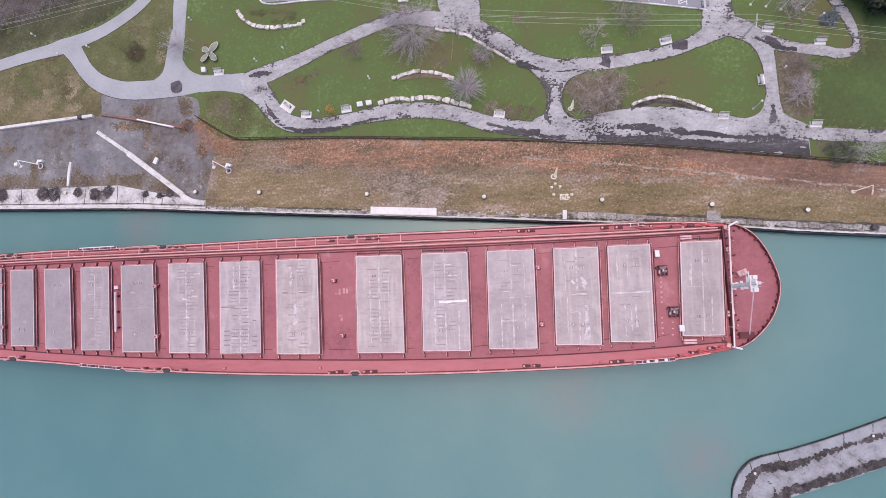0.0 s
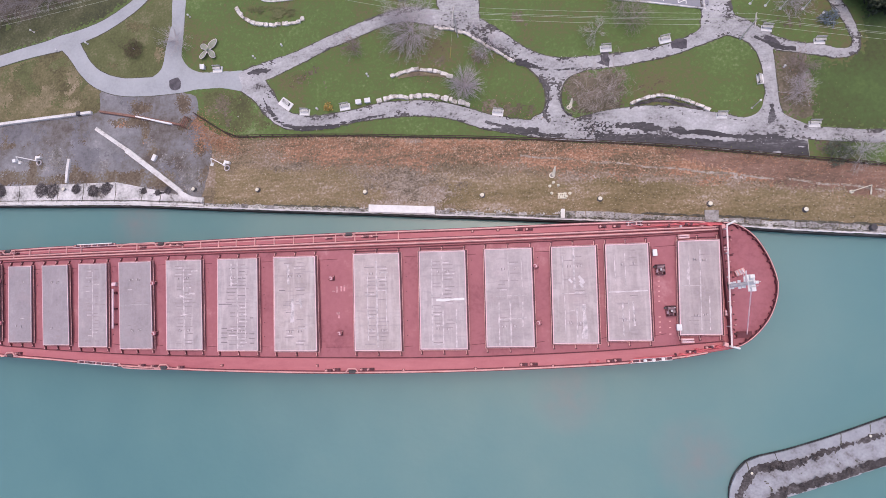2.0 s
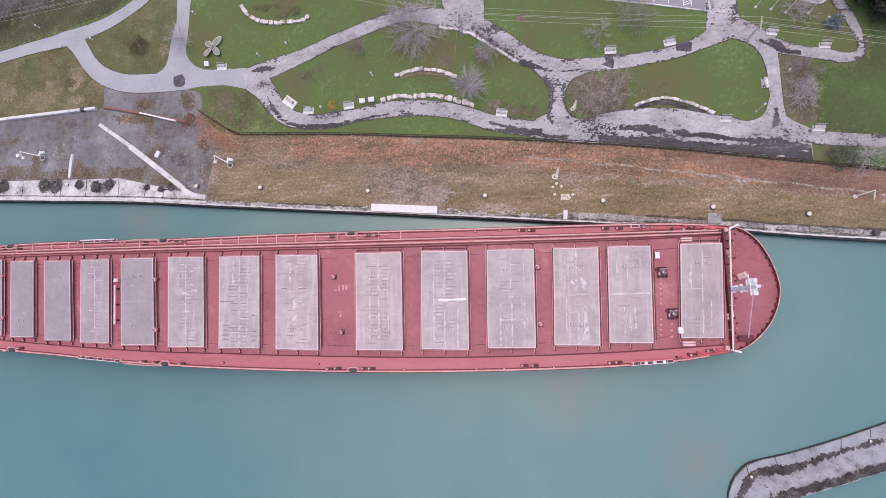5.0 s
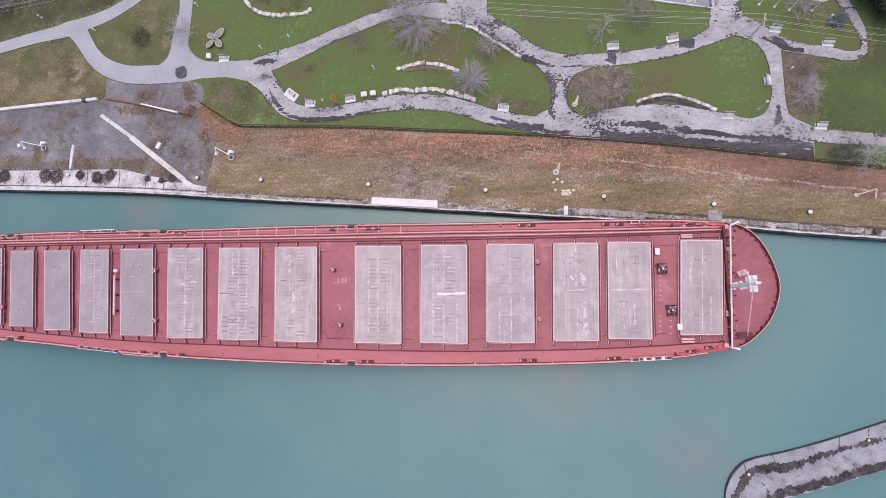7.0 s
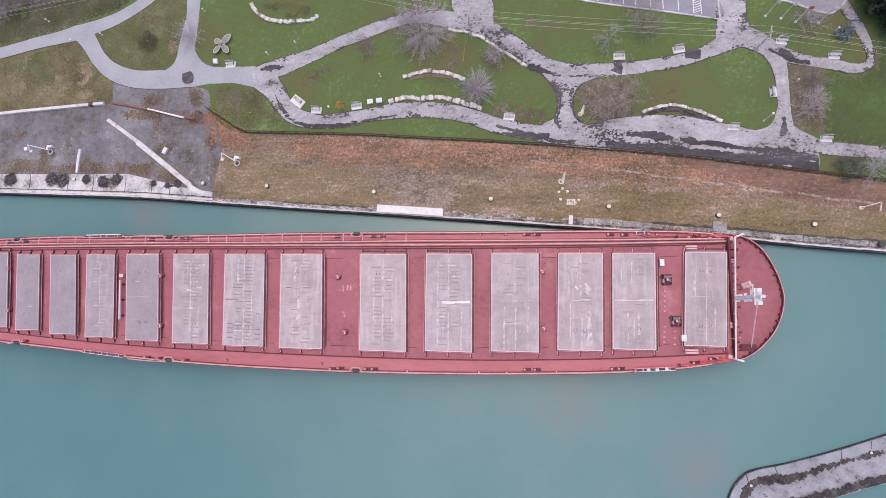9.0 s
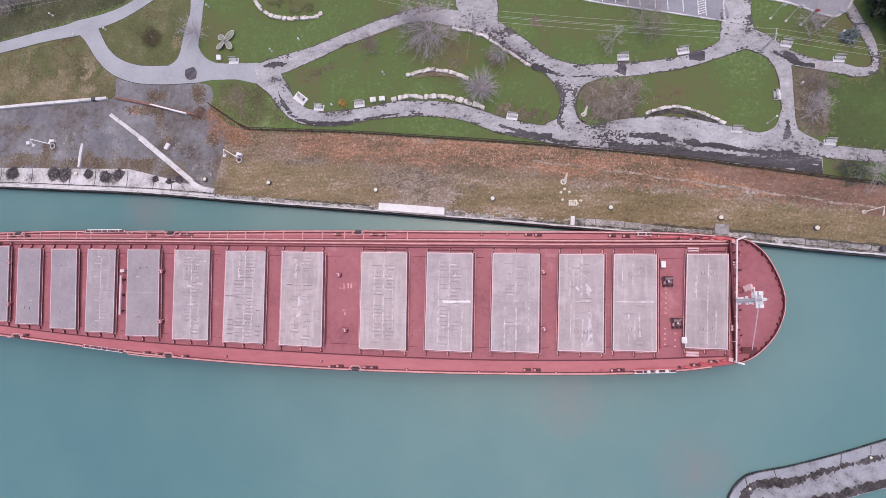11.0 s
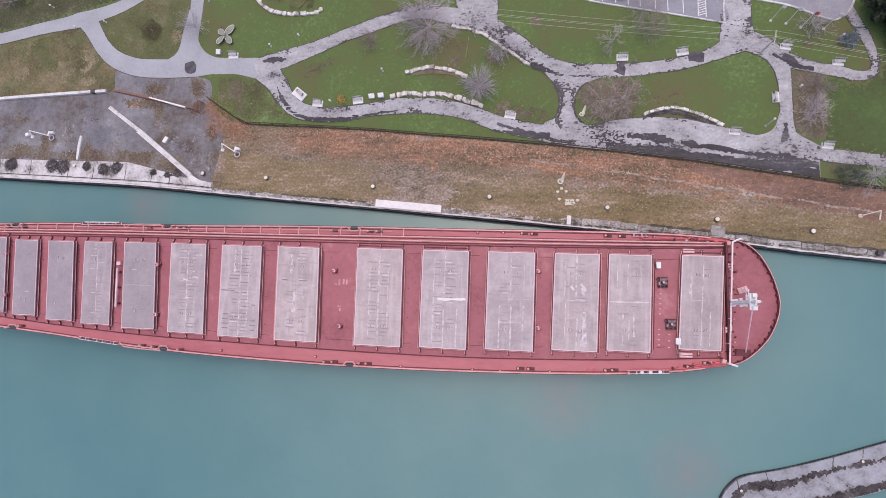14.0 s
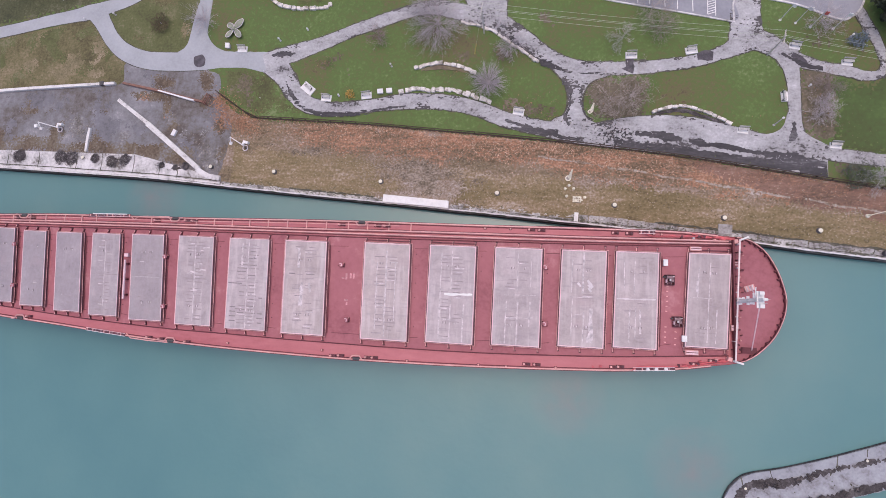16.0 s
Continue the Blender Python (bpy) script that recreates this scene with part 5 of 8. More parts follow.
for i in range(len(HATCHES)):
    sx, sy = (spot(i, 1, 0) - spot(i, 0, 0)).length, (spot(i, 0, 1) - spot(i, 0, 0)).length
    cover = part("hatch_cover", bevelled(tile(bmesh.new(), patch(i, 0.5, 0.5, 1, 1), DECK + 0.5, 0.2), 0.05), cover_material(*LOOKS[i][:3]), ship, "grey-lilac steel hatch cover with worn paint")
    COVERS.append(cover)
    part("coaming", tile(bmesh.new(), patch(i, 0.5, 0.5, 1 - 0.2 / sx, 1 - 0.2 / sy), DECK, 0.5), SIDE, cover, "dark red hatch coaming")
    # Flange widened to the right and darkened to paint the cover's shadow line.
    part("flange", tile(bmesh.new(), patch(i, 0.5 + 0.06 / sx, 0.5, 1 + 0.6 / sx, 1 + 0.34 / sy), DECK + 0.36, 0.08), SIDE, cover, "dark red coaming flange with the cover's shadow line painted in")
    wu, wv = 0.07 / sx, 0.07 / sy
    for u, v, du, dv in ((0.5 + 0.06 / sx, -0.17 / sy + wv / 2, 1 + 0.6 / sx, wv), (0.5 + 0.06 / sx, 1 + 0.17 / sy - wv / 2, 1 + 0.6 / sx, wv), (-0.24 / sx + wu / 2, 0.5, wu, 1 + 0.3 / sy), (1 + 0.36 / sx - wu / 2, 0.5, wu, 1 + 0.3 / sy)):
        part("flange_edge", tile(bmesh.new(), patch(i, u, v, du, dv), DECK + 0.43, 0.02), LINE, cover, "rubbed pale edge of the coaming flange")
    if i in (8, 9, 13):
        a, b = spot(i, 0.0, -0.5 / sy), spot(i, 1.0, -0.5 / sy)
        bm = bmesh.new()
        rod(bm, (*a, DECK + 0.3), (*b, DECK + 0.3), 0.06, 0.06, 5)
        part("drag_bar", bm, SIDE, cover)
    edge = 0.16 if i > 6 else 0.11
    eu, ev = edge / sx, edge / sy
    for u, v, du, dv in ((0.5, ev / 2, 1, ev), (0.5, 1 - ev / 2, 1, ev), (eu / 2, 0.5, eu, 1 - 2 * ev), (1 - eu / 2, 0.5, eu, 1 - 2 * ev)):
        part("rim", tile(bmesh.new(), patch(i, u, v, du, dv), DECK + 0.685, 0.04), RIM, cover, "pale worn cover edge")
    for side, v in ((1, 0.0), (-1, 1.0)):
        for u in (0.02, 0.5, 0.98):
            x, y = spot(i, u, v)
            bm = bmesh.new()
            vs = [bm.verts.new((x + o, y + side * d, DECK + h)) for o in (-0.06, 0.06) for d, h in ((-0.1, 0), (0.8, 0), (0.62, 0.25), (-0.1, 0.6))]
            bm.faces.new(vs[:4][::-1])
            bm.faces.new(vs[4:])
            for k in range(4):
                bm.faces.new((vs[k], vs[(k + 1) % 4], vs[4 + (k + 1) % 4], vs[4 + k]))
            stay = part("bracket", bm, DEEPRED, cover, "dark red coaming stay")
            # Pale strip on the left paints the highlight of the stay.
            bm = bmesh.new()
            box(bm, x - 0.1, y + side * 0.4, DECK + 0.2, 0.12, 0.66, 0.12)
            part("bracket_face", bm, LINE, stay)
            bm = bmesh.new()
            box(bm, x, y + side * 0.78, DECK, 0.34, 0.16, 0.3)
            part("bracket_foot", bm, SIDE, stay)
    random.seed(40 + i)
    for v in (0.21, 0.79):
        for k in range(4):
            x, y = spot(i, (0.36, 0.42, 0.58, 0.64)[k], v)
            if random.random() < (0.5 if i < 4 else 0.15):
                continue
            y += random.uniform(-0.1, 0.1)
            bm = bmesh.new()
            box(bm, x, y, COVERTOP, 0.12, 0.4, 0.08, random.uniform(-15, 15))
            lug = part("lug", bm, RIBDARK, cover)
            bm = bmesh.new()
            box(bm, x + random.choice((-0.14, 0.14)), y + random.uniform(-0.15, 0.15), COVERTOP, 0.12, 0.2, 0.08, random.uniform(-15, 15))
            part("lug_plate", bm, PALE, lug)

# low stiffener ribs across the covers, in two columns; their darker grey paints their shadow side
random.seed(77)
for i in range(len(HATCHES)):
    amount = LOOKS[i][3]
    rows = max(14, int((spot(i, 0, 1) - spot(i, 0, 0)).length / 0.66))
    for k in range(rows):
        v = 0.05 + 0.9 * (k + 0.5) / rows
        for u0 in (0.37, 0.63):
            if random.random() < (0.25 + 0.65 * amount if amount > 0.25 else amount):
                quad = patch(i, u0 + random.uniform(-0.03, 0.03), v, 0.2 + random.uniform(-0.08, 0.06), 0.007 + 0.006 * random.random())
                if random.random() < 0.28:
                    u, w = u0 + random.uniform(-0.06, 0.06), 0.12 + 0.1 * random.random()
                    part("worn_strip", tile(bmesh.new(), patch(i, u, v + 0.42 / rows, w, 0.008 + 0.004 * random.random()), COVERTOP, 0.008), SCUFF, COVERS[i])
                part("rib", tile(bmesh.new(), quad, COVERTOP, random.uniform(0.012, 0.02)), RIB_SHADE if random.random() < 0.4 and amount > 0.9 else RIB_SHADE_FAINT, COVERS[i])
for i, u, v, du in ((6, 0.17, 0.76, 0.14), (6, 0.17, 0.81, 0.15), (6, 0.17, 0.86, 0.15), (6, 0.17, 0.91, 0.15), (6, 0.85, 0.82, 0.12), (6, 0.85, 0.87, 0.13), (6, 0.85, 0.92, 0.1), (6, 0.85, 0.65, 0.08), (6, 0.2, 0.5, 0.34), (7, 0.2, 0.36, 0.14), (7, 0.64, 0.36, 0.2), (5, 0.55, 0.48, 0.6), (3, 0.5, 0.5, 0.9)):
    part("rib", tile(bmesh.new(), patch(i, u, v, du, 0.012), COVERTOP, 0.02), RIB_SHADE if i > 5 else RIB_SHADE_FAINT, COVERS[i])


def worn(i, u0, v0, u1, v1, w, mat=SCUFF, z=0.018):
    """A ragged strip of rubbed paint on cover i."""
    a, b = spot(i, u0, v0), spot(i, u1, v1)
    k = max(3, int((b - a).length / 0.5))
    pts = [a.lerp(b, t / k) + Vector((random.uniform(-0.012, 0.012), random.uniform(-0.012, 0.012))) for t in range(k + 1)]
    z += random.uniform(0, 0.012)
    part("worn_strip", ribbon([tuple(q) for q in pts], [w * random.uniform(0.55, 1.05) for q in pts], COVERTOP + z, 0.02, 0.2, w * 0.22), mat, COVERS[i], "rubbed pale strip of paint")


# rubbed strips: cover, from, to, width
for i, u0, v0, u1, v1, w in ((10, 0.5, 0.04, 0.5, 0.46, 0.16), (10, 0.52, 0.53, 0.52, 0.99, 0.3), (10, 0.28, 0.55, 0.28, 0.98, 0.25), (10, 0.78, 0.1, 0.78, 0.4, 0.16), (10, 0.78, 0.55, 0.77, 0.8, 0.2), (10, 0.22, 0.49, 0.9, 0.48, 0.16), (10, 0.3, 0.72, 0.85, 0.71, 0.2),
                            (11, 0.5, 0.02, 0.5, 0.45, 0.34), (11, 0.25, 0.1, 0.25, 0.45, 0.26), (11, 0.2, 0.49, 0.85, 0.49, 0.14), (11, 0.54, 0.64, 0.54, 0.95, 0.24), (11, 0.28, 0.5, 0.28, 0.9, 0.18), (11, 0.7, 0.6, 0.7, 0.95, 1.0), (11, 0.36, 0.67, 0.5, 0.66, 0.14),
                            (12, 0.45, 0.1, 0.45, 0.45, 0.14), (12, 0.36, 0.6, 0.36, 0.95, 0.24), (12, 0.5, 0.58, 0.5, 0.9, 0.2), (12, 0.6, 0.6, 0.62, 0.85, 0.3), (12, 0.2, 0.1, 0.22, 0.4, 0.18),
                            (13, 0.52, 0.1, 0.52, 0.95, 0.2), (13, 0.25, 0.15, 0.25, 0.5, 0.18), (13, 0.22, 0.3, 0.23, 0.42, 0.4), (13, 0.72, 0.6, 0.72, 0.95, 0.18), (13, 0.05, 0.48, 0.6, 0.48, 0.1),
                            (8, 0.5, 0.08, 0.5, 0.96, 0.34), (8, 0.3, 0.2, 0.3, 0.9, 0.2), (8, 0.7, 0.2, 0.7, 0.8, 0.2), (9, 0.27, 0.08, 0.27, 0.96, 0.24), (9, 0.5, 0.05, 0.5, 0.45, 0.2), (9, 0.5, 0.55, 0.5, 0.98, 0.24), (9, 0.78, 0.6, 0.77, 0.98, 0.26),
                            (7, 0.35, 0.08, 0.35, 0.3, 0.5), (7, 0.45, 0.45, 0.42, 0.7, 0.7), (7, 0.62, 0.45, 0.65, 0.55, 0.5), (6, 0.5, 0.02, 0.5, 0.98, 0.22), (6, 0.35, 0.05, 0.35, 0.3, 0.4), (6, 0.7, 0.1, 0.7, 0.9, 0.16),
                            (5, 0.5, 0.1, 0.5, 0.95, 0.24), (5, 0.72, 0.13, 0.9, 0.12, 0.3), (5, 0.65, 0.38, 0.82, 0.38, 0.4), (5, 0.35, 0.4, 0.6, 0.42, 0.3), (5, 0.4, 0.62, 0.7, 0.6, 0.2), (4, 0.05, 0.5, 0.9, 0.5, 0.07), (3, 0.5, 0.1, 0.5, 0.9, 0.14)):
    worn(i, u0, v0, u1, v1, w)
worn(9, 0.36, 0.505, 0.96, 0.495, 0.46, WHITE, 0.034)
worn(12, 0.05, 0.5, 0.95, 0.49, 0.32, PALE, 0.034)
for u, v, w in ((0.64, 0.33, 0.5), (0.68, 0.37, 0.7), (0.66, 0.41, 0.5), (0.42, 0.36, 0.4)):
    worn(11, u - 0.04, v - 0.02, u + 0.03, v + 0.02, w, PALE, 0.034)

# thin welded seams of the deck between covers
for i in range(len(HATCHES) - 1):
    for v in (0.04, 0.96):
        a, b = spot(i, 1, v), spot(i + 1, 0, v)
        a, b = (a, a.lerp(b, 0.55)) if (i + (v > 0.5)) % 2 else (a.lerp(b, 0.2), b)
        bm = bmesh.new()
        rod(bm, (a.x, a.y, DECK + 0.03), (b.x, b.y, DECK + 0.03), 0.04, 0.04, 5)
        part("deck_seam", bm, DEEPRED, ship)
    for k in range(6 if i in (3, 6, 8, 11) else 2):
        q = spot(i, 1, 0.1 + 0.15 * k).lerp(spot(i + 1, 0, 0.1 + 0.15 * k), 0.3)
        bm = bmesh.new()
        rod(bm, (q.x, q.y, DECK), (q.x, q.y, DECK + 0.12), 0.09, 0.08, 6)
        part("lashing_stud", bm, SIDE, ship)

# thin guard rails beside some covers
for i in (0, 2, 4, 7, 12):
    a, b = spot(i, 1, 0.03), spot(i, 1, 0.97)
    bm = bmesh.new()
    rod(bm, (a.x + 0.55, a.y, DECK + 0.25), (b.x + 0.55, b.y, DECK + 0.25), 0.05, 0.05, 5)
    part("hatch_rail", bm, DEEPRED, ship)

# deck fittings
def on_deck(name, x, y, label, make, turn=0.0):
    """A fitting of the ship: its parts are made under an empty mesh base at the place."""
    bm = bmesh.new()
    box(bm, x, y, DECK, *make[0][1:4], turn)
    base = part(name, bm, make[0][0], ship, label)
    for kind, mat, dx, dy, dz, sx, sy, sz in make[1:]:
        bm = bmesh.new()
        if kind in ("drum", "roller"):
            rod(bm, (x + dx - sx / 2, y + dy, DECK + dz), (x + dx + sx / 2, y + dy, DECK + dz), sz, sz, 10)
        elif kind in ("post", "hood"):
            rod(bm, (x + dx, y + dy, DECK + dz), (x + dx, y + dy, DECK + dz + sz), sx, sy, 10)
        else:
            box(bm, x + dx, y + dy, DECK + dz, sx, sy, sz, turn)
        part(kind, bm, mat, base)
    return base


VENT = [(DEEPRED, 0.9, 0.85, 0.2), ("post", SIDE, 0, 0, 0.2, 0.36, 0.3, 0.4), ("hood", RED, 0, 0, 0.6, 0.44, 0.4, 0.14), ("cap", RIM, -0.12, 0.16, 0.74, 0.36, 0.12, 0.04), ("cap", RIM, 0.08, -0.02, 0.74, 0.14, 0.3, 0.04), ("clamp", RIM, 0.05, -0.24, 0.74, 0.3, 0.1, 0.04), ("clamp", LINE, 0.3, 0.3, 0.2, 0.2, 0.14, 0.1)]
for x, y in [(-30.15, 7.86), (-28.65, -1.56), (-63.56, 8.24), (-62.9, -0.74), (4.64, 8.58), (4.7, -0.67), (-95.12, 9.68), (-94.2, 1.87)]:
    on_deck("deck_vent", x, y, "squat dark red deck ventilator", VENT)
GREYMETAL = paint("greasy_metal", (0.27, 0.17, 0.18), 0.6, 0.4, 2.0)
WINCH = [(DEEPRED, 1.5, 1.6, 0.12), ("drum", GREYMETAL, 0.05, 0.42, 0.5, 1.0, 0, 0.26), ("drum", SIDE, -0.1, -0.45, 0.45, 0.8, 0, 0.24), ("motor", GREYMETAL, 0.45, -0.1, 0.12, 0.34, 0.42, 0.5), ("gear_case", PALE, 0.12, 0.02, 0.4, 0.3, 0.34, 0.3), ("brake", DARK, -0.8, 0.5, 0.1, 0.3, 0.25, 0.45),
         ("frame_bar", SIDE, 0.0, 0.8, 0.12, 1.5, 0.1, 0.6), ("frame_bar", SIDE, 0.0, -0.78, 0.12, 1.4, 0.1, 0.5), ("frame_bar", SIDE, 0.7, 0.0, 0.12, 0.1, 1.5, 0.5), ("frame_bar", GREYMETAL, -0.38, 0.0, 0.12, 0.1, 1.4, 0.55), ("frame_bar", GREYMETAL, 0.24, 0.0, 0.12, 0.08, 1.4, 0.6), ("lever", RIM, -0.55, -0.2, 0.12, 0.08, 0.5, 0.7), ("lever", PALE, 0.55, 0.55, 0.12, 0.3, 0.08, 0.7)]
for x, y in [(24.08, 7.14), (25.2, 0.59)]:
    on_deck("winch", x, y, "dark steel mooring winch", WINCH)
BOXES = [((23.44, 9.88), 0.6, 0.95, 0.7), ((26.16, -1.97), 0.65, 0.9, 0.8), ((33.75, 0.5), 0.55, 1.0, 0.7)]
for (x, y), a, b, h in BOXES:
    on_deck("deck_box", x, y, "white painted deck locker", [(PALE, a, b, h), ("lid", WHITE, 0, 0, h, a + 0.08, b + 0.08, 0.06)])
for (x, y), a, b in (((28.06, 12.27), 1.7, 0.65), ((27.3, -4.06), 1.9, 0.75), ((33.96, 10.07), 0.6, 0.6), ((33.31, 0.06), 0.4, 0.9)):
    on_deck("side_box", x, y, "pale pink deck box", [(LINE, a, b, 0.6), ("lid", RIM, 0, 0, 0.6, a - 0.2, b - 0.2, 0.06), ("bar", DEEPRED, 0, 0, 0.66, a - 0.1, 0.1, 0.05)])

# bitts, rollers and fairleads along both sides
def fairlead(x, y, side):
    edge = along(TOPSIDE, x) if side > 0 else along(LOWSIDE, x)
    bm = bmesh.new()
    rod(bm, (x - 0.55, edge - 0.22 * side, DECK + 0.2), (x + 0.55, edge - 0.22 * side, DECK + 0.2), 0.3, 0.3, 10)
    base = part("fairlead", bm, DARK, ship, "dark roller fairlead in a pale rail recess")
    bm = bmesh.new()
    pts = [(x - 1.7, edge - 0.1 * side), (x - 1.1, edge - 0.12 * side), (x - 0.6, edge - 0.75 * side), (x + 0.6, edge - 0.75 * side), (x + 1.1, edge - 0.12 * side), (x + 1.7, edge - 0.1 * side)]
    tube(bm, [(a, b, DECK + 0.5) for a, b in pts], 0.12)
    part("rail", bm, LINE, base)


for x, y in [(-62.49, 15.2), (-27.07, 15.24), (-94.05, 15.1)]:
    fairlead(x, y, 1)
for x, y in [(-60.94, -6.61), (-26.57, -7.89), (-91.84, -4)]:
    fairlead(x, y, -1)
BITT = [(DEEPRED, 1.3, 0.5, 0.1), ("post", LINE, -0.38, 0, 0.1, 0.17, 0.17, 0.45), ("post", SIDE, 0.38, 0, 0.1, 0.2, 0.2, 0.42), ("pin", SIDE, 0, 0, 0.1, 1.0, 0.1, 0.1)]
for x, y in [(-66.2, 14.96), (-60.12, 15.04), (-58.78, 15.01), (-30.74, 14.92), (-24.22, 14.88), (-22.61, 14.85), (15.71, 14.57), (17.94, 14.51), (29.03, 14.26), (2.19, 14.78), (3.86, 14.74), (-92.44, 14.96), (-95.5, 14.91)]:
    on_deck("mooring_bitt", x, y, "pair of mooring bitts on a red base", BITT)
for x, y in [(-65.23, -6.36), (-62.8, -6.53), (-57.78, -6.78), (-30.74, -7.75), (-29.35, -7.64), (-24.61, -7.68), (-23.44, -7.67), (1.93, -7.29), (3.55, -7.27), (15.57, -6.96), (16.61, -6.86), (27.87, -5.79), (30.41, -5.16), (-90.2, -3.79)]:
    on_deck("mooring_bitt", x, y, "pair of mooring bitts on a red base", BITT)
KNOB = [(DEEPRED, 0.5, 0.4, 0.12), ("post", LINE, 0, 0, 0.12, 0.16, 0.14, 0.25)]
for x, y in [(-17.82, -7.88), (-5.85, -7.83), (-1.35, -7.87), (6.59, -7.59), (-5.56, 14.86), (-1.28, 14.86), (20.73, -6.91), (21.92, -6.89), (21.75, 14.52), (22.97, 14.49), (31.44, 14.39), (-32.77, -6.92), (-50.09, -6.61)]:
    on_deck("deck_stud", x, y, "small pale deck fitting", KNOB)

# rails, gangways and cables at the shoulders
def bar(name, a, b, r, z0, z1, mat, label):
    bm = bmesh.new()
    rod(bm, (*a, z0), (*b, z1), r, r, 6)
    return part(name, bm, mat, ship, label)


for a, b in ((((-80.16, 15.68)), ((-71.53, 15.71))), (((-77.9, -5.45)), ((-69.91, -6.2))), (((18.5, -7.1)), ((24.81, -6.69))), (((19.46, 14.76)), ((21.94, 14.79)))):
    bm = bmesh.new()
    mx, my = (a[0] + b[0]) / 2, (a[1] + b[1]) / 2
    ln, tn = math.dist(a, b), math.degrees(math.atan2(b[1] - a[1], b[0] - a[0]))
    box(bm, mx, my, DECK + 0.3, ln, 0.5, 0.08, tn)
    g = part("gangway", bm, SIDE, ship, "folded gangway with a worn white side rail")
    out = 0.24 if my > 5 else -0.24
    for o, w, mat in ((out, 0.16 if mx < 0 < my else 0.08, WHITE), (-out, 0.07, RIM)):
        bm = bmesh.new()
        box(bm, mx - o * math.sin(radians(tn)), my + o * math.cos(radians(tn)), DECK + 0.38, ln * (0.82 if w > 0.1 else 1.0), w, 0.1, tn)
        part("side_rail", bm, mat, g)
    n = int(ln / 0.55)
    for k in range(n):
        t = (k + 0.5) / n - 0.5
        if k % 3 != 1:
            bm = bmesh.new()
            box(bm, mx + t * ln * math.cos(radians(tn)), my + t * ln * math.sin(radians(tn)), DECK + 0.38, 0.2, 0.4, 0.03 + 0.05 * (k % 2), tn)
            part("tread", bm, (LINE, GREYMETAL)[k % 2], g)
for pts in ([(18.32, -7.28), (19.2, -6.66), (23.47, -6.44), (27.69, -6.05), (32.3, -5.32)], [(20.17, 14.65), (21.47, 14.16), (25.4, 14.25), (29.72, 14.25), (33.95, 13.87)], [(-71.52, 15.6), (-70.77, 14.95), (-69.91, 15.57), (-63.76, 15.65)], [(-69.72, -5.89), (-68.76, -6.69), (-65.41, -6.95), (-61.45, -7.11)], [(26.84, -6.41), (28.55, -5.7), (30.4, -5.34), (32.73, -5.06)], [(27.59, 14.66), (29.71, 14.06), (31.6, 14.29), (34.13, 13.96)]):
    pipe("mooring_rail", pts, 0.1, DECK + 0.35, VIVID if pts[0][0] > 0 else LINE, "red tubular rail")

for x, y, sx, sy, h, t, mat in ((24.6, 14.3, 0.9, 0.25, 0.5, 4, VIVID), (26.0, 14.15, 0.3, 0.5, 0.6, 0, SIDE), (26.9, 14.4, 0.7, 0.2, 0.5, 10, VIVID), (27.8, 13.95, 0.35, 0.35, 0.5, 0, PALE), (28.6, 14.25, 0.5, 0.3, 0.6, -15, SIDE), (30.2, 14.15, 0.8, 0.22, 0.5, -12, VIVID), (31.0, 13.75, 0.4, 0.4, 0.5, 0, LINE), (32.2, 13.9, 0.9, 0.25, 0.6, -10, VIVID), (33.2, 13.5, 0.3, 0.3, 0.7, 0, SIDE),
                                 (25.4, -6.2, 0.3, 0.5, 0.6, 0, SIDE), (26.3, -6.05, 0.7, 0.22, 0.5, 8, VIVID), (27.2, -5.7, 0.4, 0.3, 0.6, 0, SIDE), (28.6, -5.35, 0.5, 0.25, 0.5, 15, VIVID), (29.4, -5.5, 0.9, 0.2, 0.5, 10, VIVID), (30.9, -5.0, 0.4, 0.4, 0.5, 0, LINE), (31.8, -4.95, 0.8, 0.22, 0.6, 12, VIVID), (13.6, -6.95, 0.5, 0.3, 0.5, 0, VIVID), (12.4, -7.1, 0.3, 0.3, 0.4, 0, VIVID)):
    bm = bmesh.new()
    box(bm, x, y, DECK, sx, sy, h, t, 0.8)
    part("mooring_gear", bevelled(bm, 0.03), mat, ship, "small red mooring gear on the deck edge")
for x, y in [(20.73, -6.99), (22, -6.93), (23.45, -6.79)]:
    bm = bmesh.new()
    rod(bm, (x, y, DECK + 0.42), (x, y, DECK + 0.7), 0.27, 0.24, 12)
    part("float_drum", bm, WHITE, ship, "white float drum on the gangway")
# travelling gantry arm lying between two covers
(ax, ay), (bx, by) = (-71.3, 7.4), (-70.85, 0.3)
arm = bar("boom", (ax, ay), (bx, by), 0.2, DECK + 0.8, DECK + 0.8, RIM, "pale pink stowed boom")
for k in (0.1, 0.5, 0.9):
    bm = bmesh.new()
    box(bm, ax + (bx - ax) * k, ay + (by - ay) * k, DECK, 0.7, 0.3, 0.5)
    part("cradle", bm, DEEPRED, arm)
bm = bmesh.new()
box(bm, ax, ay + 0.9, DECK, 0.8, 0.6, 0.7)
part("boom_foot", bm, RIM, ship, "pale boom foot")

# worn lettering bars on the open deck
for x, y, w, h in ((0, 0.0, 0.35, 1.1), (0.75, 0.1, 0.35, 0.9), (1.3, 0.15, 0.3, 1.0), (-0.6, -0.3, 0.5, 0.25), (0.2, -4.1, 0.6, 0.4), (0.35, -4.7, 0.3, 0.5)):
    ox, oy = (-29.29, 5.88)
    bm = bmesh.new()
    box(bm, ox + x, oy + y, DECK + 0.02, w, h, 0.02)
    part("deck_mark", bm, FADED, ship, "worn pale painted mark")

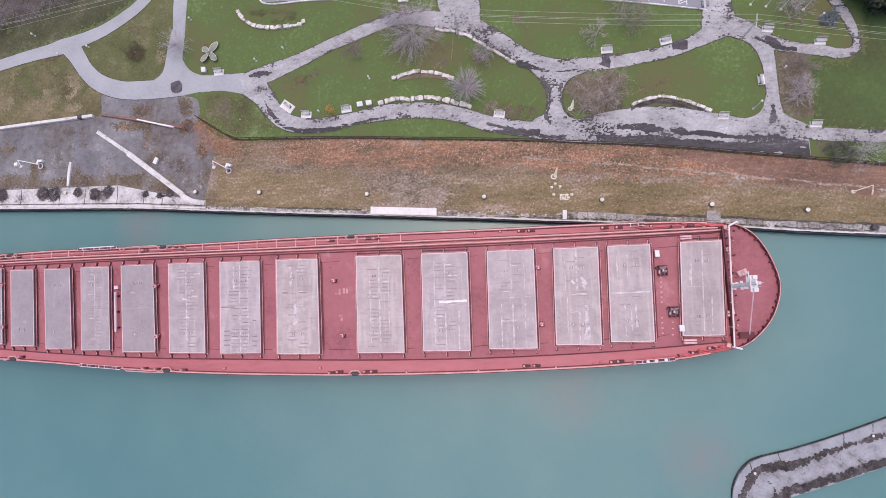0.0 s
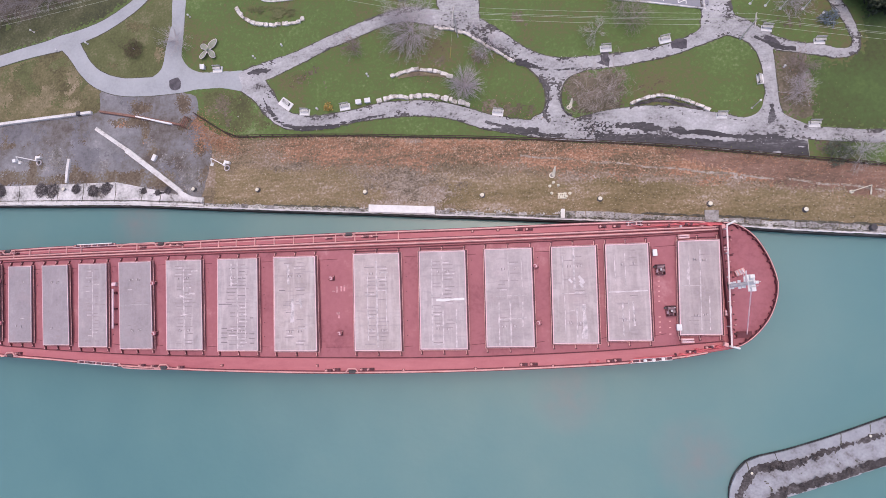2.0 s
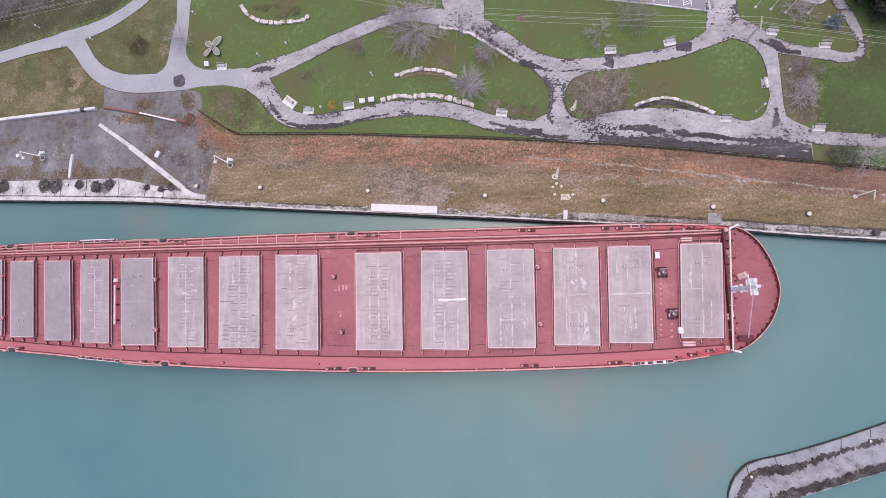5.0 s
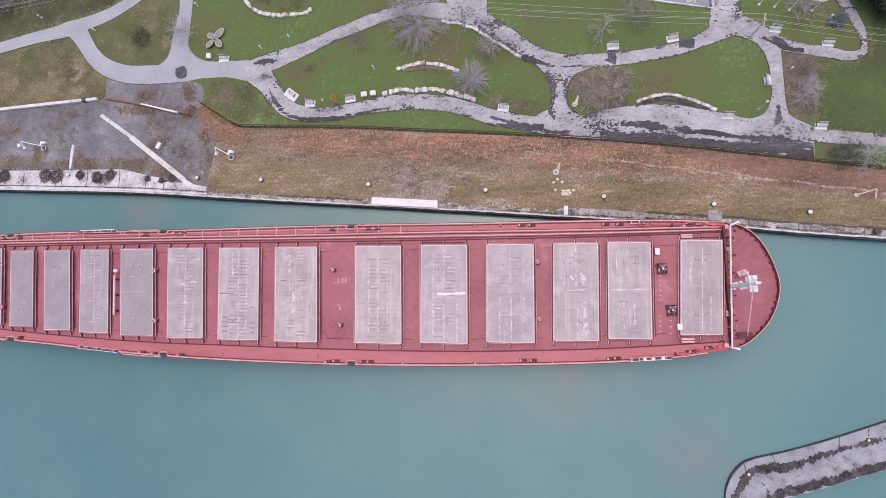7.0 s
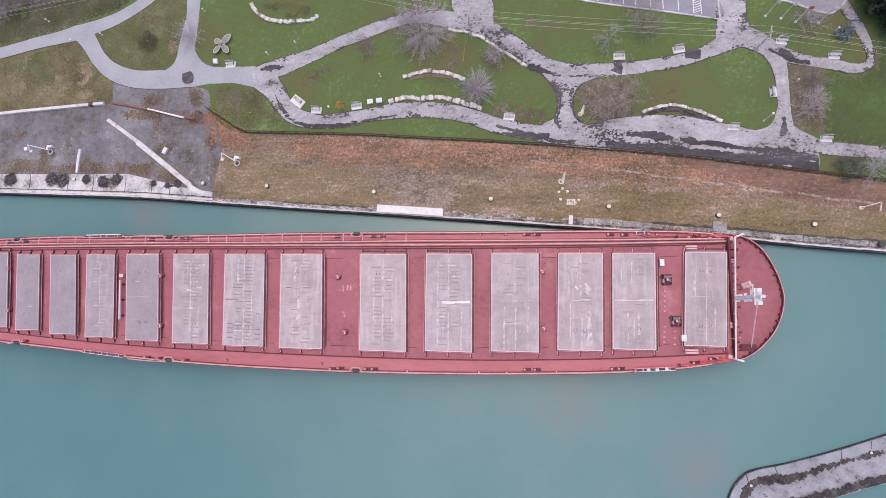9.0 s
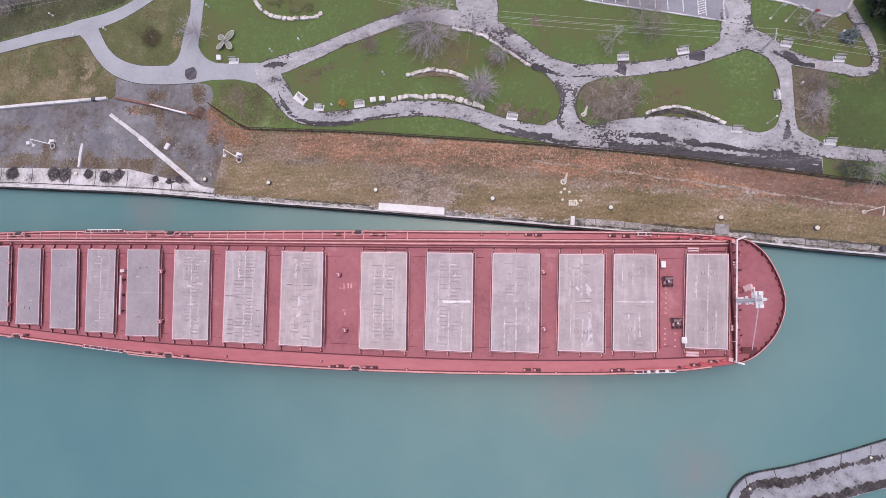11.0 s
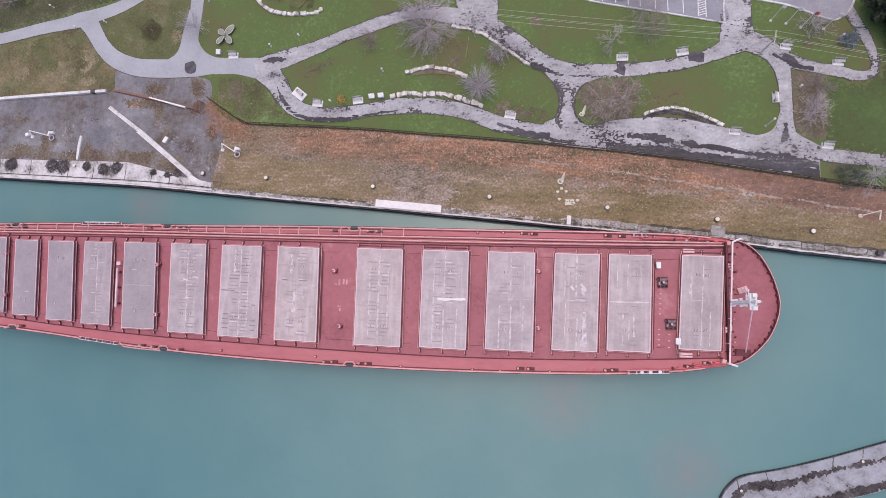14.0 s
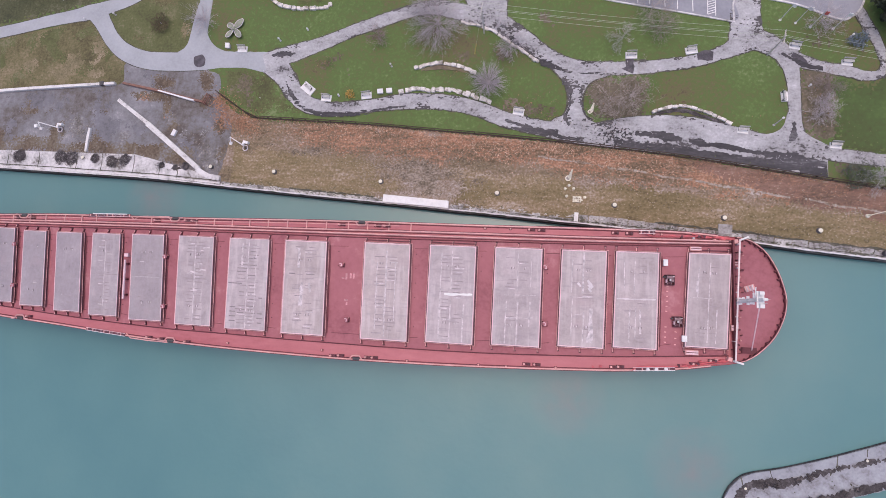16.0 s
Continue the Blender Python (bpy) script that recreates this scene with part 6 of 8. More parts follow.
# dashed walkway marks
for (ax, ay), (bx, by) in (((23.86, 6.15), (23.62, 1.39)), ((23.53, -0.29), (23.37, -3.47)), ((25.03, -1), (24.87, -3.99))):
    k = int(math.dist((ax, ay), (bx, by)) / 0.75)
    for i in range(k):
        bm = bmesh.new()
        box(bm, ax + (bx - ax) * i / k, ay + (by - ay) * i / k, DECK + 0.02, 0.3, 0.16, 0.02)
        part("walkway_mark", bm, LINE, ship, "pale walkway dash")

# breakwater, wings, foremast and bow fittings
(ax, ay), (bx, by) = (34.41, 13.76), (33.4, -5.15)
bm = bmesh.new()
rod(bm, (ax, ay, DECK + 1.2), (bx, by, DECK + 1.2), 0.13, 0.13, 8)
beam = part("breakwater_rail", bm, paint("pinkish_white", (0.84, 0.68, 0.65), 0.5, 0.1), ship, "white cross rail at the forecastle break")
bm = bmesh.new()
box(bm, (ax + bx) / 2 - 0.35, (ay + by) / 2, DECK, 0.25, abs(by - ay), 1.0)
part("breakwater", bm, DEEPRED, ship, "dark red breakwater plate")
for k in range(15):
    bm = bmesh.new()
    box(bm, ax + (bx - ax) * (k + 0.5) / 15 - 0.1, ay + (by - ay) * (k + 0.5) / 15, DECK, 0.35, 0.12, 1.2)
    part("stay", bm, DEEPRED if k % 3 else PALE, beam)
for (x, y), t in (((35.28, 14.03), 24), ((34.08, -5.19), -16)):
    bm = bmesh.new()
    box(bm, x - 0.1, y, DECK + 0.6, 1.6, 0.3, 0.3, t)
    bevelled(bm, 0.08)
    part("davit", bm, WHITE, ship, "white bow davit")
    bm = bmesh.new()
    box(bm, x - 1.3, y - math.copysign(0.45, t), DECK, 0.6, 0.6, 0.9, t)
    part("davit_base", bm, LINE, ship, "pale davit base")

mx, my = (34.2, 4.2)
bm = bmesh.new()
rod(bm, (mx, my, DECK), (mx, my, DECK + 9.5), 0.36, 0.24, 12)
mast = part("foremast", bm, WHITE, ship, "white tubular foremast with platforms and a ladder")
for name, z, sx, sy, sz, dx, dy in (
        ("step", 1.0, 0.5, 1.1, 0.12, 0, 0), ("step", 2.4, 0.4, 0.9, 0.12, 0, 0.1), ("step", 4.0, 0.4, 1.3, 0.12, 0, 0), ("step", 5.2, 0.4, 0.8, 0.12, 0, -0.2),
        ("yard", 5.9, 0.2, 1.7, 0.14, 0, 0.2), ("platform", 7.7, 1.0, 2.4, 0.14, 0.15, 0), ("light_box", 7.84, 0.6, 0.5, 0.5, 0.2, 0.9), ("light_box", 7.84, 0.6, 0.5, 0.5, 0.2, -0.9),
        ("yard", 8.6, 0.3, 1.0, 0.14, 0.1, 0), ("light_box", 9.3, 0.35, 0.4, 0.4, 0.15, 0), ("winch_box", 0.0, 0.8, 1.0, 0.8, 0.1, 0.0)):
    bm = bmesh.new()
    box(bm, mx + dx, my + dy, DECK + z, sx, sy, sz)
    part(name, bm, WHITE, mast)
for o in (-0.2, 0.2):
    bm = bmesh.new()
    rod(bm, (mx - 0.42, my + o, DECK), (mx - 0.32, my + o, DECK + 7.7), 0.04, 0.04, 5)
    part("ladder_rail", bm, PALE, mast)
for k in range(3):
    bm = bmesh.new()
    rod(bm, (mx + 0.35 - 0.25 * k, my + (-0.5, 0.0, 0.5)[k], DECK + 7.8), (mx + 0.45 - 0.25 * k, my + (-0.5, 0.0, 0.5)[k], DECK + (9.2, 10.6, 9.0)[k]), 0.05, 0.03, 5)
    part("aerial", bm, WHITE, mast)
for a, b in (((0.3, -0.4, 7.4), (1.9, -7.6, 0.2)), ((0.2, 0.6, 6.0), (1.9, 2.4, 0.5))):
    bm = bmesh.new()
    rod(bm, (mx + a[0], my + a[1], DECK + a[2]), (mx + b[0], my + b[1], DECK + b[2]), 0.09, 0.09, 5)
    part("stay_wire", bm, RIM, mast)
bm = bmesh.new()
rod(bm, (mx + 0.2, my, DECK + 5.9), (mx + 0.3, my + 1.9, DECK + 6.1), 0.08, 0.08, 6)
part("arm", bm, WHITE, mast)
px, py = (35.96, 6.3)
bm = bmesh.new()
box(bm, px, py, DECK, 1.5, 0.9, 0.5, 20)
lock = part("hose_box", bm, LINE, ship, "pale pink deck box with lattice lid")
for k in (-1, 0, 1):
    bm = bmesh.new()
    box(bm, px + 0.42 * k, py + 0.15 * k, DECK + 0.5, 0.16, 0.8, 0.06, 20)
    part("slat", bm, PALE, lock)
px, py = (35.71, -3.32)
on_deck("chain_hatch", px, py, "low dark red deck hatch", [(DEEPRED, 2.2, 0.95, 0.35), ("lid", DEEPRED, 0, 0, 0.35, 2.0, 0.8, 0.05)])
n = 0
for q in OUTLINE:
    if q.x > BREAK + 0.4:
        n += 1
        bm = bmesh.new()
        x, y = BREAK - 3 + (q.x - BREAK + 3) * 0.968, axis(q.x) + (q.y - axis(q.x)) * 0.965
        box(bm, x, y, DECK, 0.24, 0.26 + 0.14 * (n % 3), 0.6, n * 17)
        part("bulwark_stay", bm, DEEPRED, ship)
random.seed(12)
for k in range(22):
    y = -4.2 + 17.2 * (k + random.random()) / 22
    if abs(y - my) > 1.3:
        bm = bmesh.new()
        box(bm, 34.35 + 0.053 * (y - 4.3) + random.uniform(0.1, 0.7), y, DECK + 0.02, random.uniform(0.15, 0.5), random.uniform(0.12, 0.4), random.uniform(0.1, 0.4), random.uniform(-30, 30))
        part("deck_gear", bevelled(bm, 0.03), (DEEPRED, SIDE, DEEPRED, LINE)[k % 4], ship, "small dark gear behind the cross rail")

# ---- quay edge: coping stones, slab, bollards ----
random.seed(5)
coping = tagged(new("quay_coping"), "worn grey coping stones along the quay edge", "coping", kind="structure")
STONES = []
for k in range(6):
    bm = bmesh.new()
    box(bm, 0, 0, 0, 1, 1, 0.3)
    bmesh.ops.bevel(bm, geom=list(bm.edges), offset=0.03, segments=1, affect="EDGES")
    for v in bm.verts:
        v.co.x += random.uniform(-0.02, 0.02)
        v.co.z += random.uniform(-0.03, 0.03)
    bm.normal_update()
    me = bpy.data.meshes.new("coping_stone")
    bm.to_mesh(me)
    bm.free()
    me.materials.append(STONE)
    STONES.append(me)
x, end = (-56.9, 22.76)[0], (69.55, 10.63)[0]
while x < end:
    far = x > (8.92, 16.93)[0]
    w = random.uniform(1.6, 3.4) if far else random.uniform(0.8, 2.2)
    d = random.uniform(1.2, 1.75) if far else random.uniform(0.6, 1.0)
    y = along(QUAY, x + w / 2)
    slope = math.atan2(along(QUAY, x + w) - along(QUAY, x), w)
    ob = new("coping_stone", random.choice(STONES))
    ob.parent = coping
    ob.matrix_basis = pose(x + w / 2, y + d / 2 + 0.05 + random.uniform(-0.04, 0.04), GROUND - 0.18 + random.uniform(-0.03, 0.05), 0, 0, math.degrees(slope)) @ Matrix.Diagonal((w - 0.06, d, 1, 1))
    x += w

for off, w, x0 in ((1.62, 0.3, (8.92, 16.93)[0]), (0.5, 0.14, (-11.88, 18.17)[0]), (0.95, 0.3, (-56.08, 22.62)[0])):
    setting("coping_joint", ribbon([(x, y + off) for x, y in QUAY if x0 < x and (off > 0.96 or off < 0.6 or x < (-24.39, 19.97)[0])], w, GROUND + 0.17, 0.1, 0.3, 0.22), EDGING, "dark weedy joint along the quay coping", "joint")
(ax, ay), (bx, by) = (-24.62, 21.4), (-12.49, 18.96)
(cx, cy) = (-12.49, 20.36)
bm = bmesh.new()
tile(bm, [(ax, ay), (cx, cy), (bx, by), (ax, ay - (cy - by))], GROUND, 0.5)
bevelled(bm, 0.05)
tagged(part("concrete_slab", bm, WHITE), "long white painted concrete block on the quay edge", "concrete block")

bm = bmesh.new()
rod(bm, (0, 0, 0), (0, 0, 0.1), 0.52, 0.48, 16)
bollard = tagged(part("bollard", bm, DARK), "white mushroom mooring bollard on the quay verge", "bollard", "quay bollards")
bm = bmesh.new()
rod(bm, (0, 0, 0.12), (0, 0, 0.42), 0.24, 0.26, 14)
part("post", bm, DARK, bollard)
bm = bmesh.new()
for z0, z1, r0, r1 in ((0.4, 0.47, 0.3, 0.36), (0.47, 0.53, 0.36, 0.31), (0.53, 0.56, 0.31, 0.14)):
    rod(bm, (0, 0, z0), (0, 0, z1), r0, r1, 16)
part("cap", bm, CREAM, bollard, "cream white domed bollard cap")
spots = [(-46.2, 25.5), (-25.3, 23.81), (-3.9, 21.95), (16.32, 20.11), (34.07, 18.22), (48.7, 16.4), (-59.22, 26.4), (-87.12, 28.09)]
bollard.matrix_basis = pose(*spots[0], GROUND)
for x, y in spots[1:]:
    copy_thing(bollard, pose(x, y, GROUND))
for x, y in [(36.81, -25.13), (54.61, -19.46)]:
    copy_thing(bollard, pose(x, y, PIER_TOP_Z + 0.08) @ Matrix.Scale(0.6, 4))
bm = bmesh.new()
box(bm, *(34.17, 16.29), GROUND, 2.2, 1.7, 0.3, -4)
tagged(part("concrete_block", bevelled(bm, 0.04), STONE), "square grey concrete block on the quay edge", "concrete block")
bm = bmesh.new()
box(bm, *(9.91, 17.9), GROUND, 0.7, 1.6, 0.25, -4)
tagged(part("ladder_block", bevelled(bm, 0.04), WHITE), "white concrete ladder block at the quay edge", "concrete block")


# ---- yard: low walls, rails, gate and mooring gear ----
def low_wall(name, pts, w, h, mat, label, category="low wall"):
    return tagged(part(name, ribbon(pts, w, GROUND + h, h + 0.1, 1.0, 0.02), mat), label, category)


low_wall("low_wall", [(-80.81, 40.16), (-73.28, 34.91)], [0.67, 0.72], 0.45, WHITEWORN, "long white concrete low wall across the yard")
low_wall("low_wall", [(-73.79, 35.17), (-61.79, 25.99)], [1.02, 0.92], 0.5, WHITEWORN, "wider white concrete low wall across the yard")
low_wall("low_wall", [(-62.14, 25.94), (-59.58, 24.51), (-57.21, 23.99)], [0.92, 0.91, 0.8], 0.45, CONCRETE, "pale concrete end of the yard wall")
low_wall("low_wall", [(-122.16, 41.46), (-105.9, 42.59), (-92.75, 43.22), (-82, 43.64)], [0.59, 0.58, 0.57, 0.56], 0.6, WHITEWORN, "white concrete barrier at the yard edge")
low_wall("low_wall", [(-80.24, 43.72), (-72.1, 41.95), (-67.36, 40.74), (-61.82, 39.4)], [0.37, 0.48, 0.48, 0.35], 0.5, RUST, "rusty red kerb rail at the yard edge")
low_wall("low_wall", [(-72.1, 41.95), (-67.84, 40.77), (-64.13, 39.75)], [0.24, 0.3, 0.3], 0.62, WHITE, "white rail on the yard kerb")
low_wall("low_wall", [(-86.45, 34.28), (-86.64, 32.28), (-86.73, 29.36)], [0.49, 0.61, 0.42], 0.4, WHITEWORN, "short white concrete strip in the yard")
for (x, y), t in (((-61.25, 39.83), 65),):
    g = tagged(empty("gate_frame", x, y, GROUND, t), "brown timber gate frame beside the yard", "gate")
    for dx in (-1.0, 1.0):
        for dy in (-0.35, 0.35):
            bm = bmesh.new()
            box(bm, dx, dy, 0, 0.16, 0.16, 1.2)
            part("post", bm, RUST if t > 20 else DARK, g)
    for dy in (-0.35, 0.35):
        for z in (0.5, 1.05):
            bm = bmesh.new()
            box(bm, 0, dy, z, 2.0, 0.12, 0.12)
            part("rail", bm, RUST if t > 20 else DARK, g)
bm = bmesh.new()
box(bm, *(-84.8, 43.61), GROUND, 0.9, 0.8, 0.75, 5)
tagged(part("junction_box", bevelled(bm, 0.04), DARK), "dark metal junction box on the barrier", "box")
bm = bmesh.new()
box(bm, *(-67.78, 33.22), GROUND, 0.8, 1.3, 0.5, -25)
tagged(part("concrete_box", bevelled(bm, 0.05), WHITE), "small white concrete box in the yard", "box")


def line_stand(x, y, turn, reach, label):
    """White mooring signal stand: foot, post, long arm, wheel and box."""
    g = tagged(empty("mooring_stand", x, y, GROUND, turn), label, "mooring stand")
    for name, mat, a in (("foot", WHITE, (0, 0, 0, 0.6, 0.6, 0.25)), ("head_box", WHITE, (reach - 0.1, 1.0, 0.0, 1.1, 0.5, 0.7)), ("bracket", WHITE, (reach - 0.4, 0.5, 0.3, 0.4, 0.6, 0.5))):
        bm = bmesh.new()
        box(bm, *a)
        part(name, bevelled(bm, 0.03), mat, g)
    bm = bmesh.new()
    rod(bm, (0, 0, 0.2), (0, 1.0, 1.1), 0.1, 0.1, 8)
    part("post", bm, WHITE, g)
    bm = bmesh.new()
    rod(bm, (0, 1.0, 1.1), (reach, 0.2, 0.9), 0.09, 0.09, 8)
    part("arm", bm, WHITE, g)
    bm = bmesh.new()
    tube(bm, [(reach + 0.3 + 0.5 * math.cos(math.tau * k / 14), -0.1 + 0.5 * math.sin(math.tau * k / 14), 0.6) for k in range(15)], 0.1, 5)
    part("wheel", bm, PALE, g)
    bm = bmesh.new()
    rod(bm, (reach + 0.3, -0.1, 0), (reach + 0.3, -0.1, 0.7), 0.16, 0.16, 8)
    part("pedestal", bm, DARK, g)


line_stand(*(-97.78, 34.3), -4, 4.6, "white mooring stand with long arm on the yard")
line_stand(*(-55.64, 31.1), -16, 3.2, "white mooring stand with arm on the verge")
bm = bmesh.new()
box(bm, *(-98.74, 34.7), GROUND, 0.7, 0.7, 0.6, 10)
tagged(part("signal_box", bevelled(bm, 0.05), WHITE), "small white box beside the mooring stand", "box")

# verge markers
def signal_post(x, y, h, r, label):
    """A white tapering post that leans a little, with a ring at its foot."""
    g = tagged(empty("signal_post", x, y, GROUND), label, "post", "white signal posts")
    bm = bmesh.new()
    rod(bm, (0.12, 0.0, 0), (0.42, 1.1, h * 0.7), 0.34, 0.12, 8)
    part("post", bm, CREAM, g)
    bm = bmesh.new()
    tube(bm, [(-0.15 + r * math.cos(math.tau * k / 12), -0.15 + r * math.sin(math.tau * k / 12), 0.25) for k in range(13)], 0.11, 5)
    part("ring", bm, CREAM, g)
    bm = bmesh.new()
    rod(bm, (-0.15, -0.15, 0), (-0.15, -0.15, 0.2), r, r * 0.9, 10)
    part("foot", bm, RIBBED, g)


RIBBED = paint("grey_foot", (0.3, 0.27, 0.24), 0.8, 0.3, 1.5)
signal_post(*(8.57, 24.91), 1.9, 0.42, "white tapering signal post with a ring on the verge")
signal_post(*(12.16, 37.06), 1.5, 0.3, "small white signal post with a ring on the bed")
bm = bmesh.new()
rod(bm, (0, 0, 0), (0, 0, 0.75), 0.48, 0.48, 16)
ob = tagged(part("barrel", bm, DARK), "dark round barrel standing on the quay coping", "barrel")
ob.matrix_basis = pose(*(58.16, 12.93), GROUND + 0.1)
bm = bmesh.new()
rod(bm, (0, 0, 0.05), (0.5, -0.35, 0.5), 0.06, 0.05, 6)
ob = tagged(part("wooden_stake", bm, PALE), "small pale leaning stake in the grass", "stake")
ob.matrix_basis = pose(*(-50.65, 40.41), GROUND)
for x, y in [(8.67, 23.48), (8.02, 22.89), (9.48, 22.94), (8.28, 21.57), (11.36, 21.37)]:
    bm = bmesh.new()
    rod(bm, (x - 0.1, y, GROUND), (x + 0.06, y + 0.05, GROUND + 0.3), 0.3, 0.2, 7)
    tagged(part("pipe_cap", bevelled(bm, 0.05), CREAM), "small whitish pipe cap in the grass", "pipe cap", "verge caps")
g = tagged(empty("utility_grate", *(10, 21.01), GROUND, -3), "white lattice utility grate on the verge", "grate")
for k in range(4):
    bm = bmesh.new()
    box(bm, -0.6 + 0.4 * k, 0, 0.02, 0.14, 1.0, 0.3)
    part("bar", bm, CREAM, g)
for k in range(3):
    bm = bmesh.new()
    box(bm, 0, -0.45 + 0.45 * k, 0.02, 1.5, 0.12, 0.22)
    part("cross_piece", bm, CREAM, g)
for x, y, a in ((-0.55, 0.3, 0.4), (0.3, 0.35, 0.5), (0.65, -0.05, 0.4), (-0.2, -0.3, 0.5), (0.2, -0.4, 0.36), (0.85, -0.15, 0.3)):
    bm = bmesh.new()
    box(bm, x, y, 0.2, a, a * 0.7, 0.2, 60 * x)
    part("valve_cap", bevelled(bm, 0.05), CREAM, g)
g = tagged(empty("barrier_frame", *(55.99, 19.01), GROUND, 14), "thin white angled barrier frame on the verge", "barrier")
for a, b, r in (((0, 0, 0), (0, 0, 0.9), 0.12), ((0, 0, 0.9), (2.7, 0.1, 0.9), 0.06), ((2.7, 0.1, 0.9), (2.6, -0.6, 0.5), 0.06), ((2.6, -0.6, 0.5), (2.5, -1.25, 0.1), 0.13), ((2.7, 0.1, 0.9), (2.7, 0.1, 0.0), 0.06)):
    bm = bmesh.new()
    rod(bm, a, b, r, r, 6)
    part("bar", bm, CREAM, g)
bm = bmesh.new()
rod(bm, (0, 0, 0), (0, 0, 0.2), 0.35, 0.3, 10)
part("foot", bm, CREAM, g)

# ---- fence along the park edge ----
fence = tagged(new("fence"), "dark brown post and rail fence between park and verge", "fence")
CORNER = FENCE[1]
line, posts, run = [Vector(FENCE[0]).lerp(Vector(CORNER), k / 40) for k in range(40)] + glide(FENCE[1:], 0.2), [], 0.0
for a, b in zip(line, line[1:]):
    if run <= 0:
        posts.append(a)
        run = 2.4
    run -= (b - a).length
bm = bmesh.new()
box(bm, 0, 0, 0, 0.13, 0.13, 1.05)
post = part("post", bm, TIMBER, fence)
post.matrix_basis = pose(*posts[0], GROUND)
for q in posts[1:]:
    ob = new("post", post.data)
    ob.parent = fence
    ob.matrix_basis = pose(*q, GROUND)
for a, b in zip(posts, posts[1:]):
    for z in (0.12, 0.98):
        bm = bmesh.new()
        rod(bm, (*a.xy, GROUND + z), (*b.xy, GROUND + z), 0.085, 0.085, 5)
        part("rail", bm, TIMBER, fence)


for pts in (FENCE[:2], FENCE[1:]):
    setting("fence_kerb", ribbon([(x, y - 0.1) for x, y in pts], 0.2, GROUND + 0.2, 0.25, 1.0, 0.03), TIMBER, "dark timber kerb below the fence", "kerb")


# ---- limestone edging walls ----
def boulder(seed):
    random.seed(seed)
    bm = bmesh.new()
    box(bm, 0, 0, 0, 1, 1, 1)
    bmesh.ops.subdivide_edges(bm, edges=list(bm.edges), cuts=1, use_grid_fill=True)
    for v in bm.verts:
        v.co.xy *= 0.93 + 0.07 * (1 if abs(v.co.x) + abs(v.co.y) < 0.9 else 0)
        v.co += Vector((random.uniform(-0.06, 0.06), random.uniform(-0.09, 0.09), random.uniform(-0.09, 0.09)))
    bm.normal_update()
    me = bpy.data.meshes.new("stone")
    bm.to_mesh(me)
    bm.free()
    me.materials.append(LIMESTONE)
    return me


BOULDERS = [boulder(60 + k) for k in range(7)]


def stone_wall(pts, w, label):
    wall = tagged(new("stone_wall"), label, "stone wall", "limestone edging walls")
    line, run = glide(pts, 0.1), 0.0
    for a, b in zip(line, line[1:]):
        if run <= 0:
            size = random.uniform(0.55, 1.1)
            ob = new("stone", random.choice(BOULDERS))
            ob.parent = wall
            d = math.degrees(math.atan2(b.y - a.y, b.x - a.x))
            ob.matrix_basis = pose(a.x, a.y + random.uniform(-0.1, 0.1), GROUND - 0.05, 0, 0, d + random.uniform(-5, 5)) @ Matrix.Diagonal((size, w * random.uniform(0.75, 1.2), random.uniform(0.35, 0.6), 1))
            run = size * 0.97
        run -= (b - a).length


random.seed(11)
stone_wall([(-19.78, 45.7), (-17.2, 46.43), (-14.52, 46.53), (-11.86, 45.96), (-8.49, 44.53)], 0.65, "curved wall of pale limestone blocks on the lawn")
stone_wall([(-22.44, 41.18), (-19.85, 41.64), (-16.63, 41.28), (-13.44, 41.43), (-10.81, 40.72), (-5.82, 39.02)], 0.8, "curved wall of pale limestone blocks beside the path")
stone_wall([(22.95, 36.77), (24.98, 37.49), (27.81, 37.74), (31.03, 36.83), (33.28, 35.79), (35.23, 34.67)], 0.52, "curved wall of pale limestone blocks below the lawn")
stone_wall([(-51.27, 62.75), (-49.87, 60.82), (-47.42, 59.3), (-44.45, 58.58), (-40.94, 58.54), (-37.94, 58.77), (-37.74, 59.81)], 0.65, "horseshoe wall of pale limestone blocks round a bed")
stone_wall([(-11.31, 54.55), (-6.75, 53.18), (-3.93, 51.4), (-0.33, 48.7), (2.7, 46.41)], 0.46, "row of pale limestone blocks edging the path")
way("ground_mulch", [(-18.81, 45.3), (-16.12, 45.8), (-12.92, 45.7), (-9.54, 44.7)], [0.44, 0.87, 0.97, 0.43], BROWN, "reddish mulch below the stone wall", 0.2, "mulch")
way("ground_mulch_east", [(23.22, 36.45), (25.42, 36.94), (27.96, 37.01), (30.71, 36.14), (34.32, 34.72)], [0.3, 0.59, 0.69, 0.58, 0.29], WEED, "dark mulch below the stone wall", 0.2, "mulch")
FLOWERBED = [(-49.4, 62.9), (-48.7, 61.9), (-46.6, 60.5), (-43.7, 59.7), (-39.6, 59.7), (-39.1, 60.8), (-38.9, 61.4), (-44.0, 62.6)]
grown("ground_flower_bed", -50, -38, 59, 63.4, 0.18, lambda x, y: 0 if inside(x, y, FLOWERBED) and rag(x, y, 29.0, 0.5) > -0.25 else None, [GREENISH], "thin olive growth in the bed inside the stone horseshoe", "flower bed", 0.35)


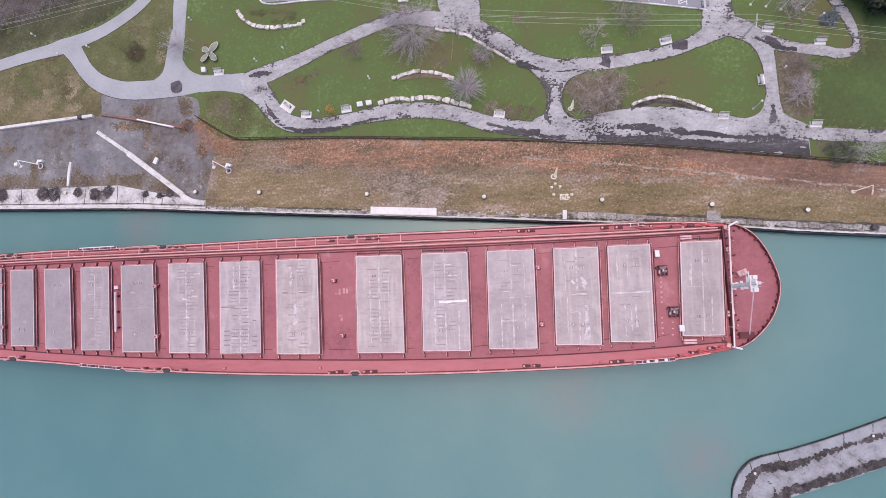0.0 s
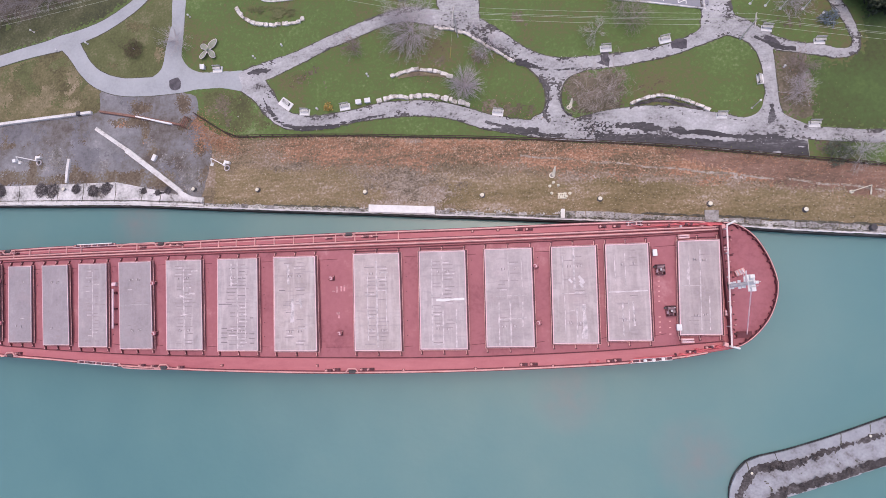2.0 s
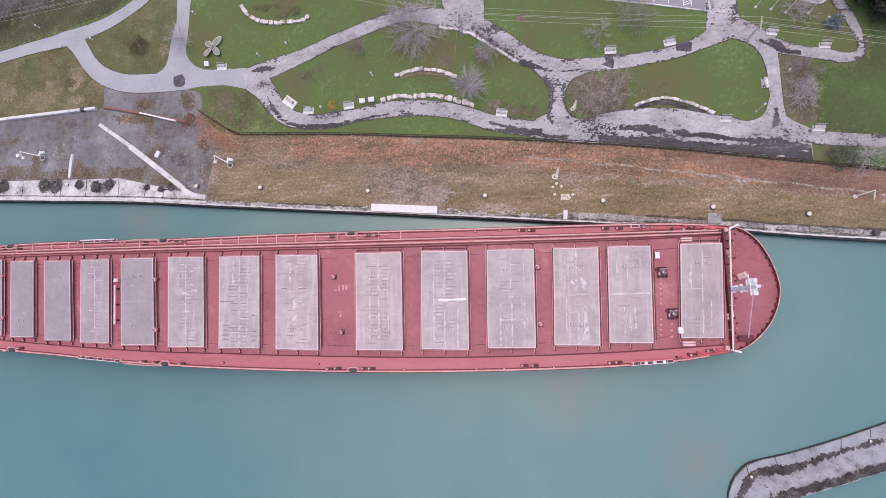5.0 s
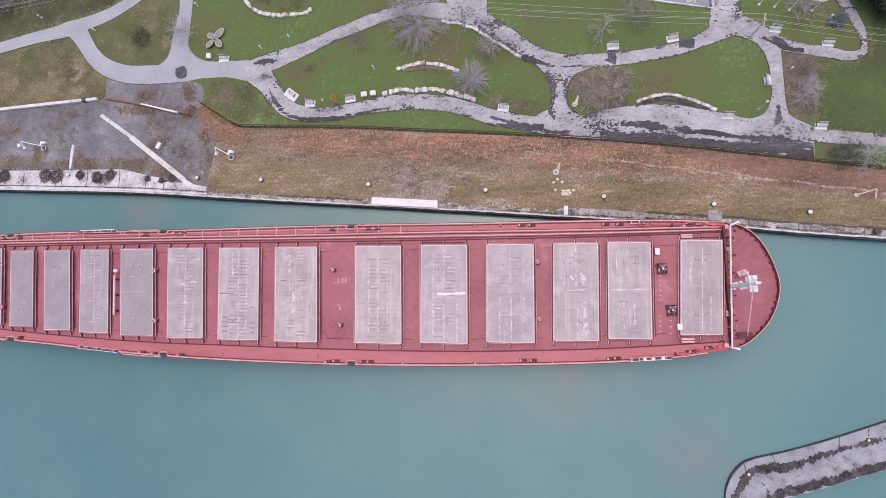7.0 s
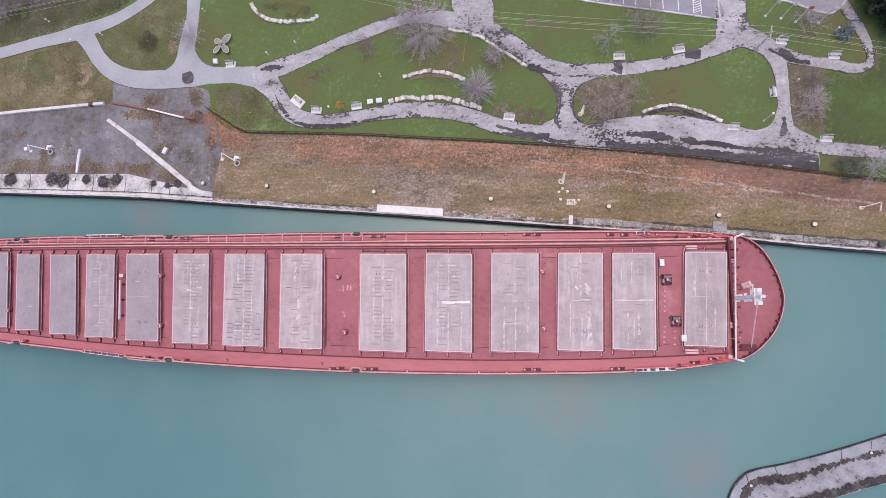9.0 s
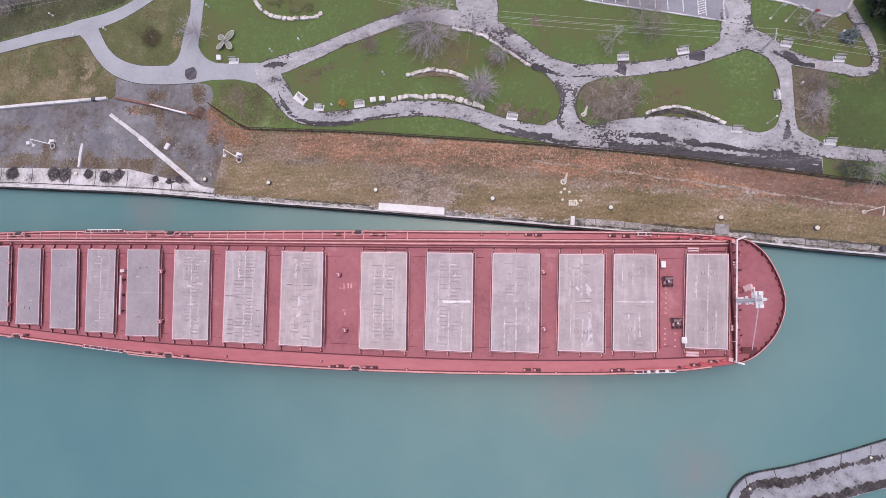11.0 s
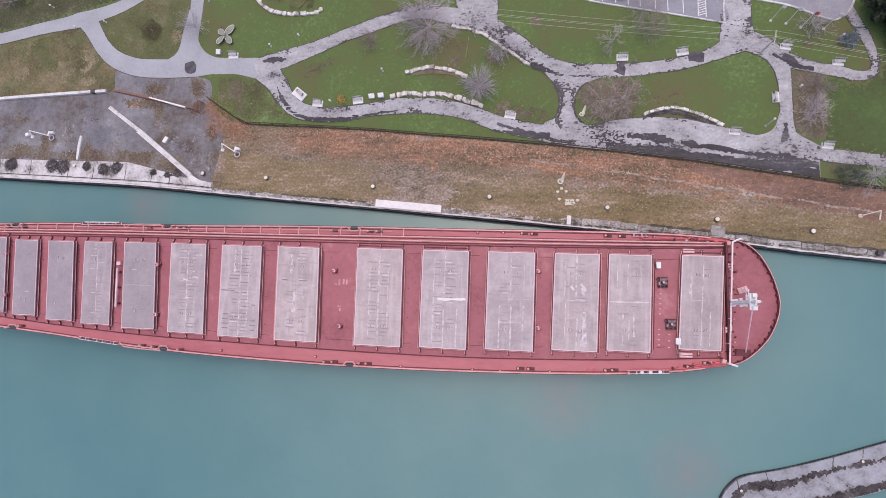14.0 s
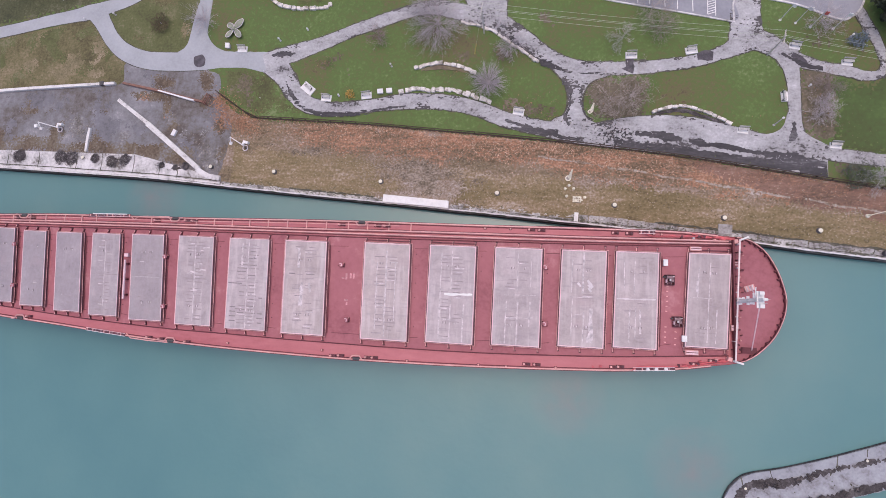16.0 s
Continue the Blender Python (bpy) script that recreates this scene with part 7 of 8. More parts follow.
# ---- benches, plaques and lamps ----
def bench(x, y, turn, label, pad=(2.0, 1.25)):
    setting("pad", bevelled(box(bmesh.new(), x, y, GROUND, *pad, 0.22, turn), 0.02), WHITE, "white concrete pad under a bench", "pad")
    g = tagged(empty("park_bench", x, y, GROUND + 0.22, turn), label, "bench", "park benches")
    for k in range(3):
        bm = bmesh.new()
        box(bm, 0, -0.02 + 0.16 * k, 0.42, 1.7, 0.13, 0.05)
        part("seat_slat", bm, BENCHWOOD, g)
    for k in range(2):
        bm = bmesh.new()
        box(bm, 0, 0.46 + 0.03 * k, 0.6 + 0.2 * k, 1.7, 0.05, 0.14)
        part("back_slat", bm, BENCHWOOD, g)
    for dx in (-0.7, 0.7):
        bm = bmesh.new()
        box(bm, dx, 0.2, 0, 0.1, 0.5, 0.42)
        part("leg", bm, DARK, g)
        bm = bmesh.new()
        box(bm, dx, 0.5, 0, 0.08, 0.06, 0.98)
        part("back_post", bm, DARK, g)


BENCHWOOD = paint("grey_bench_wood", (0.52, 0.5, 0.48), 0.8, 0.3, 2.0)
for (x, y), t in (((19.08, 47.32), 0), ((29.21, 47.97), 8), ((-0.52, 37.01), -10), ((37.33, 33.35), -4), ((51.66, 30.75), -4), ((-29.1, 40.45), 6), ((45.99, 48.29), -12), ((54.02, 45.14), -6), ((44.06, 39.32), 92), ((-37, 40.05), -6), ((-55.06, 50.35), -2)):
    bench(x, y, t, "grey slatted park bench on a white concrete pad", (1.75, 1.05) if x > 30 else (2.0, 1.25))
bench(*(-40.8, 42.03), -38, "grey park bench on a large white pad", (2.7, 1.7))


def plaque(x, y, turn, w, d, label):
    g = tagged(empty("plaque_stand", x, y, GROUND, turn), label, "plaque", "park plaques")
    bm = bmesh.new()
    box(bm, 0, 0, 0, w * 0.8, d * 0.8, 0.5)
    part("base", bm, CONCRETE, g)
    bm = bmesh.new()
    tile(bm, [(-w / 2, -d / 2), (w / 2, -d / 2), (w / 2, d / 2), (-w / 2, d / 2)], 0.5, 0.12)
    for v in bm.verts:
        v.co.z += 0.25 * (v.co.y + d / 2) / d
    part("panel", bevelled(bm, 0.02), WHITE, g, "white sloping panel")


plaque(*(-26.36, 41.08), 4, 1.1, 0.8, "white stone plaque stand beside the path")
plaque(*(-24.62, 41.2), 4, 1.1, 0.8, "white stone plaque stand beside the path")
plaque(*(-58.09, 51.03), -4, 0.95, 0.9, "white stone plaque beside the propeller monument")
plaque(*(-17.62, 61.38), 0, 2.0, 1.2, "white stone plaque beside the path")


def park_lamp(x, y, h):
    g = tagged(empty("park_lamp", x, y, GROUND), ("tall" if h > 2 else "low") + " white globe park lamp on a post beside the lawn", "lamp", "park lamps")
    bm = bmesh.new()
    rod(bm, (0, 0, 0), (0, 0, h), 0.09, 0.06, 8)
    part("post", bm, PALE, g)
    bm = bmesh.new()
    rod(bm, (0, 0, 0), (0, 0, 0.12), 0.2, 0.18, 10)
    part("foot", bm, CONCRETE, g)
    bm = bmesh.new()
    bmesh.ops.create_uvsphere(bm, u_segments=12, v_segments=8, radius=0.2, matrix=Matrix.Translation((0, 0, h + 0.15)))
    part("globe", bm, WHITE, g)


for (x, y), h in (((-24.59, 46.24), 0.9), ((-47.33, 52.05), 0.8), ((-84.14, 58.77), 0.5), ((-90.84, 57.84), 0.5), ((-96.92, 62.68), 0.8), ((-34.54, 40.54), 0.4), ((-41.82, 54.12), 0.4), ((-61.45, 62.27), 0.7), ((54.87, 49.87), 0.6), ((48.04, 41.19), 0.4), ((42.31, 34.37), 3.2)):
    park_lamp(x, y, h)

# propeller monument
g = tagged(empty("ship_propeller", *(-57.09, 54.54), GROUND, 0), "weathered bronze ship propeller monument on the lawn", "propeller")
bm = bmesh.new()
rod(bm, (0, 0, 0), (0, 0, 0.3), 0.5, 0.45, 14)
part("plinth", bm, CONCRETE, g)
bm = bmesh.new()
rod(bm, (0, 0, 0.3), (0, 0, 0.95), 0.42, 0.26, 14)
part("hub", bm, BRONZE, g)
for ang, ln in ((48, 2.4), (140, 1.5), (228, 2.0), (312, 2.1)):
    bm = bmesh.new()
    rows = []
    for k in range(9):
        t = k / 8
        w = 0.52 * math.sin(math.pi * min(1, 0.1 + 0.86 * t ** 1.25)) ** 0.75 + 0.04
        tilt = 0.45 * (1 - t)
        rows.append([bm.verts.new(Matrix.Rotation(radians(ang), 3, "Z") @ Vector((0.25 + ln * t, s * w, 0.6 + s * w * tilt + h))) for s, h in ((-1, 0), (0, 0.05), (1, 0), (0, -0.05))])
    for a, b in zip(rows, rows[1:]):
        for k in range(4):
            bm.faces.new((a[k], a[(k + 1) % 4], b[(k + 1) % 4], b[k]))
    bm.faces.new(rows[0])
    bm.faces.new(rows[-1][::-1])
    bmesh.ops.recalc_face_normals(bm, faces=bm.faces)
    edge = [[v.co.copy() for v in q] for q in rows]
    blade = part("blade", bm, BRONZE, g)
    bm = bmesh.new()
    tube(bm, [q[0] for q in edge] + [q[2] for q in edge[::-1]], 0.07, 5)
    part("blade_rim", bm, PALE, blade, "pale worn blade edge")


# ---- utility poles, wires and flagpoles ----
def utility_pole(x, y, h, turn):
    g = tagged(empty("utility_pole", x, y, GROUND, turn), "brown timber utility pole with a cross arm", "utility pole", "utility poles")
    bm = bmesh.new()
    rod(bm, (0, 0, 0), (0, 0, h), 0.13, 0.09, 8)
    part("pole", bm, POLEWOOD, g)
    bm = bmesh.new()
    box(bm, 0, 0, h - 0.6, 0.14, 2.4, 0.14)
    part("cross_arm", bm, POLEWOOD, g)
    for dy in (-1.1, -0.4, 0.4, 1.1):
        bm = bmesh.new()
        rod(bm, (0, dy, h - 0.46), (0, dy, h - 0.22), 0.06, 0.05, 6)
        part("insulator", bm, PALE, g)
    return Vector((x, y, GROUND + h - 0.25)), turn


POLEWOOD = paint("pole_wood", (0.56, 0.52, 0.48), 0.9, 0.3, 1.5)
WIRE = paint("grey_wire", (0.5, 0.52, 0.44), 0.6, 0.1, 1.0)
ends = [utility_pole(*(-144.42, 54.99), 8.5, 12), utility_pole(*(-51.91, 65.85), 8.5, 0), utility_pole(*(-7.28, 52.33), 8.5, -6), utility_pole(*(41.61, 46.85), 6.6, -10), utility_pole(*(102.99, 32.41), 8.0, -12)]
for (a, ta), (b, tb) in zip(ends, ends[1:]):
    for dy in (-1.0, -0.12, 0.12, 1.0):
        bm = bmesh.new()
        pts = []
        for k in range(13):
            t = k / 12
            ca, cb = a + Vector((-dy * math.sin(radians(ta)), dy * math.cos(radians(ta)), 0)), b + Vector((-dy * math.sin(radians(tb)), dy * math.cos(radians(tb)), 0))
            q = ca.lerp(cb, t)
            pts.append((q.x, q.y, q.z - 2.4 * t * (1 - t)))
        tube(bm, pts, 0.02, 4)
        tagged(part("power_line", bm, WIRE), "thin grey power line between utility poles", "power line", "power lines")
# guyed anchor with a yellow guard
g = tagged(empty("guy_anchor", *(-8.89, 48.31), GROUND), "guy wire anchor with a yellow plastic guard", "guy wire")
x, y = (-7.28, 52.33)
gx, gy = (-8.89, 48.31)
bm = bmesh.new()
rod(bm, (0, 0, 0.05), ((x - gx) * 0.25, (y - gy) * 0.25, 1.9), 0.09, 0.09, 6)
part("guard", bm, paint("faded_yellow", (0.5, 0.4, 0.14), 0.6), g)
bm = bmesh.new()
rod(bm, ((x - gx) * 0.25, (y - gy) * 0.25, 1.9), (x - gx, y - gy, 7.6), 0.012, 0.012, 5)
part("wire", bm, WIRE, g)
FLAGRED = paint("flag_red", (0.55, 0.12, 0.1), 0.8, 0.2, 2.0)
for k, (x, y) in enumerate([(43.84, 53.22), (46.28, 52.6), (48.6, 51.78), (52.16, 51.33)]):
    g = tagged(empty("flagpole", x, y, GROUND), ("white flagpole with a red flag beside the lot" if k == 2 else "white flagpole with a limp white flag beside the lot"), "flagpole", "flagpoles")
    bm = bmesh.new()
    rod(bm, (0, 0, 0), (0, 0, 4.9), 0.075, 0.05, 8)
    part("pole", bm, WHITE, g)
    bm = bmesh.new()
    rod(bm, (0, 0, 0), (0, 0, 0.15), 0.24, 0.2, 10)
    part("foot", bm, WHITE, g)
    bm = bmesh.new()
    for j in range(5):
        a, b = 0.06 + 0.16 * j, 0.05 * math.sin(1.7 * j + k)
        box(bm, a, b, 4.0 - 0.08 * j, 0.18, 0.06, 0.8, 25 * math.cos(1.7 * j + k))
    part("flag", bm, FLAGRED if k == 2 else WHITE, g)

# ---- parking lot ----
LEVEL[0] += 0.0025
for pts, w in (([(-43.04, 64.25), (-43.08, 67.18)], 0.14), ([(-40.44, 64.07), (-40.47, 66.99)], 0.14), ([(-37.86, 63.9), (-37.88, 66.8)], 0.14), ([(22.19, 60.54), (22.24, 56.91)], 0.14), ([(24.73, 60.2), (24.87, 56.25)], 0.14), ([(26.87, 59.87), (26.99, 55.83)], 0.14), ([(29.48, 59.53), (29.58, 55.29)], 0.14), ([(32.05, 58.97), (32.04, 54.65)], 0.14), ([(33.29, 58.69), (33.36, 54.38)], 0.14), ([(20.12, 60.86), (20.18, 57.33)], 0.14),
               ([(17.93, 61.19), (18.01, 57.86)], 0.14), ([(15.63, 61.53), (15.72, 58.19)], 0.14), ([(13.21, 62.1), (13.31, 58.74)], 0.14), ([(10.77, 62.45), (10.89, 59.3)], 0.14), ([(8.32, 62.8), (8.44, 59.86)], 0.14)):
    setting("bay_line", ribbon(pts, w, LEVEL[0], 0.03, 1.0), WHITE, "white painted parking bay line", "bay line")
(ax, ay), (bx, by) = (32.13, 58.31), (33.38, 58.69)
for k in range(9):
    setting("bay_line", ribbon([(ax, ay - 0.45 * k), (bx, by - 0.45 * k)], 0.12, LEVEL[0] + 0.004, 0.03, 1.0), WHITE, "white painted hatched bay line", "bay line")
setting("kerb_north", ribbon([(-46.36, 70.53), (-46.25, 64.25), (-35.99, 63.5), (-22.31, 62.4), (-8.05, 61.21)], 0.3, GROUND + 0.2, 0.25, 1.0), CONCRETE, "pale concrete kerb of the far parking lot", "kerb")
setting("kerb", ribbon([(-10.78, 67.29), (-2.09, 62.42), (8.34, 59.87), (16.42, 57.71), (26.21, 55.54), (36.52, 53.08)], 0.25, GROUND + 0.2, 0.25, 1.0), CONCRETE, "pale concrete kerb round the parking lot", "kerb")
setting("kerb_round", ribbon([(36.34, 53.3), (36.26, 56.62), (36.76, 57.67), (37.71, 57.95)], 0.3, GROUND + 0.2, 0.25, 0.5), CONCRETE, "pale rounded concrete kerb at the drive", "kerb")
setting("kerb_east", ribbon([(41.42, 57.35), (46.88, 55.83), (53.05, 53.06), (54.84, 53.2), (56.14, 54.29), (57.15, 56.32), (57.6, 59.44)], 0.3, GROUND + 0.2, 0.25, 0.5), CONCRETE, "pale rounded concrete kerb of the turning area", "kerb")


def car(x, y, turn):
    g = tagged(empty("parked_car", x, y, GROUND + 0.1, turn), "white parked car in the parking lot", "car", "parked cars")
    bm = bmesh.new()
    box(bm, 0, 0, 0.3, 4.4, 1.8, 0.55)
    part("body", bevelled(bm, 0.12), WHITE, g)
    bm = bmesh.new()
    box(bm, -0.2, 0, 0.85, 2.6, 1.6, 0.5, 0, 0.8)
    part("cabin", bevelled(bm, 0.05), DARK, g, "dark glazed cabin")
    bm = bmesh.new()
    box(bm, -0.2, 0, 1.34, 2.0, 1.25, 0.06)
    part("roof", bevelled(bm, 0.02), WHITE, g)
    for dx in (-1.4, 1.4):
        for dy in (-0.85, 0.85):
            bm = bmesh.new()
            rod(bm, (dx, dy - 0.1, 0.24), (dx, dy + 0.1, 0.24), 0.32, 0.32, 12)
            part("wheel", bm, DARK, g)


car(*(18.82, 60.48), 86)
car(*(11.59, 61.73), 86)


# ---- trees and shrubs ----
def twig(verts, faces, a, b, r0, r1):
    """A three-sided tapered stick."""
    d = (b - a).normalized()
    u = d.orthogonal().normalized()
    v = d.cross(u)
    i = len(verts)
    for p, r in ((a, r0), (b, r1)):
        verts += [p + (u * math.cos(k * 2.0944) + v * math.sin(k * 2.0944)) * r for k in range(3)]
    faces += [(i + k, i + (k + 1) % 3, i + 3 + (k + 1) % 3, i + 3 + k) for k in range(3)]


def bough(verts, faces, a, d, ln, r, depth, bend, sag):
    """A bent limb of four pieces that splits into finer ones."""
    k = 4 if depth else 2
    for i in range(k):
        d = (d + Vector((random.gauss(0, 1), random.gauss(0, 1), random.gauss(0, 0.7) - sag)) * bend * 0.35).normalized()
        b = a + d * (ln / k)
        twig(verts, faces, a, b, r * (1 - 0.6 * i / k), r * (1 - 0.6 * (i + 1) / k))
        if depth and i:
            for j in range(2 if i < 3 else 3):
                e = (d + Vector((random.gauss(0, 1), random.gauss(0, 1), random.gauss(0, 0.6))) * bend).normalized()
                bough(verts, faces, a.lerp(b, random.random()), e, ln * random.uniform(0.28, 0.5), max(0.009, r * 0.5), depth - 1, bend, sag)
        a = b


def bare_tree(x, y, h, r, n, mat, label, seed, lift=0.5, thick=0.05, depth=2, bend=0.45, sag=0.1):
    """A leafless tree: a tapered trunk and a crown of bent limbs and fine twigs."""
    random.seed(seed)
    g = tagged(empty("bare_tree", x, y, GROUND), label, "tree", "bare park trees")
    bm = bmesh.new()
    rod(bm, (0, 0, -0.1), (0.05, 0.03, h * 0.3), thick * 3.2, thick * 2.2, 8)
    part("trunk", bm, mat, g)
    verts, faces = [], []
    for k in range(n):
        az = math.tau * random.random()
        up = random.uniform(0.15, 1.0) * lift * 2
        d = Vector((math.cos(az), math.sin(az), up)).normalized()
        bough(verts, faces, Vector((0.05, 0.03, h * random.uniform(0.12, 0.3))), d, r * random.uniform(0.6, 1.12), thick, depth, bend, sag)
    me = bpy.data.meshes.new("crown")
    me.from_pydata(verts, [], faces)
    me.materials.append(mat)
    ob = new("crown", me)
    ob.parent = g


bare_tree(*(-6.31, 42.31), 3.4, 3.2, 210, BARK, "dense leafless grey shrub with radiating branches", 1, 0.5, 0.022, 1, 0.22, 0.0)
bare_tree(*(-15.94, 54.35), 3.6, 5.0, 100, BARK, "wide leafless grey tree beside the path", 2, 0.3, 0.02, 2, 0.4, 0.25)
bare_tree(*(-27.33, 51.77), 3.0, 2.2, 24, TWIG, "sparse leafless brown sapling on the lawn", 3, 0.5, 0.02, 2, 0.5)
bare_tree(*(-63.54, 56.59), 4.0, 3.2, 60, BARK, "leafless grey weeping tree beside the road", 4, 0.4, 0.026, 1, 0.28, 0.3)
for k, (x, y, h, r, n) in enumerate([(15.4, 39.2, 4.6, 5.0, 15), (18.9, 39.6, 4.6, 4.6, 14), (16.6, 36.2, 4.4, 4.4, 14)]):
    bare_tree(x, y, h, r, n, PALETWIG, "wide leafless brown tree with fine twigs over a bed", 30 + k, 0.4, 0.016, 2, 0.7)
bare_tree(*(17.44, 50.45), 3.4, 2.6, 18, PALEBARK, "small pale leafless tree on the lawn", 7, 0.35, 0.015, 2, 0.4)
bare_tree(*(49.31, 36.1), 4.0, 3.2, 34, BARK, "sparse leafless grey tree on worn ground", 8, 0.45, 0.018, 2, 0.8)
bare_tree(*(50.42, 41.04), 4.0, 2.8, 30, TWIG, "sparse leafless brown sapling on worn ground", 9, 0.5, 0.018, 2, 0.6)
bare_tree(*(58, 25.36), 4.2, 3.0, 30, PALEBARK, "pale leafless tree beside the fence", 10, 0.4, 0.03, 2, 0.7)
bare_tree(*(-2.39, 49.29), 3.2, 2.8, 36, BARK, "sparse leafless grey sapling by the path", 12, 0.5, 0.016, 2, 0.5)
bare_tree(*(-4.32, 54.11), 3.0, 1.6, 7, BARK, "thin forked leafless sapling by the path", 13, 0.6, 0.05, 1, 0.4)
bare_tree(*(49.97, 52.25), 4.5, 3.4, 34, BARK, "pale leafless tree beside the flagpoles", 14, 0.5, 0.018, 2, 0.6)
bare_tree(*(23.76, 52.12), 3.5, 3.0, 34, TWIG, "sparse leafless sapling on the lawn", 15, 0.5, 0.016, 2, 0.6)
bare_tree(*(22.4, 55.6), 5.0, 3.6, 34, PALETWIG, "sparse leafless brown tree below the parking lot", 16, 0.5, 0.016, 2, 0.6)
for k, (x, y) in enumerate([(-104.28, 68.15), (-98.08, 68.98), (-92.51, 70.13), (-102.22, 72.88), (-95.46, 73.62), (-110.28, 70.16), (-88.73, 73.3), (-107.1, 65.87)]):
    bare_tree(x, y, 6.0, 4.6, 26, THICKET, "tangled leafless grey tree in a thicket", 20 + k, 0.5, 0.04, 2, 0.6)


def leafy(name, x, y, z, r, h, n, size, mat, label, seed, category="shrub"):
    """A shrub or evergreen: a short stem and a crown of many small leaf clumps."""
    random.seed(seed)
    g = tagged(empty(name, x, y, z), label, category)
    bm = bmesh.new()
    rod(bm, (0, 0, -0.05), (0, 0, h * 0.6), 0.1, 0.04, 6)
    part("trunk", bm, BARK, g)
    bm = bmesh.new()
    for k in range(n):
        d = Vector((random.gauss(0, 1), random.gauss(0, 1), random.gauss(0, 1))).normalized()
        q = random.uniform(0.45, 1.0) ** 0.5 * (0.85 + 0.6 * noise.noise(d * 1.8 + Vector((seed * 1.37, 0, 0))))
        c = Vector((d.x * r * q, d.y * r * q, h * 0.5 + d.z * h * 0.5 * q))
        m = Euler((random.uniform(-1, 1), random.uniform(-1, 1), random.uniform(0, 6))).to_matrix()
        s = size * random.uniform(0.6, 1.3)
        vs = [bm.verts.new(c + m @ Vector(p)) for p in ((-s, 0, 0), (0, -s * 0.5, s * 0.15), (s, 0, 0), (0, s * 0.5, s * 0.15))]
        bm.faces.new(vs)
    part("crown", bm, mat, g)


PIERLEAF = paint("pier_shrub_leaf", (0.125, 0.11, 0.11), 0.9, 0.4, 1.2, contrast=1.3)
COPINGDIRT = paint("coping_dirt", (0.14, 0.135, 0.115), 0.9, 0.4, 1.5, contrast=1.5)
QUAYLEAF = paint("quay_shrub_leaf", (0.16, 0.142, 0.142), 0.9, 0.4, 1.2, contrast=1.3)
for k, ((x, y), r) in enumerate((((-101.82, 28.51), 1.3), ((-92.22, 28.28), 1.35), ((-89.89, 27.96), 1.4), ((-84.46, 27.99), 0.9), ((-80.66, 27.39), 1.15), ((-77.85, 27.75), 1.1), ((-69.71, 26.66), 0.6), ((-64.67, 26.48), 0.75), ((-66.8, 26.22), 0.5))):
    leafy("quay_shrub", x, y, GROUND + 0.12, r * 1.2, 0.3, int(1700 * r), 0.09, QUAYLEAF, "dark brown bushy shrub growing over the quay apron", 50 + k)
for k, (x, y, r) in enumerate(((38.0, -30.2, 0.7), (41.5, -27.6, 0.6), (44.0, -26.9, 0.5), (46.4, -26.3, 0.9), (47.9, -25.7, 0.7), (51.0, -24.6, 0.6), (53.2, -24.0, 0.5), (44.6, -23.2, 0.5), (46.3, -22.7, 0.6), (41.4, -24.1, 0.7), (39.8, -24.4, 0.5))):
    leafy("pier_shrub", x, y, PIER_TOP_Z + 0.1, r, 0.5, int(420 * r), 0.12, PIERLEAF, "dark dry bush growing on the pier gravel", 120 + k)
leafy("evergreen_shrub", *(54.66, 25.78), GROUND, 2.6, 1.6, 1300, 0.13, paint("evergreen_shrub_leaf", (0.12, 0.135, 0.1), 0.9, 0.5, 1.2, contrast=1.6), "dark evergreen shrub beside the fence", 61)
for k, (x, y) in enumerate([(60.66, 53.48), (63.79, 56.02), (63.61, 50.91), (61.93, 59.64), (66.15, 52.85), (65.01, 61.15)]):
    leafy("evergreen_tree", x, y, GROUND, 3.6, 7.0, 2600, 0.35, EVERGREEN, "tall dark evergreen tree beside the lawn", 70 + k, "tree")
leafy("brown_shrub", *(-73.22, 56.34), GROUND, 2.5, 1.4, 800, 0.13, paint("brown_shrub_leaf", (0.115, 0.09, 0.055), 0.9, 0.5, 2.0), "fuzzy dark brown shrub on dry grass", 64)
leafy("orange_shrub", *(-32.31, 40.63), GROUND, 1.1, 0.9, 190, 0.14, paint("golden_leaf", (0.48, 0.31, 0.09), 0.9, 0.35, 2.0), "small shrub with orange autumn leaves", 62)
leafy("blue_shrub", *(55.85, 48.97), GROUND, 1.7, 1.2, 420, 0.18, paint("blue_green_leaf", (0.16, 0.2, 0.225), 0.9, 0.5, 2.0), "low blue-green shrub on the lawn", 63)


# ---- litter ----
def litter(name, place, n, size, mat, label, seed, ratio=0.6, turn=3.1, lift=0.02):
    random.seed(seed)
    verts, faces = [], []
    for k in range(n):
        x, y = place()
        if y < along(QUAY, x) + 0.3:
            continue
        s, a = size * random.uniform(0.5, 1.4), random.uniform(-turn, turn)
        c, d = math.cos(a) * s, math.sin(a) * s
        z = LEVEL[0] + lift
        i = len(verts)
        verts += [(x - c, y - d, z), (x + d * ratio, y - c * ratio, z + random.uniform(0, 0.06)), (x + c, y + d, z + 0.02), (x - d * ratio, y + c * ratio, z + random.uniform(0, 0.06))]
        faces.append((i, i + 1, i + 2, i + 3))
    me = bpy.data.meshes.new(name)
    me.from_pydata(verts, [], faces)
    me.materials.append(mat)
    tagged(new(name, me), label, "litter", kind="stuff")


X0, X1 = FENCE[0][0], (66.02, 22.6)[0]


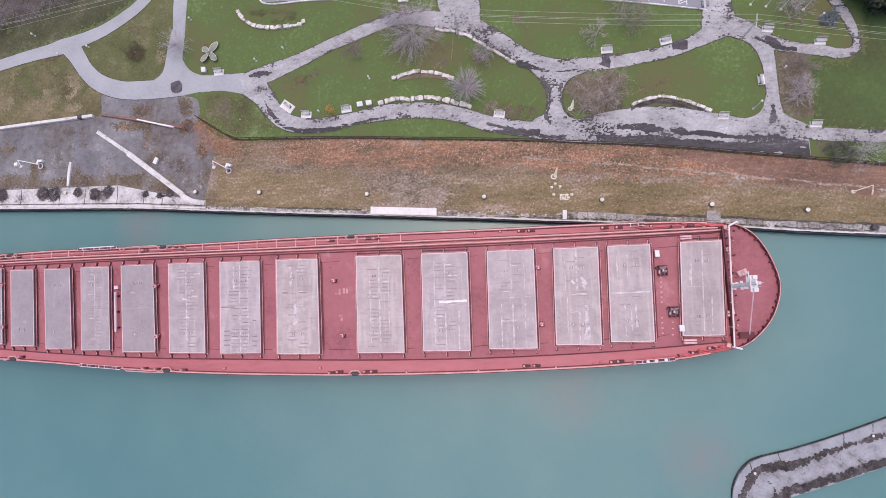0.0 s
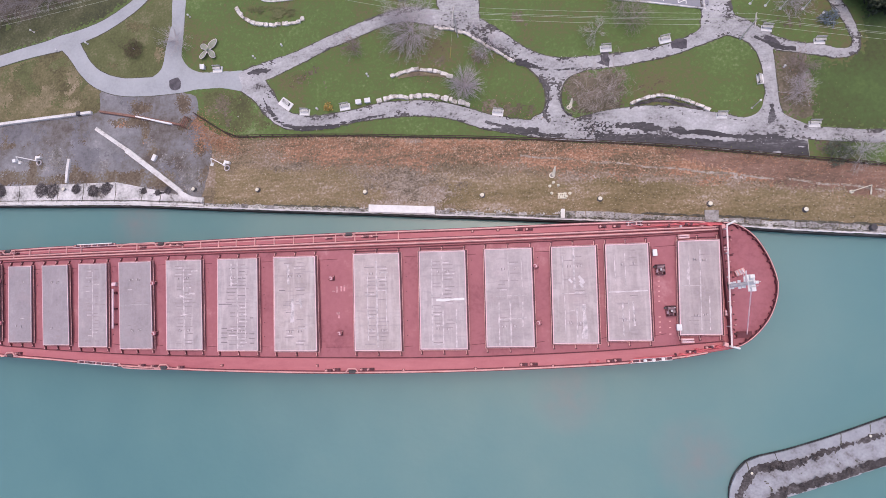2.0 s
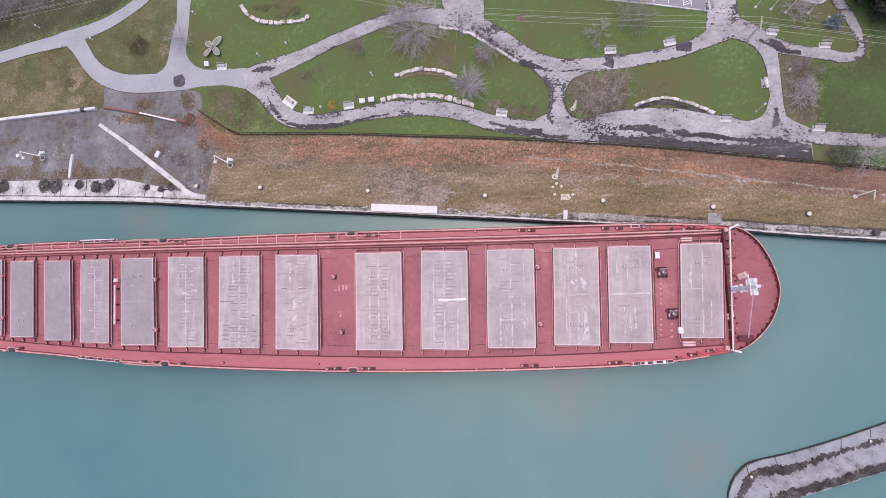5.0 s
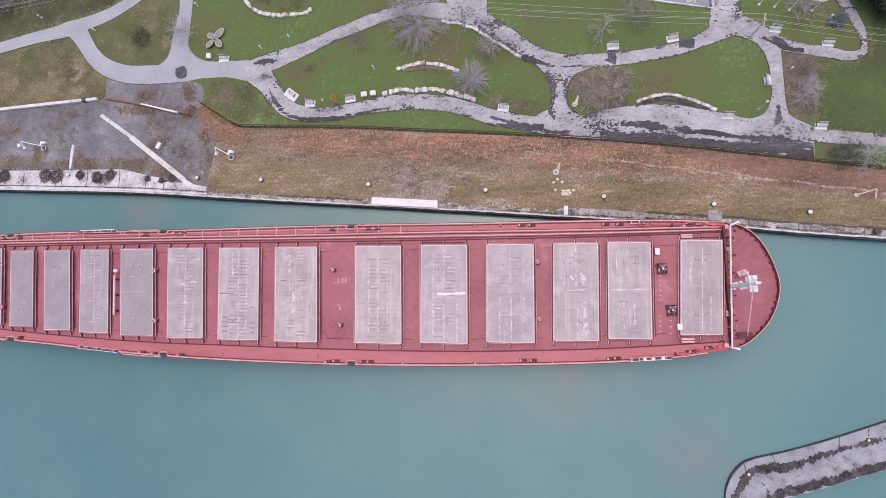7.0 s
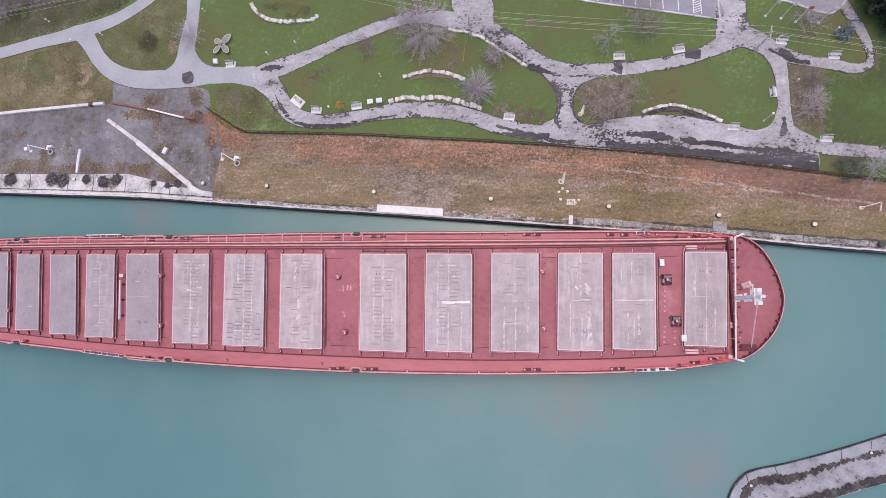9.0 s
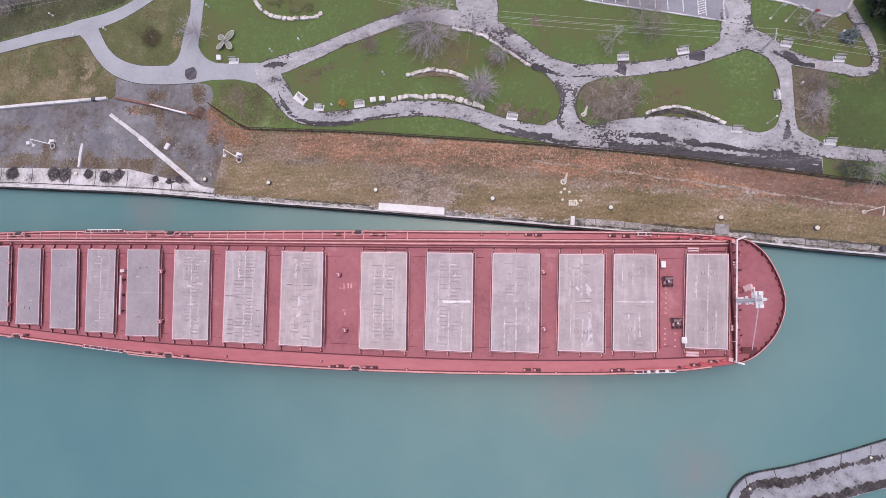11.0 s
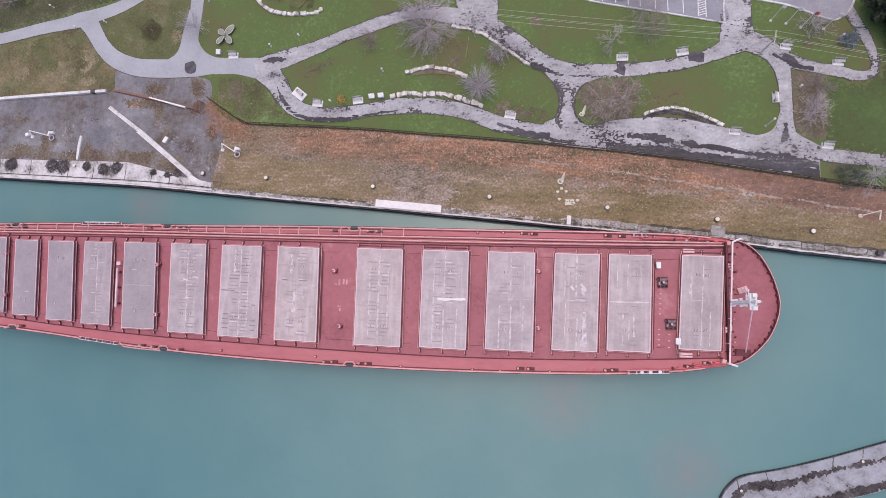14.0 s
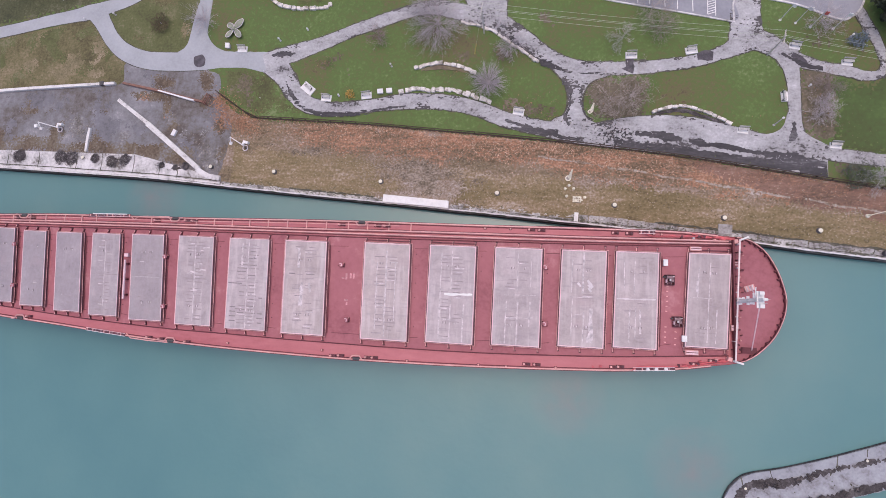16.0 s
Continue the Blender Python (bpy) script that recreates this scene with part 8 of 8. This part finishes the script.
def by_fence():
    while True:
        x = random.uniform(X0, X1)
        y = along(FENCE, x) - 0.15 - abs(random.gauss(0, 1)) * 2.3
        if y > along(QUAY, x) + 2.5 and noise.noise((x * 0.1, y * 0.45, 1.0)) + 0.5 * noise.noise((x * 0.5, y * 0.9, 4.0)) > random.uniform(-0.5, 0.25):
            return x, y


def on_verge():
    x = random.uniform(X0 + 3, X1)
    a, b = along(FENCE, x), along(QUAY, x)
    return x, b + 0.6 + (a - b - 0.6) * random.random()


SPOTS = np.array(WAYS)
KERBLINE = [(-10.78, 67.29), (-2.09, 62.42), (8.34, 59.87), (16.42, 57.71), (26.21, 55.54), (36.52, 53.08), (36.74, 57.03), (41.4, 56.82), (46.86, 55.31), (53.47, 52.53), (56.65, 53.85)]


ROADLINE = [(-124.23, 55.97), (-107.84, 58.66), (-90.69, 61.67), (-81.15, 64.42), (-72.6, 69.72)]


def on_lawn():
    while True:
        x, y = random.uniform(-105, 58), random.uniform(20, 66)
        clear = y > along(FENCE, x) + 0.5 if x > (-57.41, 45.44)[0] else y > along(ROADLINE, x) and x < (-72.21, 64.67)[0]
        if clear and y < along(KERBLINE, x) - 0.4 + 99 * (x < KERBLINE[0][0]) and (np.hypot(SPOTS[:, 0] - x, SPOTS[:, 1] - y) > SPOTS[:, 2]).all():
            return x, y


WORNSPOTS = [(*q, r) for q, r in (((16.92, 39.31), 3.4), ((15.36, 36.78), 2.6), ((19.92, 41.75), 2.4), ((49.35, 39.9), 2.4), ((49.39, 34.9), 2.4), ((1.51, 37.33), 2.4), ((4.51, 36.32), 1.6), ((-2.03, 38.16), 1.8), ((-38.01, 47), 1.2), ((-53.72, 43.12), 2.0), ((-12.92, 45.14), 1.6), ((-3.45, 47.6), 2.2))]


def on_bed():
    while True:
        cx, cy, r = random.choice(WORNSPOTS)
        x, y = cx + random.gauss(0, r), cy + random.gauss(0, r * 0.7)
        if (np.hypot(SPOTS[:, 0] - x, SPOTS[:, 1] - y) > SPOTS[:, 2] * 0.9).all() and y > along(FENCE, x) + 0.4:
            return x, y


def on_path():
    while True:
        x, y, nx, ny, half = random.choice(WORN)
        k = half * random.choice((-1, 1)) * (1.02 - abs(random.gauss(0, 0.28)))
        x, y = x + nx * k + random.uniform(-0.6, 0.6), y + ny * k + random.uniform(-0.3, 0.3)
        if noise.noise((x * 0.22, y * 0.4, 3.0)) + 0.5 * noise.noise((x * 0.9, y * 1.4, 8.0)) > 0.2 + max(0.0, -0.004 * (x + 30)):
            return x, y


def in_yard():
    cx, cy = random.choice(YARD)
    return cx + random.gauss(0, 1.8), cy + random.gauss(0, 1.8)


YARD = [(-90.01, 35.39), (-88.85, 32.73), (-87.87, 30.57), (-63.05, 30.72), (-61.12, 28.38), (-63.95, 26.46), (-58.63, 26.27)]


def by_gate():
    cx, cy = random.choice(GATE)
    return cx + random.gauss(0, 1.3), cy + random.gauss(0, 1.1)


GATE = [(-58.62, 39.69), (-56.97, 37.88), (-55.35, 36.31), (-53.65, 35.31), (-52.08, 34.33), (-57.45, 35.95)]


def on_gravel():
    x = random.gauss(0, 1) * 11 + (-19.17, 25.72)[0]
    a, b = along(FENCE, x), along(QUAY, x)
    return x, b + (a - b) * min(0.95, max(0.08, random.gauss(0.45, 0.2)))


PEBBLE = paint("grey_pebbles", (0.3, 0.255, 0.215), 0.9, 0.4, 2.0, contrast=2.0)
SOIL = paint("brown_tufts", (0.135, 0.108, 0.068), 0.9, 0.4, 2.0, contrast=2.0)
litter("fallen_leaves", by_fence, 9000, 0.075, LEAF, "scattered orange fallen leaves below the fence", 81)
CLUMP = paint("pale_leaf_clump", (0.52, 0.36, 0.26), 0.9, 0.35, 2.0, contrast=2.0)


def in_drift():
    while True:
        x, y = by_fence()
        if x > -46 + 12 * random.random() - 40 * (random.random() < 0.15) and x < 40 - 8 * random.random() and (x < 26 or y < along(FENCE, x) - 1.6):
            return x, y


litter("leaf_clumps", in_drift, 2600, 0.11, CLUMP, "pale clumps of dry leaves drifted below the fence", 96, 0.7)
litter("dry_stalks", on_verge, 5200, 0.115, STRAW, "pale dry stalks and leaves on the verge", 82, 0.25, 0.4)
litter("dark_tufts", on_verge, 4200, 0.12, SOIL, "brown weed tufts on the verge", 83, 0.35, 0.6)
litter("loose_gravel", on_gravel, 2400, 0.11, PEBBLE, "loose grey gravel in the worn verge", 84, 0.4, 0.5)
litter("lawn_leaves", on_lawn, 24, 0.08, LEAF, "scattered brown leaves on the lawn", 85, 0.6)
litter("lawn_tufts", on_lawn, 900, 0.14, paint("grass_tuft", (0.14, 0.17, 0.065), 0.9, 0.35, 2.0), "paler grass tufts on the lawn", 86, 0.45)
litter("worn_tufts", on_bed, 1000, 0.13, paint("brown_lawn_tuft", (0.16, 0.138, 0.08), 0.9, 0.4, 2.0, contrast=2.0), "thin brown worn grass tufts on the lawn", 93, 0.6)
litter("bed_leaves", on_bed, 110, 0.11, LEAF, "scattered brown leaves on worn grass", 94, 0.6)
litter("yard_gravel", in_yard, 1100, 0.08, PEBBLE, "loose pale gravel on the yard", 87, 0.7)
litter("gate_leaves", by_gate, 1400, 0.13, LEAF, "drift of orange leaves beside the gate", 88)
litter("path_scuffs", on_path, 500, 0.1, paint("pale_scuffs", (0.55, 0.54, 0.55), 0.8, 0.2, 2.0), "pale worn chips on the paths", 90, 0.4)


def by_quay():
    x = random.uniform((-56.66, 22.64)[0], (58.39, 11.91)[0])
    return x, along(QUAY, x) + 0.3 + abs(random.gauss(0, 0.6))


grown("coping_moss", 6, 62, 10.5, 19.5, 0.13, lambda x, y: 0 if 0.3 < y - along(QUAY, x) < 1.75 and rag(x, y, 87.0, 0.55, 1.6) + 0.55 * noise.noise((x * 1.8, y * 2.6, 4.0)) > 0.42 else None, [COPINGDIRT], "dark moss and dirt spreading over the coping stones", "moss", 0.08)
RUBBLE = material("broken_concrete", [(0.12, (0.2, 0.175, 0.15)), (0.36, (0.44, 0.41, 0.38)), (0.7, (0.62, 0.59, 0.56))], 1.2, bump=0.5, fine=4, contrast=1.8, detail=6, grain=0.5)
grown("quay_rubble", -57, -24.6, 19.5, 24.5, 0.16, lambda x, y: 0 if 0.05 < y - along(QUAY, x) < 0.75 + 0.55 * rag(x, y, 71.0, 0.5, 1.5) + 0.3 * noise.noise((x * 2.2, y * 2.2, 3.0)) and rag(x, y, 75.0, 0.9, 1.6) > -0.45 else None, [RUBBLE], "broken pale concrete crumbling along the quay edge", "rubble", 0.1)
grown("quay_crumbs", -12, 34, 14.5, 20.0, 0.16, lambda x, y: 0 if 0.9 < y - along(QUAY, x) < 1.3 + 0.5 * rag(x, y, 73.0, 0.5, 2.0) and rag(x, y, 76.0, 0.9, 1.6) > 0.05 else None, [RUBBLE], "pale crumbs behind the coping stones", "rubble", 0.15)
litter("quay_weeds", by_quay, 750, 0.2, paint("quay_moss", (0.13, 0.13, 0.085), 0.9, 0.4, 2.0), "dark weeds between the coping stones", 92, 0.25, 0.5, lift=0.06)
